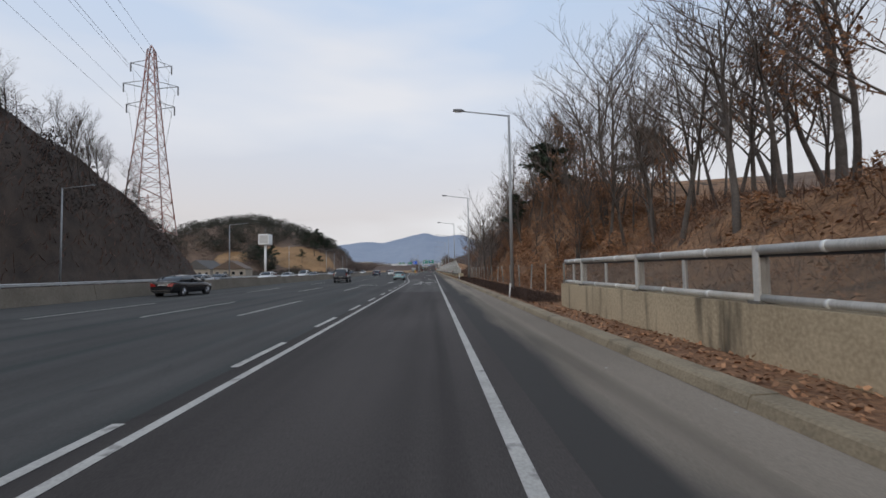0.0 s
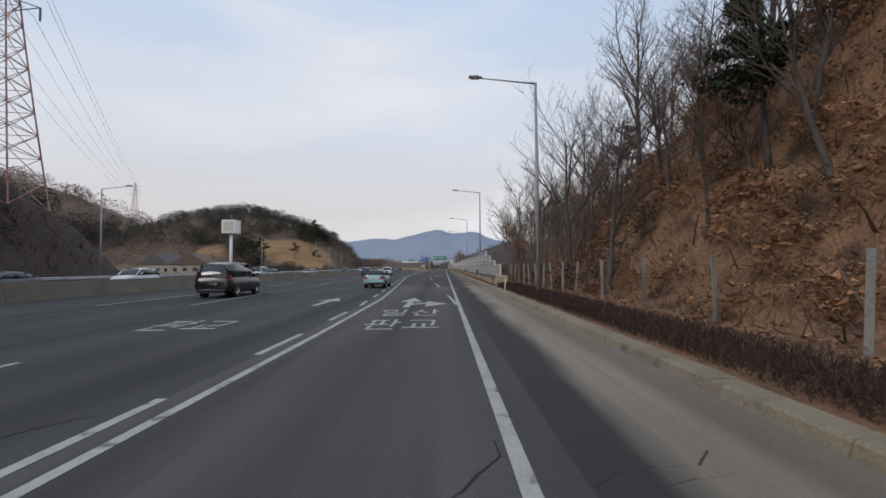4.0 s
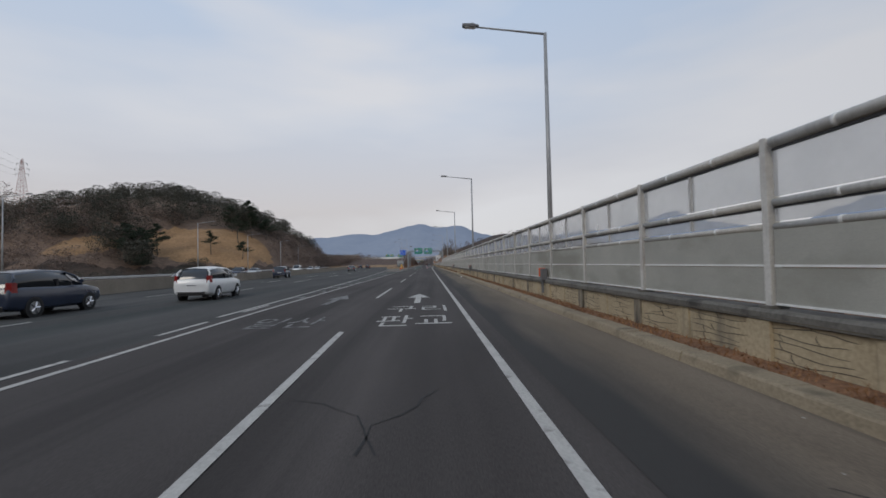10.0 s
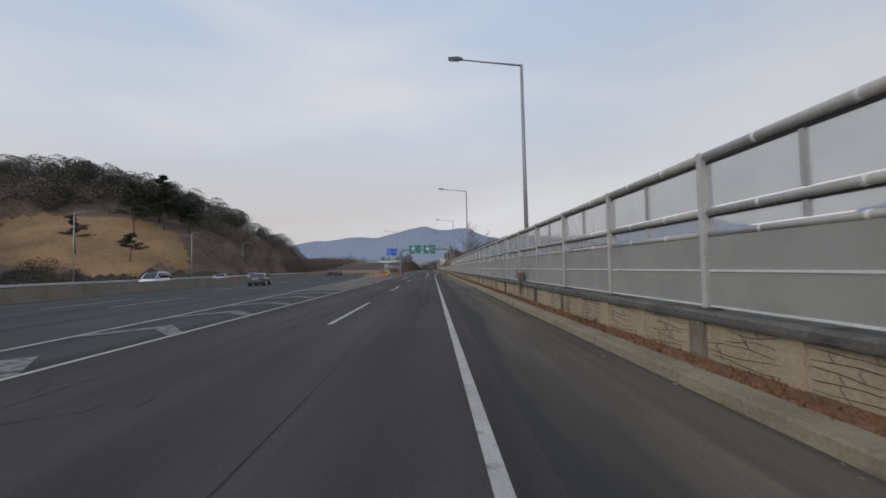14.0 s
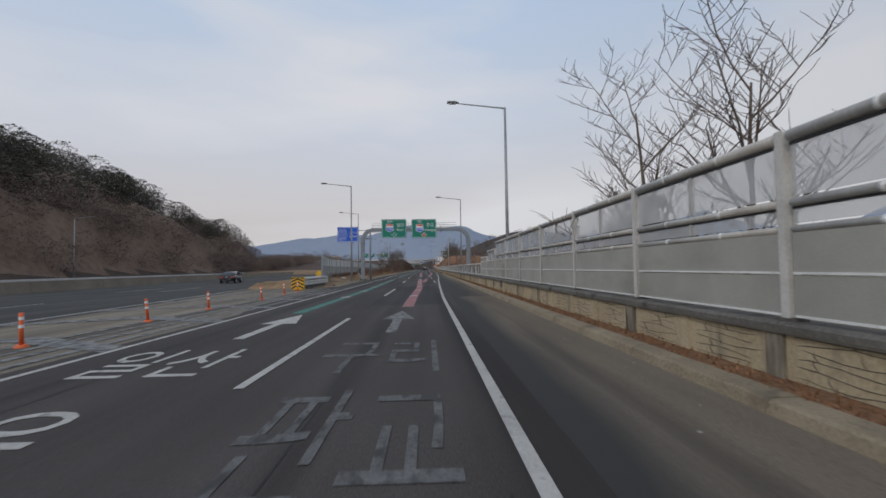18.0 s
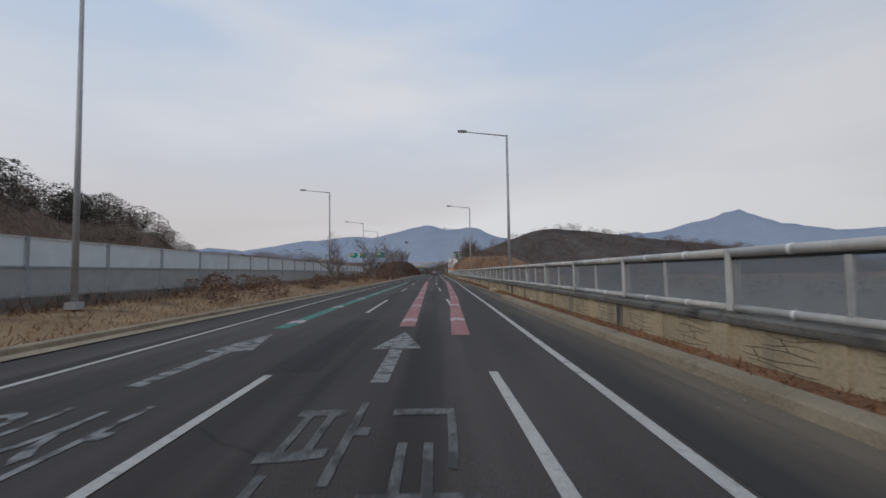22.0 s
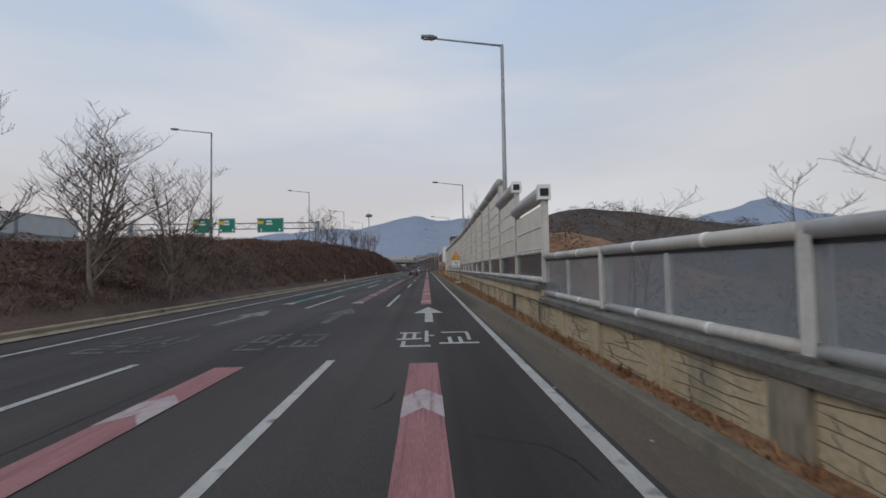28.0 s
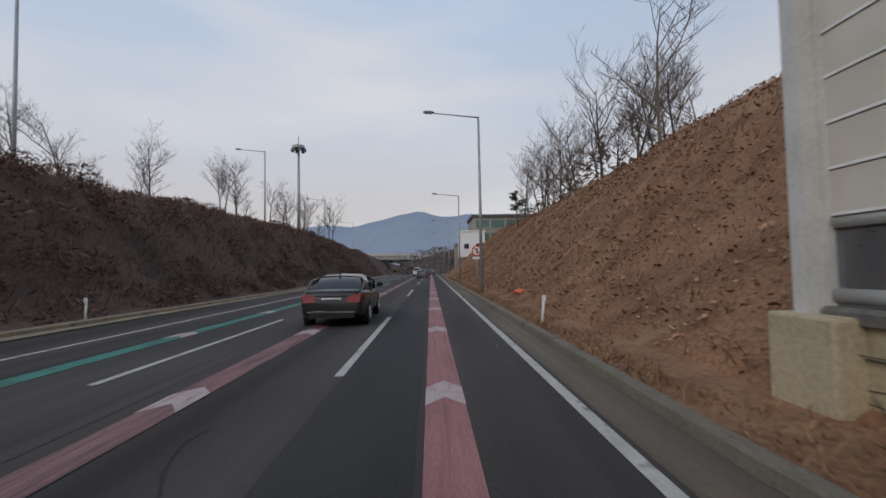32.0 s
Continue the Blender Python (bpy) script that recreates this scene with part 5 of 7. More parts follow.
brush("dry_weeds", 24000, lambda r: (lambda y: (3.74 + (1.3 * r.random()) * (0.55 + 0.45 * math.sin(y * 1.7) * math.sin(y * 0.43)), y, 0.11))(r.uniform(505, 660)), 0.16, STALK, "dry grass strip in front of the barrier wall", 6, 0.7, 0.012)
brush("scrub", 30000, lambda r: on_land(-19, left_curb(560) - 1.2, 486, 570)(r), 0.5, SCRUB_L, "brown dead scrub on the embankment", 17, 0.6, 0.019)
brush("scrub", 46000, lambda r: on_land(-20, left_curb(560) - 1.4, 540, 700)(r), 0.6, SCRUB, "dense dark brown scrub on the embankment", 7, 0.6, 0.022)
brush("dry_grass", 12000, lambda r: on_land(-14, -9.4, 372, 488)(r), 0.3, STALK, "pale dry grass on the verge", 8, 0.7, 0.014)
brush("scrub", 3000, lambda r: (barrier_l(402) + r.uniform(0.2, 1.6), r.uniform(372, 470), 0.4), 0.8, SCRUB, "brown scrub along the foot of the wall", 9, 0.9, 0.02)
brush("dry_grass", 16000, lambda r: on_land(5.0, 17, 590, 672)(r), 0.36, RUSTY, "brown dead grass on the cut slope", 10, 0.8, 0.011)
brush("undergrowth", 15000, lambda r: on_land(6.6, 15, 88, 205)(r), 0.9, TWIG_R, "leafless undergrowth on the wooded bank", 11, 0.9, 0.014)
YOUNG = mat("young_bark", (0.13, 0.105, 0.095), (0.26, 0.215, 0.195), 0.95, scale=2, fine=12, bump=0.0, island=0.35)
brush("saplings", 620, lambda r: on_land(7.6, 15, 132, 168)(r), 4.2, YOUNG, "slender leafless saplings on the wooded bank", 51, 2.3, 0.026)
brush("sapling_twigs", 11000, lambda r: (lambda p: (p[0], p[1], p[2] + 0.3 + 4.6 * r.random() * min(1.0, (206 - p[1]) / 30)))(on_land(7.4, 15, 134, 172)(r)), 0.75, YOUNG, "fine leafless twigs of the young trees on the bank", 52, 0.9, 0.008)
brush("undergrowth", 5000, lambda r: on_land(6.0, 13, 60, 92)(r), 0.6, TWIG_R, "leafless undergrowth on the wooded bank", 12, 0.9, 0.012)
brush("scrub", 9000, lambda r: on_land(-62, -41, 30, 205)(r), 1.3, SCRUB, "dark scrub on the hillside", 13, 0.8, 0.06)

def slope_spots(n, x0, x1, y0, y1, seed, sink=0.5):
    return [(x, y, z + 0.5 - sink) for x, y, z in scatter(n, x0, x1, y0, y1, seed, lambda x, y, z: True)]


LEAFY = mat("clinging_leaves", (0.175, 0.084, 0.045), (0.41, 0.22, 0.115), 0.9, scale=0.6, fine=6, bump=0.0, island=0.5)
SLOPE_T = mat("slope_grass", (0.15, 0.076, 0.041), (0.33, 0.18, 0.096), 0.95, scale=0.5, fine=8, bump=0.0, island=0.4)
woods("bank_shrubs", slope_spots(420, 7.3, 15, 92, 152, 31, 0.5), LEAFY, 1.35, 330, "thick brown-leaved shrubs on the bank", 0.8, 31)
woods("bank_shrubs", slope_spots(120, 6.2, 13, 60, 92, 32, 0.5), LEAFY, 1.0, 260, "brown-leaved shrubs above the retaining wall", 0.8, 32)
woods("bank_thicket", slope_spots(90, 6.7, 10, 128, 190, 33, 0.4), SCRUB_L, 1.5, 300, "dark leafless thicket at the foot of the bank", 0.9, 33)
woods("embankment_thicket", slope_spots(170, -18.5, -12.2, 568, 668, 34, 0.75) + slope_spots(160, -12.4, -10.8, 560, 668, 38, 1.1), SCRUB, 1.6, 300, "mounds of dark brown brambles on the embankment", 0.75, 34)
woods("embankment_thicket", slope_spots(110, -17.5, -11.2, 508, 575, 35, 0.55), SCRUB_L, 1.3, 300, "mounds of brown brambles on the embankment", 0.7, 35)
woods("slope_tufts", slope_spots(1100, 5.6, 15, 591, 665, 36, 0.4), SLOPE_T, 0.55, 100, "tufts of dead brown grass on the slope", 0.6, 36)

brush("fallen_branches", 260, lambda r: on_land(6.5, 10, 112, 150)(r), 1.5, BARK_L, "pale fallen branches on the leaf-covered bank", 41, 0.28, 0.03)
brush("fallen_branches", 120, lambda r: on_land(6.8, 12, 92, 125)(r), 1.3, BARK_L, "pale fallen branches on the leaf-covered bank", 42, 0.3, 0.025)

# ---- far mountains ----
def ridge(name, pts, y, depth, material, label):
    m = Mesh()
    rows_ = []
    for q, k in ((-1.0, 0.0), (-0.45, 0.62), (0.0, 1.0), (0.6, 0.5)):
        ring = []
        for i in range(81):
            x = pts[0][0] + (pts[-1][0] - pts[0][0]) * i / 80
            h = float(np.interp(x, [p[0] for p in pts], [p[1] for p in pts]))
            h *= 1 + 0.10 * noise.noise((x * 0.012, q * 2, y * 0.01)) + 0.04 * noise.noise((x * 0.05, q * 3, 1))
            ring.append((x, y + q * depth, h * k - 2))
        rows_.append(ring)
    m.loft(rows_, caps=False)
    return tagged(part(name, m, material, smooth=True), label, "mountain", kind="structure")


ridge("backdrop_mountain", [(-900, 30), (-640, 70), (-470, 62), (-330, 84), (-220, 92), (-150, 86), (-70, 106), (-20, 122), (30, 112), (80, 116), (150, 88), (260, 70), (420, 40)], 1480, 260, MOUNT, "mountain ridge on the horizon, coloured pale blue for haze")
ridge("backdrop_mountain", [(160, 10), (330, 70), (470, 84), (560, 104), (620, 124), (680, 106), (800, 80), (930, 84), (1040, 122), (1180, 160), (1500, 120)], 1300, 220, MOUNT, "mountain with a rounded peak, coloured pale blue for haze")
HILL_LINE = [(-25, 2), (15, 14), (60, 30), (95, 42), (130, 43), (180, 34), (260, 26), (340, 15), (420, 4)]
ridge("backdrop_hill", HILL_LINE, 800, 90, MOUNT2, "brown wooded hill beyond the valley")
ridge("backdrop_hill", [(-420, 10), (-320, 24), (-230, 30), (-140, 22), (-60, 12), (-20, 3)], 1150, 120, MOUNT2, "dull brown hill on the horizon")
rh = random.Random(91)
tops = []
for i in range(620):
    x, q = rh.uniform(-10, 400), rh.uniform(-0.95, 0.05)
    h = float(np.interp(x, [p[0] for p in HILL_LINE], [p[1] for p in HILL_LINE]))
    tops.append((x, 800 + q * 90, h * float(np.interp(q, [-1, -0.45, 0, 1], [0, 0.62, 1, 0.5])) - 3.5))
woods("hill_woods", tops, WOODS_B, 7.0, 110, "bare woods covering the brown hill", 0.8)

# ---- fence at the foot of the cutting ----
fence = thing("wire_fence", "old wire fence with pale concrete posts below the cutting", "fence")
fp = Mesh().box(-0.04, 0.04, -0.04, 0.04, -0.3, 1.75).data("post", CONCRETE_G)
y = 92.6
while y < 151:
    part("post", fp, None, fence, at=pose(6.4, y, 0.1, random.uniform(-4, 4), random.uniform(-4, 4), 0))
    y += 3.72 if y < 128 else 2.3
for z in (1.1, 1.65):
    part("wire", Mesh().tube([(6.33, 92.6, z), (6.33, 149, z)], 0.0025, 4), PLASTIC, fence)
rocks = thing("rock_outcrop", "grey-brown rocks breaking out of the cut slope", "rock")
for x, y, z, s in ((12.4, 127, 3.6, 1.9), (13.3, 131, 5.2, 2.2), (12.6, 136, 4.0, 1.7), (13.6, 141, 5.4, 2.0), (12.2, 121, 4.4, 1.4), (10.8, 139, 2.6, 1.0)):
    b = bmesh.new()
    bmesh.ops.create_icosphere(b, subdivisions=3, radius=s)
    for v in b.verts:
        q = 1 + 0.5 * noise.noise(v.co * (0.9 / s) + Vector((x, y, 0))) + 0.25 * noise.cell(v.co * (1.6 / s) + Vector((y, x, 0)))
        v.co = Vector((v.co.x * q, v.co.y * q * 1.2, v.co.z * q * 0.8))
    me = bpy.data.meshes.new("rock")
    b.to_mesh(me)
    b.free()
    me.materials.append(ROCK)
    part("rock", me, None, rocks, at=pose(x, y, z))


def marker(x, y, z=0.1):
    t = thing("marker_post", "leaning white delineator post with a reflector cap", "marker post", group="marker posts", at=pose(x, y, z, 3, 4, 0))
    part("post", Mesh().tube([(0, 0, -0.1), (0, 0, 0.72)], 0.035, 8), WHITE, t, smooth=True)
    part("reflector", Mesh().box(-0.05, 0.05, -0.04, -0.02, 0.60, 0.76), STRIP, t)
    return t


for x, y in ((3.95, 93.9), (3.95, 136.7), (4.0, 596.6), (-10.2, 599.9), (-10.0, 560.0), (-9.6, 470.0)):
    marker(x, y)

# ---- gantry with the two green signs ----
gan = thing("sign_gantry", "grey steel arch gantry carrying two green direction signs", "gantry")
def bent(x0, x1, y, h, r, z0=0.0):
    pts = [(x0, y, z0), (x0, y, h - r)]
    for i in range(1, 9):
        a = math.pi / 2 * i / 8
        pts.append((x0 + r * (1 - math.cos(a)), y, h - r + r * math.sin(a)))
    for i in range(0, 9):
        a = math.pi / 2 * (1 - i / 8)
        pts.append((x1 - r * (1 - math.cos(a)), y, h - r + r * math.sin(a)))
    pts += [(x1, y, h - r), (x1, y, z0)]
    return pts


GY = 372.8
arch = bent(-8.75, 5.6, GY, 6.85, 1.5)
rings = []
for i, p in enumerate(arch):
    d = (Vector(arch[min(i + 1, len(arch) - 1)]) - Vector(arch[max(i - 1, 0)])).normalized()
    n = Vector((-d.z, 0, d.x)) * 0.24
    rings.append([Vector(p) + n + Vector((0, -0.25, 0)), Vector(p) + n + Vector((0, 0.25, 0)), Vector(p) - n + Vector((0, 0.25, 0)), Vector(p) - n + Vector((0, -0.25, 0))])
rounded(part("arch", Mesh().loft(rings, close=True), GANTRY, gan), 0.03)
for x in (-8.75, 5.6):
    part("flange", Mesh().box(x - 0.36, x + 0.36, GY - 0.36, GY + 0.36, 5.05, 5.12), GANTRY, gan)
    part("footing", Mesh().box(x - 0.5, x + 0.5, GY - 0.5, GY + 0.5, -0.1, 0.22), COPING, gan)
for z in (7.25, 7.5, 7.8):
    part("walkway_rail", Mesh().tube([(-7.5, GY + 0.3, z), (4.0, GY + 0.3, z)], 0.02, 6), GANTRY, gan)
for i in range(8):
    x = -7.5 + 11.5 * i / 7
    part("walkway_post", Mesh().tube([(x, GY + 0.3, 7.0), (x, GY + 0.3, 7.8)], 0.022, 6), GANTRY, gan)
ladder_x = 5.95
for dy in (-0.16, 0.16):
    part("ladder_rail", Mesh().tube([(ladder_x, GY + dy, 2.2), (ladder_x, GY + dy, 5.6), (5.6, GY + dy, 6.6), (4.4, GY + dy, 7.1)], 0.022, 6), POLE, gan)
for i in range(13):
    part("rung", Mesh().tube([(ladder_x, GY - 0.16, 2.3 + i * 0.27), (ladder_x, GY + 0.16, 2.3 + i * 0.27)], 0.014, 6), POLE, gan)
part("light_fitting", Mesh().tube([(1.9, GY - 0.3, 6.4), (1.9, GY - 0.3, 7.3)], 0.06, 8), PLASTIC, gan)


def flat_words(body, size, x, y, z, parent, material, width=None, name="lettering"):
    """Upright letters that face back along the road."""
    me = lettering(body, size)
    me.materials.clear()
    me.materials.append(material)
    if width:
        co = [v.co.x for v in me.vertices]
        k = width / (max(co) - min(co))
        for v in me.vertices:
            v.co.x *= k
    return part(name, me, None, parent, at=pose(x, y, z, 90, 0, 0))


def rim(ms, x0, x1, z0, z1, y, w):
    ms.box(x0, x1, y - 0.006, y, z0, z0 + w)
    ms.box(x0, x1, y - 0.006, y, z1 - w, z1)
    ms.box(x0, x0 + w, y - 0.006, y, z0 + w, z1 - w)
    ms.box(x1 - w, x1, y - 0.006, y, z0 + w, z1 - w)


def plate(name, x0, x1, z0, z1, y, material, parent, frame_w=0.04, inset=0.06):
    b = part(name, Mesh().box(x0, x1, y, y + 0.06, z0, z1), material, parent)
    m = Mesh()
    rim(m, x0 + inset, x1 - inset, z0 + inset, z1 - inset, y, frame_w)
    part("border", m, WHITE, b)
    return b


def shield(x, z, y, parent, number):
    o = [(-0.42, 0.28), (-0.32, 0.42), (-0.12, 0.36), (0, 0.45), (0.12, 0.36), (0.32, 0.42), (0.42, 0.28), (0.42, -0.05), (0.50, -0.22), (0.42, -0.42), (0.22, -0.5), (0, -0.62), (-0.22, -0.5), (-0.42, -0.42), (-0.50, -0.22), (-0.42, -0.05)]
    part("shield_back", Mesh().prism([(x + u * 1.15, z + v * 1.12) for u, v in o], "y", y - 0.004, y - 0.012), WHITE, parent)
    part("shield_face", Mesh().prism([(x + u * 1.03, z + v) for u, v in o if v < 0.26] , "y", y - 0.014, y - 0.020), SHIELD, parent)
    top = [(-0.42, 0.2), (-0.42, 0.28), (-0.32, 0.42), (-0.12, 0.36), (0, 0.45), (0.12, 0.36), (0.32, 0.42), (0.42, 0.28), (0.42, 0.2)]
    part("shield_top", Mesh().prism([(x + u, z + v) for u, v in top], "y", y - 0.022, y - 0.028), RED, parent)
    flat_words(number, 0.62, x, y - 0.032, z - 0.16, parent, WHITE, 0.74)


def green_sign(x0, x1, z0, z1, y, small, town, latin, red_arrow):
    s = thing("direction_sign", "green motorway direction sign with white Korean lettering", "road sign", group="gantry signs")
    p = plate("sign_plate", x0, x1, z0, z1, y, SIGN_G, s)
    w = x1 - x0
    flat_words(small, 0.42, x0 + w * 0.33, y - 0.008, z1 - 0.36, s, WHITE)
    shield(x0 + w * 0.33, z0 + 1.45, y, s, "100")
    flat_words(town, 0.62, x0 + w * 0.75, y - 0.008, z0 + 1.72, s, WHITE, 0.95)
    flat_words(latin, 0.42, x0 + w * 0.75, y - 0.008, z0 + 1.08, s, WHITE, 0.82 if len(latin) < 6 else 1.35)
    cx = x0 + w * 0.5
    arr = [(-0.12, 0.72), (0.12, 0.72), (0.12, 0.46), (0.44, 0.56), (0, 0.12), (-0.44, 0.56), (-0.12, 0.46)]
    part("arrow", Mesh().prism([(cx + u, z0 + v) for u, v in arr], "y", y - 0.005, y - 0.010), WHITE, s)
    part("arrow_core", Mesh().prism([(cx + u * 0.68, z0 + 0.05 + v * 0.88) for u, v in arr], "y", y - 0.012, y - 0.016), RED if red_arrow else SIGN_G, s)
    for q in (0.25, 0.75):
        part("bracket", Mesh().box(x0 + w * q - 0.05, x0 + w * q + 0.05, y + 0.06, GY - 0.25, 6.3, 7.2), GANTRY, s)
    return s


green_sign(-6.15, -2.78, 5.72, 8.25, GY - 0.42, "서W", "일산", "Ilsan", False)
green_sign(-2.1, 1.27, 5.66, 8.22, GY - 0.42, "동E", "판교", "Pan-gyo", True)

bs = thing("lane_sign", "blue lane information sign on a side pole", "road sign")
part("pole", Mesh().tube([(-8.15, 376.2, 0.0), (-8.15, 376.2, 7.2)], [0.15, 0.12], 10), GANTRY, bs, smooth=True)
for z in (5.95, 7.1):
    part("arm", Mesh().tube([(-7.75, 376.2, z), (-10.4, 376.2, z)], 0.05, 8), GANTRY, bs)
    part("clamp", Mesh().tube([(-8.75, 376.2, z), (-8.3, 376.2, z)], 0.13, 8), GANTRY, bs)
plate("sign_plate", -12.8, -9.85, 5.45, 7.6, 376.0, SIGN_B, bs)
flat_words("1,2,3,4차로", 0.32, -10.55, 375.985, 6.75, bs, WHITE, 1.15)
flat_words("분류후합류", 0.34, -10.55, 375.985, 6.2, bs, WHITE, 1.15)
dia = Mesh()
for w, r in ((0.62, 0.022), (0.42, 0.018), (0.24, 0.018), (0.08, 0.018)):
    for q in (-1, 1):
        dia.tube([(-12.05 + q * w * 0.7, 375.985, 5.75), (-12.05 + q * w * 0.7, 375.985, 6.0), (-12.05 + q * w, 375.985, 6.25), (-12.05 + q * w, 375.985, 6.85), (-12.05 + q * w * 0.7, 375.985, 7.1), (-12.05 + q * w * 0.7, 375.985, 7.35)], r, 4)
part("lane_diagram", dia, WHITE, bs)
for i in range(4):
    flat_words(str(i + 1), 0.2, -12.4 + i * 0.235, 375.985, 5.62, bs, WHITE)

# overhead truss beyond the embankment
tg = thing("truss_gantry", "steel truss gantry with three green signs over the main road", "gantry")
TY = 574.0
for z in (8.6, 9.55):
    for dy in (-0.35, 0.35):
        part("chord", Mesh().tube([(-48, TY + dy, z), (-16.9, TY + dy, z)], 0.06, 6), GANTRY, tg)
lat = Mesh()
for i in range(31):
    x = -47.5 + i
    lat.tube([(x, TY - 0.35, 8.6 if i % 2 else 9.55), (x + 1, TY - 0.35, 9.55 if i % 2 else 8.6)], 0.035, 5)
part("lattice", lat, GANTRY, tg)
for x in (-16.9, -47.6):
    part("column", Mesh().box(x - 0.22, x + 0.22, TY - 0.3, TY + 0.3, 2.2, 9.8), GANTRY, tg)
for x0, x1 in ((-37.2, -34.0), (-33.1, -30.4), (-26.8, -22.5)):
    s = thing("direction_sign", "green direction sign on the truss gantry", "road sign", group="truss signs")
    plate("sign_plate", x0, x1, 7.95, 10.35, TY - 0.5, SIGN_G, s)
    for i, (u, w) in enumerate(((0.45, 0.28), (0.45, 0.34))):
        part("text_bar", Mesh().box(x0 + (x1 - x0) * u - w * 1.4, x0 + (x1 - x0) * u + w * 1.6, TY - 0.51, TY - 0.502, 9.7 - i * 0.45, 9.95 - i * 0.45), WHITE, s)
    for q in (0.15, 0.85):
        cx = x0 + (x1 - x0) * q
        part("arrow", Mesh().prism([(cx - 0.07, 8.6), (cx + 0.07, 8.6), (cx + 0.07, 8.4), (cx + 0.22, 8.4), (cx, 8.15), (cx - 0.22, 8.4), (cx - 0.07, 8.4)], "y", TY - 0.502, TY - 0.51), WHITE, s)
    part("number_patch", Mesh().box(x0 + 0.12, x0 + 1.0, TY - 0.512, TY - 0.504, 9.35, 9.85), YELLOW, s)
# ---- warning sign ----
wsn = thing("warning_sign", "yellow crosswind warning triangle above a white speed plate", "road sign")
def tri_sign(parent, x, y, z0, w, h, turn=0):
    part("triangle", Mesh().prism([(x - w / 2, z0), (x + w / 2, z0), (x, z0 + h)], "y", y, y + 0.03), RED, parent)
    part("triangle_face", Mesh().prism([(x - w * 0.36, z0 + h * 0.1), (x + w * 0.36, z0 + h * 0.1), (x, z0 + h * 0.82)], "y", y - 0.012, y - 0.004), YELLOW, parent)


tri_sign(wsn, 4.48, 548.3, 2.52, 1.04, 0.94)
sock = Mesh()
sock.box(4.26, 4.29, 548.275, 548.285, 2.68, 2.98)
for i in range(4):
    sock.box(4.33 + i * 0.1, 4.4 + i * 0.1, 548.275, 548.285, 2.77 + i * 0.01, 2.92 - i * 0.01)
part("windsock_symbol", sock, BLACK, wsn)
part("plate", Mesh().box(4.05, 4.91, 548.3, 548.33, 1.66, 2.49), WHITE, wsn)
flat_words("안전속도", 0.2, 4.48, 548.29, 2.38, wsn, BLACK, 0.66)
flat_words("90", 0.36, 4.48, 548.29, 2.1, wsn, BLACK, 0.4)
flat_words("교량구간", 0.22, 4.48, 548.29, 1.79, wsn, BLACK, 0.76)
part("post", Mesh().tube([(4.9, 548.4, 0.1), (4.9, 548.4, 2.9)], 0.045, 8), POLE, wsn, smooth=True)
part("bracket", Mesh().tube([(4.2, 548.37, 2.5), (4.9, 548.4, 2.5)], 0.03, 6), POLE, wsn)
w2 = thing("warning_sign", "yellow warning triangle leaning over the fence", "road sign")
tri_sign(w2, 3.85, 492.2, 1.95, 1.0, 0.9)
part("symbol", Mesh().box(3.8, 3.92, 492.17, 492.18, 2.1, 2.45), BLACK, w2)
part("post", Mesh().tube([(3.9, 492.28, 0.1), (3.9, 492.28, 2.8)], 0.04, 8), POLE, w2, smooth=True)
np_ = thing("prohibition_sign", "round white no-pedestrian sign with a red ring on a post", "road sign")
def disc(x, y, z, r, m, parent, name, n=28):
    part(name, Mesh().prism([(x + r * math.cos(2 * math.pi * i / n), z + r * math.sin(2 * math.pi * i / n)) for i in range(n)], "y", y, y + 0.02), m, parent)


disc(4.75, 620.0, 2.95, 0.42, RED, np_, "ring")
disc(4.75, 619.97, 2.95, 0.32, WHITE, np_, "face")
part("symbol", Mesh().box(4.69, 4.81, 619.955, 619.965, 2.74, 3.16), BLACK, np_)
part("slash", Mesh().prism([(4.5, 3.14), (4.55, 3.19), (5.0, 2.76), (4.95, 2.71)], "y", 619.94, 619.952), RED, np_)
part("plate", Mesh().box(4.4, 5.1, 619.99, 620.01, 2.3, 2.48), WHITE, np_)
part("post", Mesh().tube([(4.75, 620.06, 0.0), (4.75, 620.06, 3.3)], 0.04, 8), POLE, np_, smooth=True)

# ---- crash cushion, cones ----
cc = thing("crash_cushion", "steel crash cushion with a black and yellow chevron nose", "crash cushion")
for i in range(6):
    for x in (-10.55, -9.85):
        part("side_rail", Mesh().prism([(0, 0), (0.05, 0.1), (0, 0.2), (0.05, 0.3), (0, 0.4), (-0.03, 0.4), (-0.03, 0)], "y", 0, 1.5), STEEL, cc, at=pose(x, 347.4 + i * 1.45, 0.32, 0, 0, 0))
        part("side_rail", Mesh().prism([(0, 0), (0.05, 0.1), (0, 0.2), (-0.03, 0.2), (-0.03, 0)], "y", 0, 1.5), STEEL, cc, at=pose(x, 347.4 + i * 1.45, 0.76, 0, 0, 0))
    part("diaphragm", Mesh().box(-10.6, -9.82, 347.5 + i * 1.45, 347.6 + i * 1.45, 0.02, 0.95), GANTRY, cc)
part("top_sheet", Mesh().box(-10.55, -9.87, 347.3, 356.0, 0.94, 0.965), STEEL, cc)
part("nose", Mesh().box(-10.68, -9.72, 347.0, 347.3, 0.05, 1.02), YELLOW, cc)
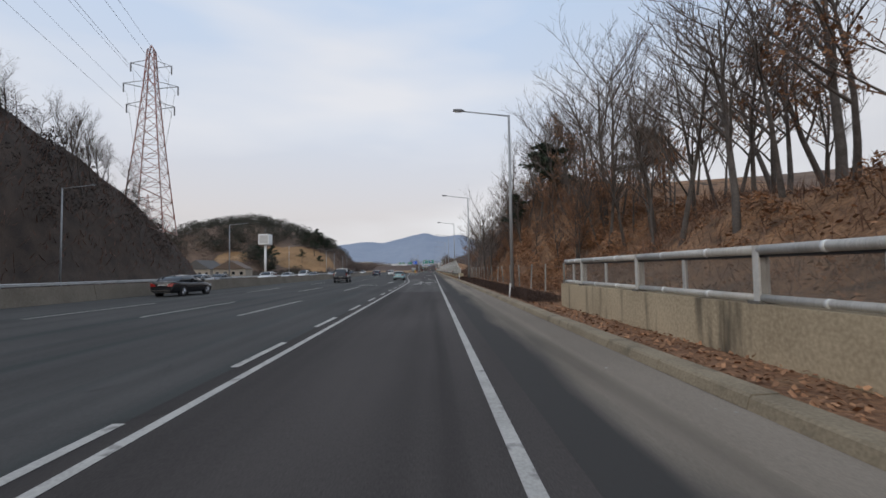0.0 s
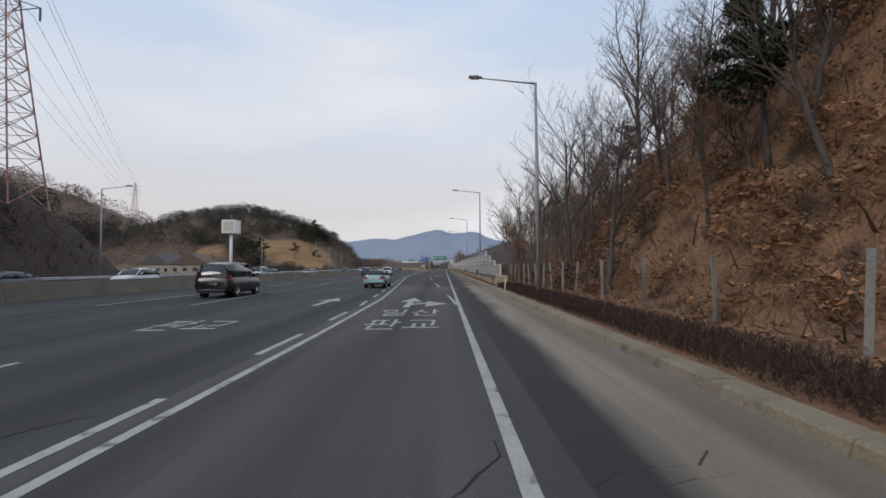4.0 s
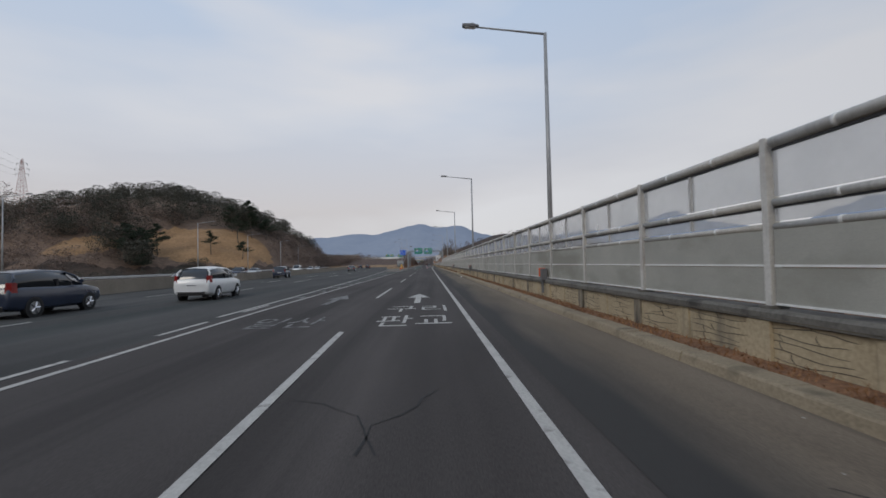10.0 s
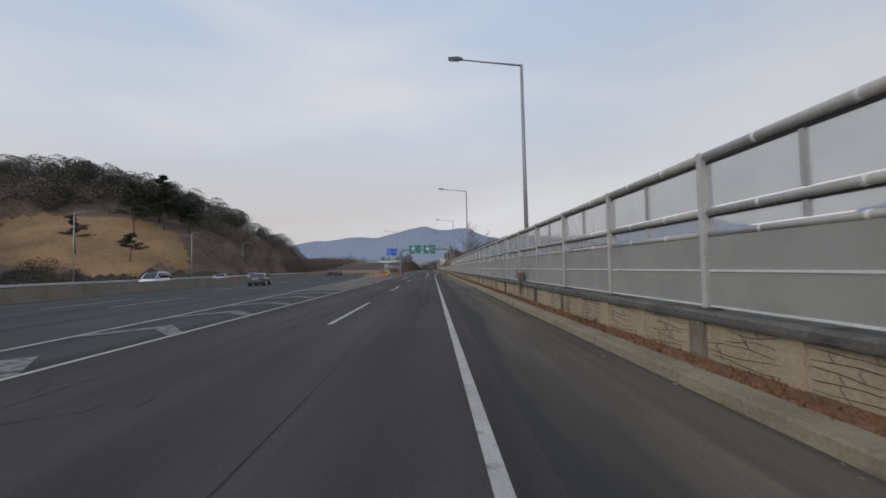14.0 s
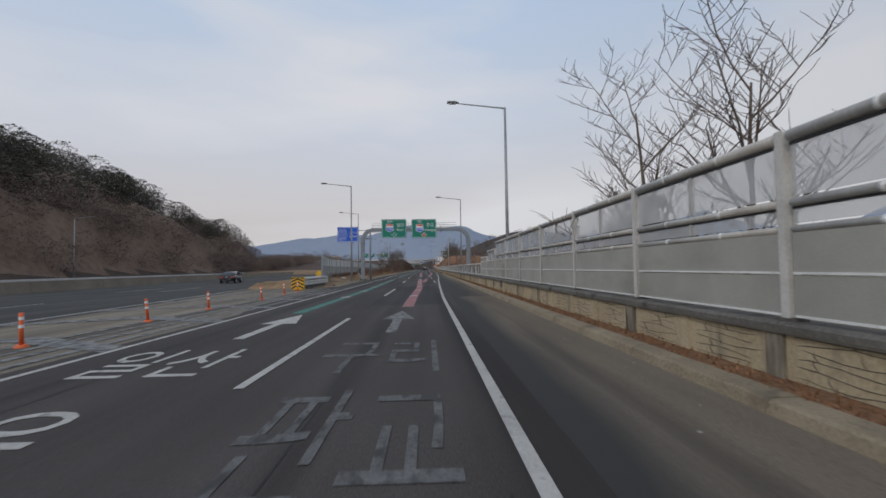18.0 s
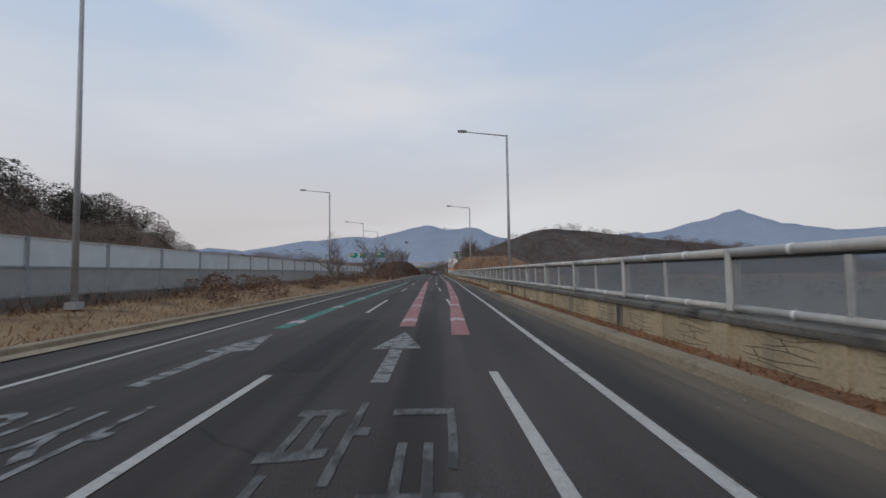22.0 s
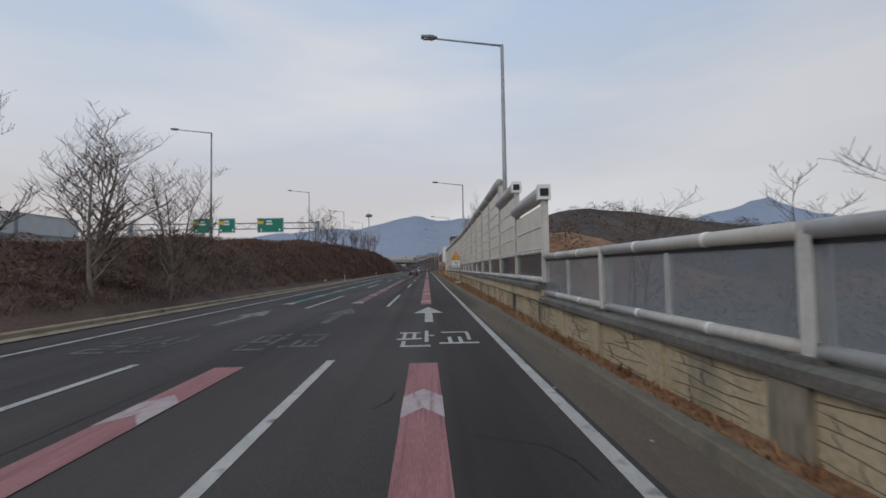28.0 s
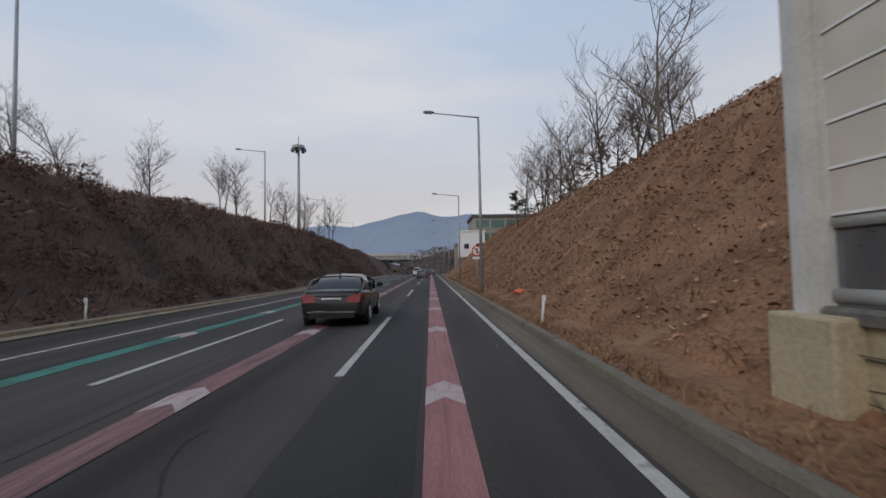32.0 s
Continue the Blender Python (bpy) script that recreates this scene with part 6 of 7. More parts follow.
for k in range(4):
    z = 0.08 + k * 0.26
    part("chevron", Mesh().prism([(-10.67, z), (-10.2, min(1.0, z + 0.24)), (-9.73, z), (-9.73, min(1.0, z + 0.12)), (-10.2, min(1.01, z + 0.36)), (-10.67, min(1.0, z + 0.12))], "y", 346.985, 346.996), BLACK, cc)


def bollard(x, y):
    t = thing("bollard", "orange flexible lane bollard with pale bands", "bollard", group="gore bollards", at=pose(x, y, 0, random.uniform(-6, 6), random.uniform(-6, 6), 0))
    part("stem", Mesh().tube([(0, 0, 0.05), (0, 0, 0.75)], 0.045, 10), ORANGE, t, smooth=True)
    part("foot", Mesh().tube([(0, 0, 0.0), (0, 0, 0.06)], [0.14, 0.1], 10), ORANGE, t)
    for z in (0.42, 0.6):
        part("band", Mesh().tube([(0, 0, z), (0, 0, z + 0.07)], 0.048, 10), WHITE, t)


for x, y in ((-8.6, 311.5), (-8.75, 317.0), (-8.95, 321.5), (-9.08, 326.2), (-9.2, 330.5), (-9.45, 341.3), (-9.44, 344.4), (-9.0, 336.0)):
    bollard(x, y)
ys_ = thing("object_marker", "yellow diamond object marker at the wall's end", "road sign")
part("plate", Mesh().prism([(-10.9, 0.75), (-10.5, 1.15), (-10.9, 1.55), (-11.3, 1.15)], "y", 357.0, 357.03), YELLOW, ys_)
part("post", Mesh().tube([(-10.9, 357.06, 0), (-10.9, 357.06, 1.3)], 0.03, 8), POLE, ys_)

# ---- left noise wall ----
LGL = glass("milky_panel", (0.56, 0.595, 0.615), 0.85, 0.3)
LGL_D = glass("dusty_panel", (0.30, 0.31, 0.31), 0.72, 0.4)
lw = thing("noise_wall", "long milky-paned noise wall on a stained concrete base", "noise barrier")
yy = 356.2
while yy < 522:
    d = 4.0
    xa, xb = barrier_l(yy), barrier_l(yy + d)
    zb = 0.2 + 1.6 * smooth(470, 522, yy)
    ang = -math.degrees(math.atan((xb - xa) / d))
    ln = math.hypot(d, xb - xa)
    at = pose(xa, yy, zb, 0, 0, ang)
    part("base_wall", Mesh().box(-0.2, 0.2, 0.01, ln - 0.01, -1.2, 0.75), COPING, lw, at=at)
    part("post", Mesh().box(-0.06, 0.08, -0.07, 0.07, 0.75, 2.85), GANTRY, lw, at=at)
    ob = part("pane", Mesh().box(0.0, 0.02, 0.08, ln - 0.08, 0.8, 1.75), LGL_D, lw, at=at)
    ob.visible_shadow = False
    ob = part("pane", Mesh().box(0.0, 0.02, 0.08, ln - 0.08, 1.82, 2.78), LGL, lw, at=at)
    ob.visible_shadow = False
    part("rail", Mesh().box(-0.03, 0.05, 0.07, ln - 0.07, 1.75, 1.82), GANTRY, lw, at=at)
    part("rail", Mesh().box(-0.03, 0.05, 0.07, ln - 0.07, 2.78, 2.83), STEEL, lw, at=at)
    yy += d

# ---- utility boxes and grates on the parapet ----
for y in (166.0, 199.6, 232.0, 265.8):
    t = thing("lamp_control_box", "grey control box with an orange lid on the parapet", "utility box", group="control boxes", at=pose(4.37, y, 0))
    rounded(part("box", Mesh().box(-0.12, 0.12, -0.28, -0.02, 0.82, 1.3), PLASTIC, t), 0.02)
    rounded(part("lid", Mesh().box(-0.13, 0.13, 0.0, 0.2, 0.95, 1.32), ORANGE, t), 0.03)
    part("conduit", Mesh().tube([(-0.06, -0.15, 0.3), (-0.06, -0.15, 0.85)], 0.05, 8), PLASTIC, t)
for y, x in ((302.0, 4.37), (338.5, 4.37), (411.0, 4.37), (372.5, 4.37), (548.0, 4.95)):
    t = thing("hatch", "small rusty steel hatch in the parapet", "hatch", at=pose(x + 0.05, y, 0))
    part("frame", Mesh().box(-0.03, 0.03, -0.22, 0.22, 0.34, 0.74), PLASTIC, t)
    part("door", Mesh().box(-0.045, -0.032, -0.19, 0.19, 0.37, 0.71), COPING, t)
for x, y in ((3.62, 243.5), (3.62, 413.8), (3.85, 539.4)):
    t = thing("drain_block", "weathered concrete drain block on the kerb", "drain", at=pose(x, y, 0))
    rounded(part("block", Mesh().box(-0.05, 0.45, -0.5, 0.5, 0.0, 0.36), CONCRETE, t), 0.03)
    # no hole in the block: the drain mouth's darkness is a flat black plate
    part("opening_shade", Mesh().box(-0.056, -0.05, -0.3, 0.3, 0.05, 0.18), BLACK, t)

# ---- pylons and wires ----
def pylon(x, y, z, h):
    t = thing("power_pylon", "red and white lattice power pylon", "pylon", at=pose(x, y, z, 0, 0, 12))
    body, arms, k = Mesh(), Mesh(), h / 50
    def half(q):
        return (4.3 * (1 - q) ** 1.25 + 0.7) * k
    for sx, sy in ((1, 1), (1, -1), (-1, 1), (-1, -1)):
        body.tube([(sx * half(q), sy * half(q), q * h) for q in (0, 0.2, 0.4, 0.6, 0.8, 0.97)] + [(0, 0, h)], 0.16 * k, 4)
    n = 13
    for i in range(n):
        a, b = (i / n) ** 0.9 * 0.97, ((i + 1) / n) ** 0.9 * 0.97
        for s in (1, -1):
            for p, q in (((-1, s), (1, s)), ((s, -1), (s, 1))):
                body.tube([(p[0] * half(a), p[1] * half(a), a * h), (q[0] * half(b), q[1] * half(b), b * h)], 0.08 * k, 3)
                body.tube([(q[0] * half(a), q[1] * half(a), a * h), (p[0] * half(b), p[1] * half(b), b * h)], 0.08 * k, 3)
                body.tube([(p[0] * half(b), p[1] * half(b), b * h), (q[0] * half(b), q[1] * half(b), b * h)], 0.07 * k, 3)
    part("lattice", body, mat("pylon_paint", (0.34, 0.12, 0.09), (0.46, 0.36, 0.33), 0.6, 0.0, scale=0.25, fine=1, bump=0.0), t)
    for q, w in ((0.66, 5.6), (0.77, 6.4), (0.88, 4.8)):
        for s in (1, -1):
            arms.tube([(s * half(q), 0, q * h), (s * w * k, 0, q * h + 0.9 * k)], 0.11 * k, 4)
            arms.tube([(s * half(q), 0, q * h + 2.0 * k), (s * w * k, 0, q * h + 0.9 * k)], 0.10 * k, 4)
            part("insulator", Mesh().tube([(s * w * k, 0, q * h + 0.9 * k), (s * w * k, 0, q * h - 1.4 * k)], 0.17 * k, 6), PLASTIC, t)
    part("crossarm", arms, POLE, t)
    return t


PYLON2 = (-236, 450, 40, 28)
pylon(-60, 168, 10, 41)
pylon(*PYLON2)
wires = thing("power_lines", "sagging high-voltage lines between pylons", "cable")
for q, w in ((0.66, 5.6), (0.77, 6.4), (0.88, 4.8)):
    for s in (1, -1):
        a = Vector((-60 + s * w * 0.8, 168, 10 + q * 41 - 1))
        for b in (Vector((PYLON2[0] + s * 4, PYLON2[1], PYLON2[2] + q * PYLON2[3])), Vector((10 + s * 5, -120, 58 + (q - 0.66) * 40))):
            pts = []
            for i in range(17):
                f = i / 16
                p = a.lerp(b, f)
                pts.append((p.x, p.y, p.z - 14 * f * (1 - f)))
            part("wire", Mesh().tube(pts, 0.03, 3), PLASTIC, wires)

# tower sign and buildings left of the motorway
bb = thing("tower_sign", "tall white box sign on a single pole", "sign")
part("pole", Mesh().tube([(-60, 235, 0), (-60, 235, 11.5)], 0.4, 12), WHITE, bb, smooth=True)
rounded(part("sign_box", Mesh().box(-61.9, -58.1, 233.2, 236.8, 11.5, 15.2), WHITE, bb), 0.1)
part("picture", Mesh().box(-61.5, -58.5, 233.17, 233.19, 11.9, 14.8), STEEL, bb, "faded grey and white advertisement")
part("antenna", Mesh().tube([(-60, 235, 15.2), (-60, 235, 17)], 0.05, 6), POLE, bb)


def house(x, y, w, d, h, wall, roofc, label, gable=True, turn=0):
    t = thing("house", label, "house", at=pose(x, y, terrain(x, y) if y < 900 else 0, 0, 0, turn))
    part("wall", Mesh().box(-w / 2, w / 2, -d / 2, d / 2, -1, h), wall, t)
    if gable:
        part("roof", Mesh().prism([(-w / 2 - 0.4, h), (w / 2 + 0.4, h), (0, h + w * 0.28)], "y", -d / 2 - 0.4, d / 2 + 0.4), roofc, t)
    else:
        part("roof", Mesh().box(-w / 2 - 0.2, w / 2 + 0.2, -d / 2 - 0.2, d / 2 + 0.2, h, h + 0.3), roofc, t)
    for i in range(max(2, int(w // 3))):
        wx = -w / 2 + (i + 0.5) * w / max(2, int(w // 3))
        for fl in range(max(1, int(h // 3))):
            wn = part("window", Mesh().box(wx - 0.6, wx + 0.6, -d / 2 - 0.04, -d / 2 + 0.02, fl * 3 + 1, fl * 3 + 2.2), CARGLASS, t)
            part("sill", Mesh().box(wx - 0.7, wx + 0.7, -d / 2 - 0.12, -d / 2, fl * 3 + 0.92, fl * 3 + 1.0), WHITE, wn)
    return t


HOUSE_W, ROOF_D, ROOF_B = mat("plaster", (0.27, 0.235, 0.195), (0.36, 0.32, 0.27), 0.8), mat("dark_roof", (0.07, 0.065, 0.062), None, 0.7), mat("brown_roof", (0.10, 0.07, 0.052), None, 0.7)
for a in ((-78, 250, 12, 8, 3.2, ROOF_B, "low tiled farmhouse at the hill's foot"), (-95, 262, 14, 9, 3.4, ROOF_D, "low dark-roofed house at the hill's foot"), (-112, 250, 10, 8, 3.4, ROOF_B, "brown farmhouse below the hill")):
    house(a[0], a[1], a[2], a[3], a[4], HOUSE_W, a[5], a[6], turn=random.uniform(-25, 25))
random.seed(77)
for i in range(26):
    x = random.uniform(-330, -60)
    house(x, random.uniform(800, 1000), random.uniform(14, 34), 14, random.uniform(6, 15), WHITE if i % 3 else HOUSE_W, ROOF_D if i % 2 else STRIP, "pale distant building on the plain", gable=False)
bld = house(11.5, 700, 6, 10, 5.2, WHITE, STRIP, "white roadside block with a flat roof", gable=False)
for x, y, h, w in ((13, 728, 7, 8), (20, 745, 11, 10)):
    house(x, y, w, 9, h, HOUSE_W, ROOF_D, "roadside shop building beyond the fence", gable=False)

GLAZED = mat("green_glazing", (0.06, 0.12, 0.105), (0.10, 0.17, 0.15), 0.25, 0.0, scale=0.4, fine=2, bump=0.0, spec=0.6)
tower = thing("office_building", "pale roadside building with bands of green glazing", "building", at=pose(24, 716, -3))
part("wall", Mesh().box(-11, 11, -8, 8, -2, 18.5), HOUSE_W, tower)
part("roof", Mesh().box(-11.4, 11.4, -8.4, 8.4, 18.5, 19.3), ROOF_D, tower)
for fl in range(5):
    for i in range(5):
        wn = part("window", Mesh().box(-10.2 + i * 4.2, -6.6 + i * 4.2, -8.06, -7.9, fl * 3.6 + 1.2, fl * 3.6 + 3.4), GLAZED, tower)
        part("sill", Mesh().box(-10.3 + i * 4.2, -6.5 + i * 4.2, -8.2, -8.0, fl * 3.6 + 1.05, fl * 3.6 + 1.18), STEEL, wn)
canopy = part("canopy", Mesh().box(-14.5, -11.05, -7, 7, 9.5, 10.2), GLAZED, tower, "green-edged canopy")
for y in (-6, 6):
    part("column", Mesh().tube([(-14, y, -2), (-14, y, 9.5)], 0.25, 10), STEEL, canopy)

# overpass in the distance
ov = thing("overpass", "pale concrete overpass on columns across the road", "bridge")
part("deck", Mesh().box(-120, -6, 742, 752, 5.0, 6.4), CONCRETE_G, ov)
part("girder", Mesh().box(-120, -6, 743.5, 744.3, 3.9, 5.0), mat("green_girder", (0.10, 0.20, 0.15), None, 0.6), ov)
part("parapet", Mesh().box(-120, -6, 741.8, 742.1, 6.4, 7.4), STEEL, ov)
for x in (-110, -80, -52, -30, -9):
    part("column", Mesh().tube([(x, 747, -0.5), (x, 747, 5)], 0.9, 12), CONCRETE_G, ov, smooth=True)
ov2 = thing("overpass", "long distant white overpass below the mountain", "bridge")
part("deck", Mesh().box(-260, 60, 960, 972, 12.0, 14.0), STEEL, ov2)
for x in range(-250, 60, 34):
    part("column", Mesh().tube([(x, 966, -0.5), (x, 966, 12)], 1.2, 10), CONCRETE_G, ov2)
lb = thing("noise_wall", "green noise wall along the top of the embankment", "noise barrier")
for i in range(12):
    part("panel", Mesh().box(-24.0, -23.8, 672 + i * 4.05, 676 + i * 4.05, 3.0, 7.4), GLASS_D, lb)
    part("post", Mesh().box(-24.05, -23.75, 671.95 + i * 4.05, 672.05 + i * 4.05, 3.0, 7.6), GANTRY, lb)
mast = thing("light_mast", "tall mast with a ring of floodlights", "light mast")
part("pole", Mesh().tube([(-18.3, 651.9, 3.5), (-18.3, 651.9, 20.6)], [0.3, 0.14], 10), POLE, mast, smooth=True)
part("ring", Mesh().tube([(-18.3, 651.9, 19.9), (-18.3, 651.9, 20.3)], 0.9, 12), POLE, mast)
for i in range(6):
    a = i * math.pi / 3
    part("floodlight", Mesh().box(-18.3 + 0.9 * math.cos(a) - 0.2, -18.3 + 0.9 * math.cos(a) + 0.2, 651.9 + 0.9 * math.sin(a) - 0.2, 651.9 + 0.9 * math.sin(a) + 0.2, 19.4, 19.9), PLASTIC, mast)
part("antenna", Mesh().tube([(-18.3, 651.9, 20.3), (-18.3, 651.9, 21.8)], 0.05, 6), POLE, mast)

# ---- cars ----
SHAPES = {
    # length, width, height, then (y, top of body, half width) and (y, roof) from the tail to the nose
    "sedan": (4.95, 1.88, 1.47, [(-2.46, 0.72, 0.74), (-2.40, 0.96, 0.84), (-2.1, 1.04, 0.91), (-1.5, 1.03, 0.94), (-0.3, 0.97, 0.94), (0.9, 0.97, 0.94), (1.6, 0.90, 0.92), (2.2, 0.78, 0.86), (2.46, 0.60, 0.72)], [(-1.95, 1.04), (-1.05, 1.41), (-0.3, 1.47), (0.35, 1.43), (1.25, 0.98)]),
    "hatch": (3.85, 1.73, 1.42, [(-1.92, 0.70, 0.72), (-1.88, 0.98, 0.80), (-1.5, 1.02, 0.85), (-0.3, 0.98, 0.865), (0.7, 0.98, 0.865), (1.2, 0.93, 0.84), (1.75, 0.80, 0.78), (1.92, 0.60, 0.66)], [(-1.85, 1.0), (-1.65, 1.36), (-0.5, 1.42), (0.25, 1.38), (0.85, 1.0)]),
    "suv": (4.6, 1.86, 1.68, [(-2.3, 0.75, 0.76), (-2.25, 1.05, 0.86), (-1.8, 1.10, 0.92), (-0.3, 1.08, 0.93), (0.9, 1.08, 0.93), (1.5, 1.03, 0.91), (2.1, 0.92, 0.86), (2.3, 0.68, 0.74)], [(-2.2, 1.08), (-1.9, 1.58), (-0.6, 1.68), (0.35, 1.63), (1.15, 1.1)]),
    "van": (5.1, 1.92, 1.95, [(-2.55, 0.8, 0.80), (-2.5, 1.12, 0.92), (-1.8, 1.14, 0.95), (0.3, 1.14, 0.96), (1.2, 1.12, 0.95), (1.9, 1.02, 0.91), (2.4, 0.9, 0.86), (2.55, 0.66, 0.74)], [(-2.5, 1.14), (-2.35, 1.82), (-1.2, 1.95), (0.7, 1.92), (1.75, 1.08)]),
}


def car(shape, body, label, roof=None):
    ln, wd, ht, low, up = SHAPES[shape]
    t = thing("car", label, "car", group="cars on the motorway")
    rings = []
    for y, z, w in low:
        zb = 0.24 if abs(y) < ln / 2 - 0.25 else 0.34
        half = [(0.0, zb), (w * 0.86, zb), (w * 0.97, zb + 0.1), (w, (zb + z) * 0.5), (w * 0.985, z - 0.12), (w * 0.93, z - 0.03), (w * 0.75, z + 0.012), (0.0, z + 0.03)]
        rings.append([(x, y, q) for x, q in half] + [(-x, y, q) for x, q in reversed(half[1:-1])])
    b = part("body", Mesh().loft(rings, close=True), body, t, smooth=True)
    rounded(b, 0.015, 1)
    rings = []
    wy = lambda y: float(np.interp(y, [p[0] for p in low], [p[2] for p in low]))
    zy = lambda y: float(np.interp(y, [p[0] for p in low], [p[1] for p in low]))
    for y, z in up:
        w0, zb = wy(y) * 0.93, zy(y) - 0.05
        k = 0.76 if z > zb + 0.2 else 0.86
        half = [(w0, zb), (w0 * (0.5 + 0.5 * k), zb + (z - zb) * 0.6), (w0 * k, z - 0.06 * (z > zb + 0.2)), (w0 * k * 0.8, z), (0.0, z + 0.02)]
        rings.append([(x, y, q) for x, q in half] + [(-x, y, q) for x, q in reversed(half[:-1])])
    part("window_band", Mesh().loft(rings, close=True), CARGLASS, t, "dark tinted glass", smooth=True)
    # roof skin and pillars
    roof_pts = up[1:-1]
    rr = []
    for y, z in roof_pts:
        k = wy(y) * 0.93 * 0.76
        rr.append([(k * 1.01, y, z - 0.075), (k * 1.0, y, z - 0.04), (k * 0.8, y, z + 0.012), (0, y, z + 0.032), (-k * 0.8, y, z + 0.012), (-k * 1.0, y, z - 0.04), (-k * 1.01, y, z - 0.075)])
    part("roof", Mesh().loft(rr, caps=False), roof or body, t, smooth=True)
    for s in (1, -1):
        for (y0, z0), (y1, z1) in ((up[0], up[1]), (up[-1], up[-2])):
            a, c = wy(y0) * 0.93, wy(y1) * 0.93 * 0.76
            part("pillar", Mesh().tube([(s * a * 0.92, y0, zy(y0) - 0.02), (s * (a * 0.86 + c * 0.12), y0 * 0.45 + y1 * 0.55, z0 * 0.4 + z1 * 0.6), (s * c * 1.0, y1, z1 - 0.05)], 0.045, 6), roof or body, t)
        part("pillar", Mesh().box(min(s * wy(0) * 0.84, s * wy(0) * 0.93) - 0.02, max(s * wy(0) * 0.84, s * wy(0) * 0.93) + 0.0, -0.28, -0.18, zy(0) - 0.05, zy(0) + 0.25), BLACK, t)
        mir = part("mirror", Mesh().loft([[(s * 0.93, up[-1][0] - 0.42, zy(0.9) + 0.05), (s * 1.14, up[-1][0] - 0.45, zy(0.9) + 0.06), (s * 1.14, up[-1][0] - 0.45, zy(0.9) + 0.2), (s * 0.95, up[-1][0] - 0.42, zy(0.9) + 0.18)], [(s * 0.93, up[-1][0] - 0.3, zy(0.9) + 0.07), (s * 1.08, up[-1][0] - 0.3, zy(0.9) + 0.08), (s * 1.08, up[-1][0] - 0.3, zy(0.9) + 0.17), (s * 0.95, up[-1][0] - 0.3, zy(0.9) + 0.16)]], close=True), roof or body, t)
        for y in (-ln * 0.29, ln * 0.305):
            r = 0.335 if shape != "hatch" else 0.31
            part("wheel_arch", Mesh().tube([(s * (wy(y) - 0.2), y, r), (s * (wy(y) + 0.004), y, r)], r + 0.06, 20), BLACK, t)
            wh = part("wheel", Mesh().tube([(s * (wy(y) - 0.22), y, r), (s * (wy(y) + 0.01), y, r)], r, 24), RUBBER, t, smooth=False)
            part("rim", Mesh().tube([(s * (wy(y) + 0.005), y, r), (s * (wy(y) + 0.018), y, r)], r * 0.68, 18), RIM if roof is None else BLACK, wh)
            for k in range(5):
                a = 2 * math.pi * k / 5
                part("spoke", Mesh().tube([(s * (wy(y) + 0.02), y, r), (s * (wy(y) + 0.024), y + math.cos(a) * r * 0.62, r + math.sin(a) * r * 0.62)], 0.03, 4), CHROME, wh)
        ty = low[1][0]
        if shape == "van" or shape == "suv":
            part("tail_lamp", Mesh().loft([[(s * low[1][2] * 0.80, ty - 0.03, 0.9), (s * low[1][2] * 1.0, ty + 0.04, 0.9), (s * low[1][2] * 0.98, ty + 0.06, 1.25), (s * low[1][2] * 0.82, ty - 0.02, 1.25)], [(s * low[1][2] * 0.80, ty + 0.2, 0.9), (s * low[1][2] * 1.03, ty + 0.25, 0.9), (s * low[1][2] * 1.0, ty + 0.25, 1.25), (s * low[1][2] * 0.82, ty + 0.2, 1.25)]], close=True), TAIL, t)
        else:
            a = low[1][2]
            x_in = 0.5 if shape == "sedan" else 0.6
            part("tail_lamp", Mesh().loft([[(s * a * x_in, ty - 0.095, 0.72), (s * a * 0.93, ty - 0.085, 0.70), (s * a * 0.98, ty - 0.03, 0.94), (s * a * (x_in + 0.06), ty - 0.045, 0.92)], [(s * a * x_in, ty + 0.1, 0.70), (s * a * 1.075, ty + 0.32, 0.72), (s * a * 1.075, ty + 0.32, 0.93), (s * a * (x_in + 0.06), ty + 0.1, 0.94)]], close=True), TAIL, t, "red wrap-round tail lamp")
        hy = low[-2][0]
        part("head_lamp", Mesh().loft([[(s * low[-2][2] * 0.55, hy + 0.16, 0.60), (s * low[-2][2] * 0.95, hy + 0.08, 0.62), (s * low[-2][2] * 0.96, hy + 0.06, 0.74), (s * low[-2][2] * 0.6, hy + 0.14, 0.72)], [(s * low[-2][2] * 0.6, hy - 0.05, 0.62), (s * low[-2][2] * 1.03, hy - 0.3, 0.66), (s * low[-2][2] * 1.02, hy - 0.3, 0.78), (s * low[-2][2] * 0.6, hy - 0.05, 0.74)]], close=True), HEAD, t)
    ty = low[0][0]
    part("bumper_trim", Mesh().box(-low[0][2] * 0.9, low[0][2] * 0.9, ty - 0.045, ty + 0.06, 0.42, 0.46), CHROME, t, "thin chrome strip")
    part("bumper_grille", Mesh().box(-low[0][2] * 0.8, low[0][2] * 0.8, ty - 0.03, ty + 0.05, 0.35, 0.41), BLACK, t)
    part("diffuser", Mesh().box(-low[0][2] * 0.85, low[0][2] * 0.85, ty - 0.012, ty + 0.1, 0.27, 0.38), BLACK, t)
    pl = part("number_plate", Mesh().box(-0.27, 0.27, low[1][0] - 0.05, low[1][0] - 0.03, 0.70, 0.83), WHITE, t)
    for i in range(6):
        part("plate_bar", Mesh().box(-0.21 + i * 0.075, -0.165 + i * 0.075, low[1][0] - 0.054, low[1][0] - 0.05, 0.73, 0.80), BLACK, pl)
    part("plate_recess", Mesh().box(-0.42, 0.42, low[1][0] - 0.03, low[1][0] + 0.02, 0.66, 0.87), body, t)
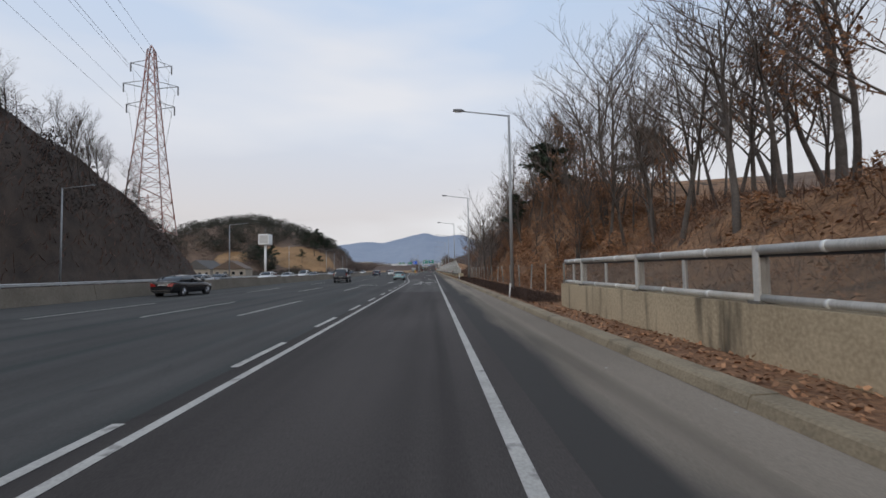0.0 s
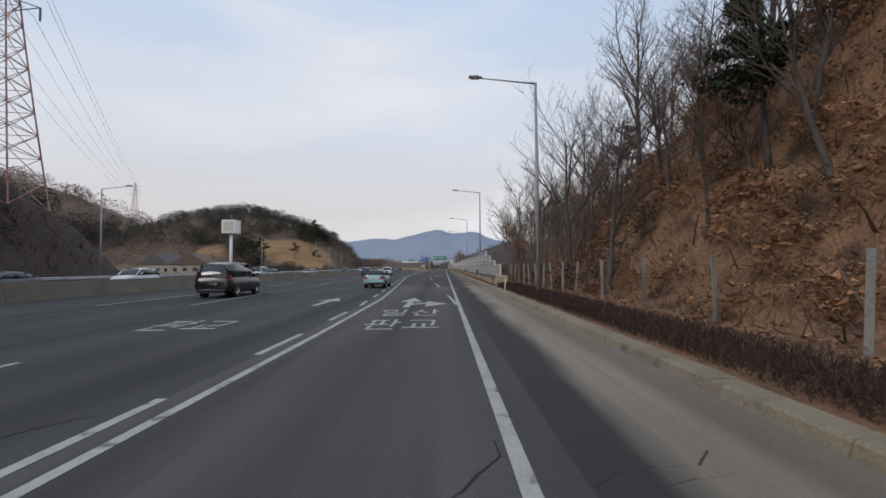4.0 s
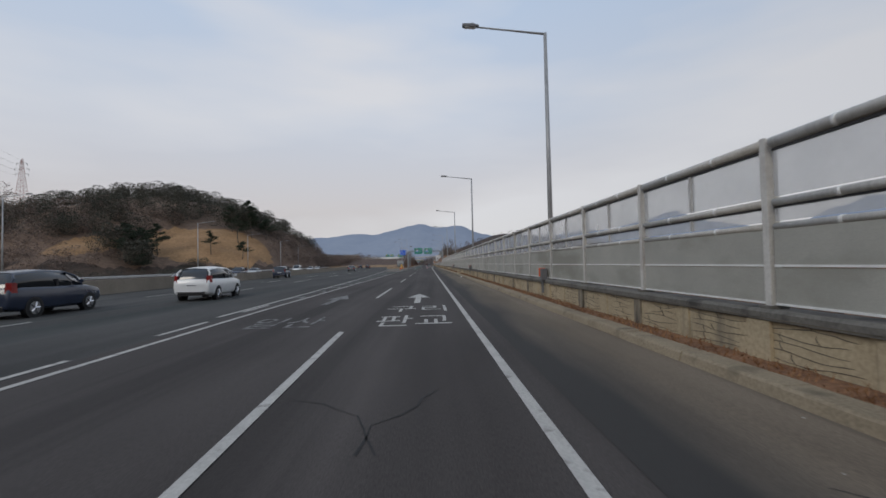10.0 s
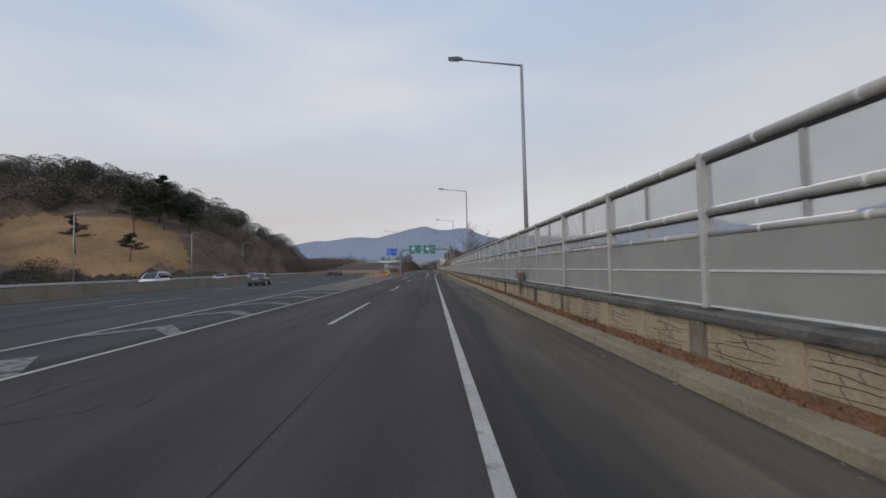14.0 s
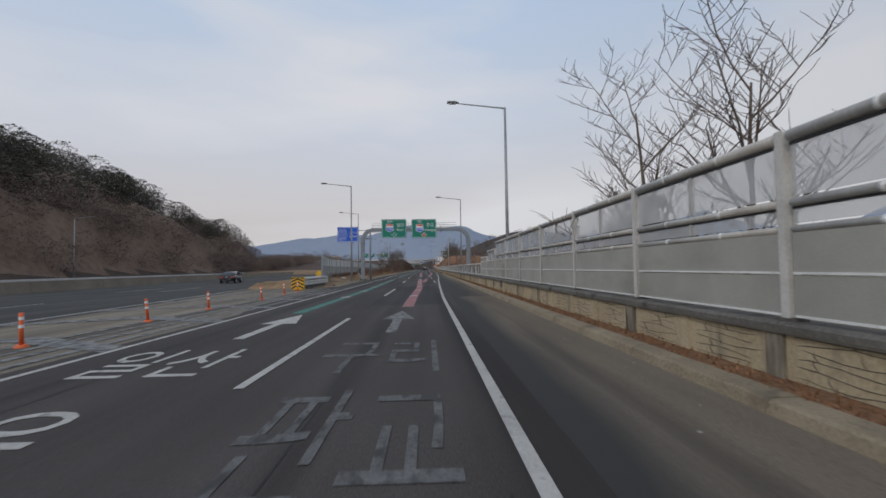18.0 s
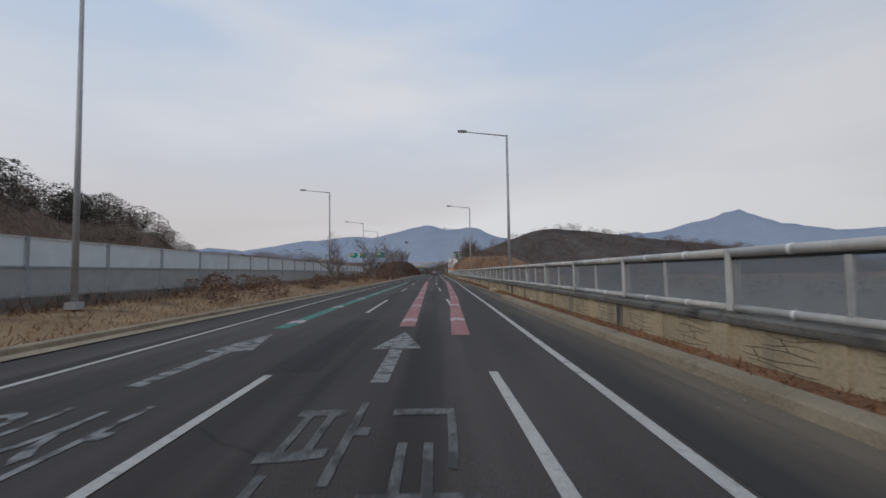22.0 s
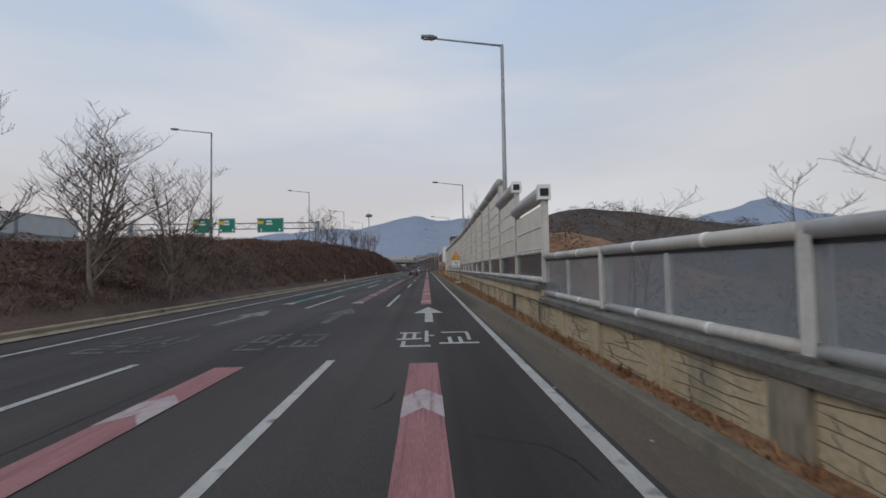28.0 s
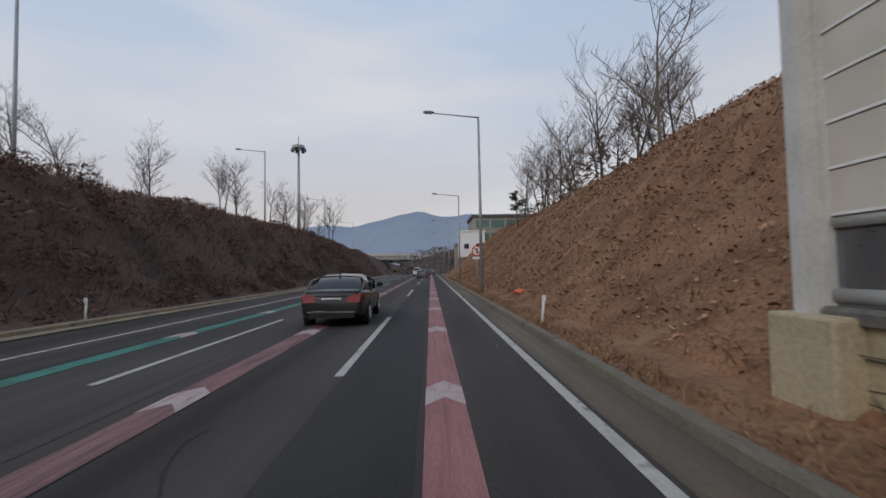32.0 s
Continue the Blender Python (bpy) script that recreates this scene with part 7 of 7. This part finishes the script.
    if shape == "sedan":
        part("boot_strip", Mesh().box(-0.62, 0.62, low[1][0] - 0.06, low[1][0] + 0.01, 0.895, 0.92), CHROME, t)
        part("spoiler", Mesh().loft([[(-0.78, low[1][0] + 0.0, 0.99), (0.78, low[1][0] + 0.0, 0.99)], [(-0.78, low[1][0] + 0.02, 1.03), (0.78, low[1][0] + 0.02, 1.03)], [(-0.8, low[1][0] + 0.3, 1.04), (0.8, low[1][0] + 0.3, 1.04)]], caps=False), body, t)
        part("antenna_fin", Mesh().prism([(-1.15, 1.40), (-0.95, 1.44), (-1.13, 1.50)], "x", -0.02, 0.02), body, t)
    return t


def put(c, x, y, turn=0.0, z=0.0):
    c.matrix_basis = pose(x, y, z, 0, 0, turn)


put(car("sedan", P_BROWN, "dark brown saloon car with chrome trim, seen from behind"), -1.74, 600.0, 1.0)
put(car("hatch", P_AQUA, "small pale aqua hatchback with a black roof", roof=P_BLACK), -5.35, 145.6, -2.0)
put(car("van", P_BLACK, "black passenger van on the motorway"), -12.6, 135.2, 3.0)
SED_K = car("sedan", P_BLACK, "black saloon car on the motorway")
put(SED_K, -18.4, 105.0, -4)
for x, y, a in ((-18.6, 219.5, 6), (-31.0, 384.5, 14), (-26.0, 372.0, 10)):
    copy_thing(SED_K, pose(x, y, 0, 0, 0, a))
SUV_W = car("suv", P_WHITE, "white estate car with red tail lamps")
put(SUV_W, -12.2, 206.0, 4)
copy_thing(SUV_W, pose(-28.5, 150.0, 0, 0, 0, 180))
SUV_N = car("suv", P_NAVY, "dark blue sport utility car on the motorway")
put(SUV_N, -21.5, 247.0, 7)
copy_thing(SUV_N, pose(-15.4, 199.0, 0, 0, 0, 2))
copy_thing(SUV_N, pose(-34.0, 262.0, 0, 0, 0, 186))
VAN_W = car("van", P_WHITE, "white van far ahead on the road")
put(VAN_W, -2.0, 690, 0)
copy_thing(VAN_W, pose(-36.0, 305.0, 0, 0, 0, 186))
copy_thing(VAN_W, pose(-33.5, 190.0, 0, 0, 0, 182))
SED_S = car("sedan", P_SILVER, "silver saloon car beyond the median")
put(SED_S, -30.0, 130.0, 180)
for x, y, a in ((-32.0, 172, 181), (-29.0, 205, 183), (-33.5, 222, 183), (-38.0, 280, 186), (-39.0, 330, 189), (-42, 352, 190)):
    copy_thing(SED_S, pose(x, y, 0, 0, 0, a))
SED_G = car("sedan", P_GREY, "grey saloon car on the motorway")
put(SED_G, -33.0, 142, 180)
for x, y, a in ((-30.5, 188, 182), (-33.0, 243, 184), (-0.4, 665, 0), (1.4, 708, 0), (-20.5, 300, 8)):
    copy_thing(SED_G, pose(x, y, 0, 0, 0, a))

# ---- wear on the road ----
CRACK = mat("crack_sealant", (0.014, 0.0135, 0.013), (0.022, 0.021, 0.02), 0.8, bump=0.0)
r_ = random.Random(8)
PATCH_D = road_mat("new_asphalt", (0.030, 0.028, 0.028), (0.050, 0.047, 0.047), (0.024, 0.022, 0.022), 0.4)


def patch(x0, x1, y0, y1, z=0.0025):
    """A resurfaced piece of lane with slightly wandering edges."""
    m = Mesh()
    ribbon(m, lambda y: x0 + 0.05 * noise.noise((y * 0.8, x0, 2)), lambda y: x1 + 0.05 * noise.noise((y * 0.8, x1, 5)), y0, y1, z, 0.6)
    return m


for x0, x1, y0, y1, m_ in ((-2.6, 0.66, 331, 350.4, PATCH_D), (-0.25, 0.95, 566, 640, PATCH_D), (-1.7, -0.5, 598, 604, PATCH_D), (-3.2, -2.3, 388, 396, PATCH_D), (-6.2, -5.0, 520, 532, PATCH_D), (1.0, 1.7, 151, 163, PATCH_D)):
    tagged(part("road_patch", patch(x0, x1, y0, y1), m_), "resurfaced rectangular patch in the asphalt lane", "road patch", kind="structure")
lid = thing("manhole_cover", "round worn iron cover set in the lane", "manhole", at=pose(0.1, 356.3, 0))
part("rim", Mesh().tube([(0, 0, -0.02), (0, 0, 0.006)], 0.36, 24), PLASTIC, lid)
part("cover", Mesh().tube([(0, 0, -0.02), (0, 0, 0.011)], 0.31, 24), ASPHALT_OLD, lid)
seam = Mesh()
for off, y0, y1 in ((-1.35, 205, 330), (-1.05, 395, 470), (2.0, 180, 330), (-5.0, 205, 330), (-2.6, 480, 640)):
    ribbon(seam, lambda y: off - 0.012 + 0.05 * noise.noise((y * 0.3, off, 0)), lambda y: off + 0.012 + 0.05 * noise.noise((y * 0.3, off, 0)), y0, y1, 0.0035, 1.5)
for i in range(240):
    x, y = r_.uniform(-6, 3.2), r_.uniform(66, 640)
    a = r_.choice((r_.gauss(0, 0.4), r_.gauss(1.57, 0.3)))
    pts = [(x, y)]
    for k in range(r_.randint(4, 9)):
        a += r_.gauss(0, 0.5)
        pts.append((pts[-1][0] + math.sin(a) * 0.35, pts[-1][1] + math.cos(a) * 0.35))
    for p, q in zip(pts, pts[1:]):
        if q[0] < CURB - 0.05:
            w = r_.uniform(0.006, 0.016)
            seam.face([(p[0] - w, p[1] - w, 0.0052), (p[0] + w, p[1] - w, 0.0052), (q[0] + w, q[1] + w, 0.0052), (q[0] - w, q[1] + w, 0.0052)])
tagged(part("road_cracks", seam, CRACK), "dark sealed seams and cracks in the asphalt", "cracks", kind="stuff")
bits = Mesh()
for i in range(420):
    x, y = CURB - abs(r_.gauss(0, 0.5)) - 0.03, r_.uniform(66, 640)
    s = r_.uniform(0.006, 0.02)
    bits.box(x - s, x + s, y - s, y + s, 0.0, s * 0.5)
tagged(part("road_grit", bits, CONCRETE_G), "scattered grit and pale litter along the kerb", "litter", kind="stuff")
for x, y in ((3.25, 231.6), (4.2, 571.5), (4.1, 560.3), (4.3, 403.0)):
    t = part("litter_scrap", Mesh().loft([[(x, y, 0.02), (x + 0.14, y + 0.03, 0.05), (x + 0.16, y + 0.12, 0.02)], [(x - 0.02, y + 0.1, 0.06), (x + 0.1, y + 0.14, 0.09), (x + 0.1, y + 0.2, 0.03)]], close=True), WHITE)
    t.location.z = 0.0 if x < CURB else 0.13
    tagged(t, "crumpled white scrap of litter on the ground", "litter")
PINK_L = mat("faded_plastic", (0.55, 0.33, 0.32), (0.66, 0.52, 0.50), 0.6, bump=0.0)
def bag(x, y, s, m, label):
    """A crumpled bag or heap of film."""
    b = bmesh.new()
    bmesh.ops.create_icosphere(b, subdivisions=2, radius=s)
    for v in b.verts:
        q = 1 + 0.45 * noise.noise(v.co * (2.2 / s) + Vector((x, y, 0)))
        v.co = Vector((v.co.x * q * 1.3, v.co.y * q * 1.6, max(-0.2 * s, v.co.z * q * 0.5)))
    me = bpy.data.meshes.new("litter_bag")
    b.to_mesh(me)
    b.free()
    me.materials.append(m)
    tagged(part("litter_bag", me, None, at=pose(x, y, terrain(x, y) + 0.05)), label, "litter")


bag(-11.9, 375.6, 0.3, WHITE, "white plastic bag lying on the dry verge")
for i in range(5):
    bag(-11.0 + random.uniform(-0.5, 0.5), 387.0 + i * 0.9, 0.22, PINK_L, "faded pink plastic litter on the dry verge")
bag(4.35, 90.6, 0.12, SHIELD, "blue plastic litter beside the kerb")
bag(-10.9, 552.0, 0.16, WHITE, "small white bag at the foot of the embankment")
bag(5.4, 606.5, 0.25, ORANGE, "orange plastic sheet caught on the slope")
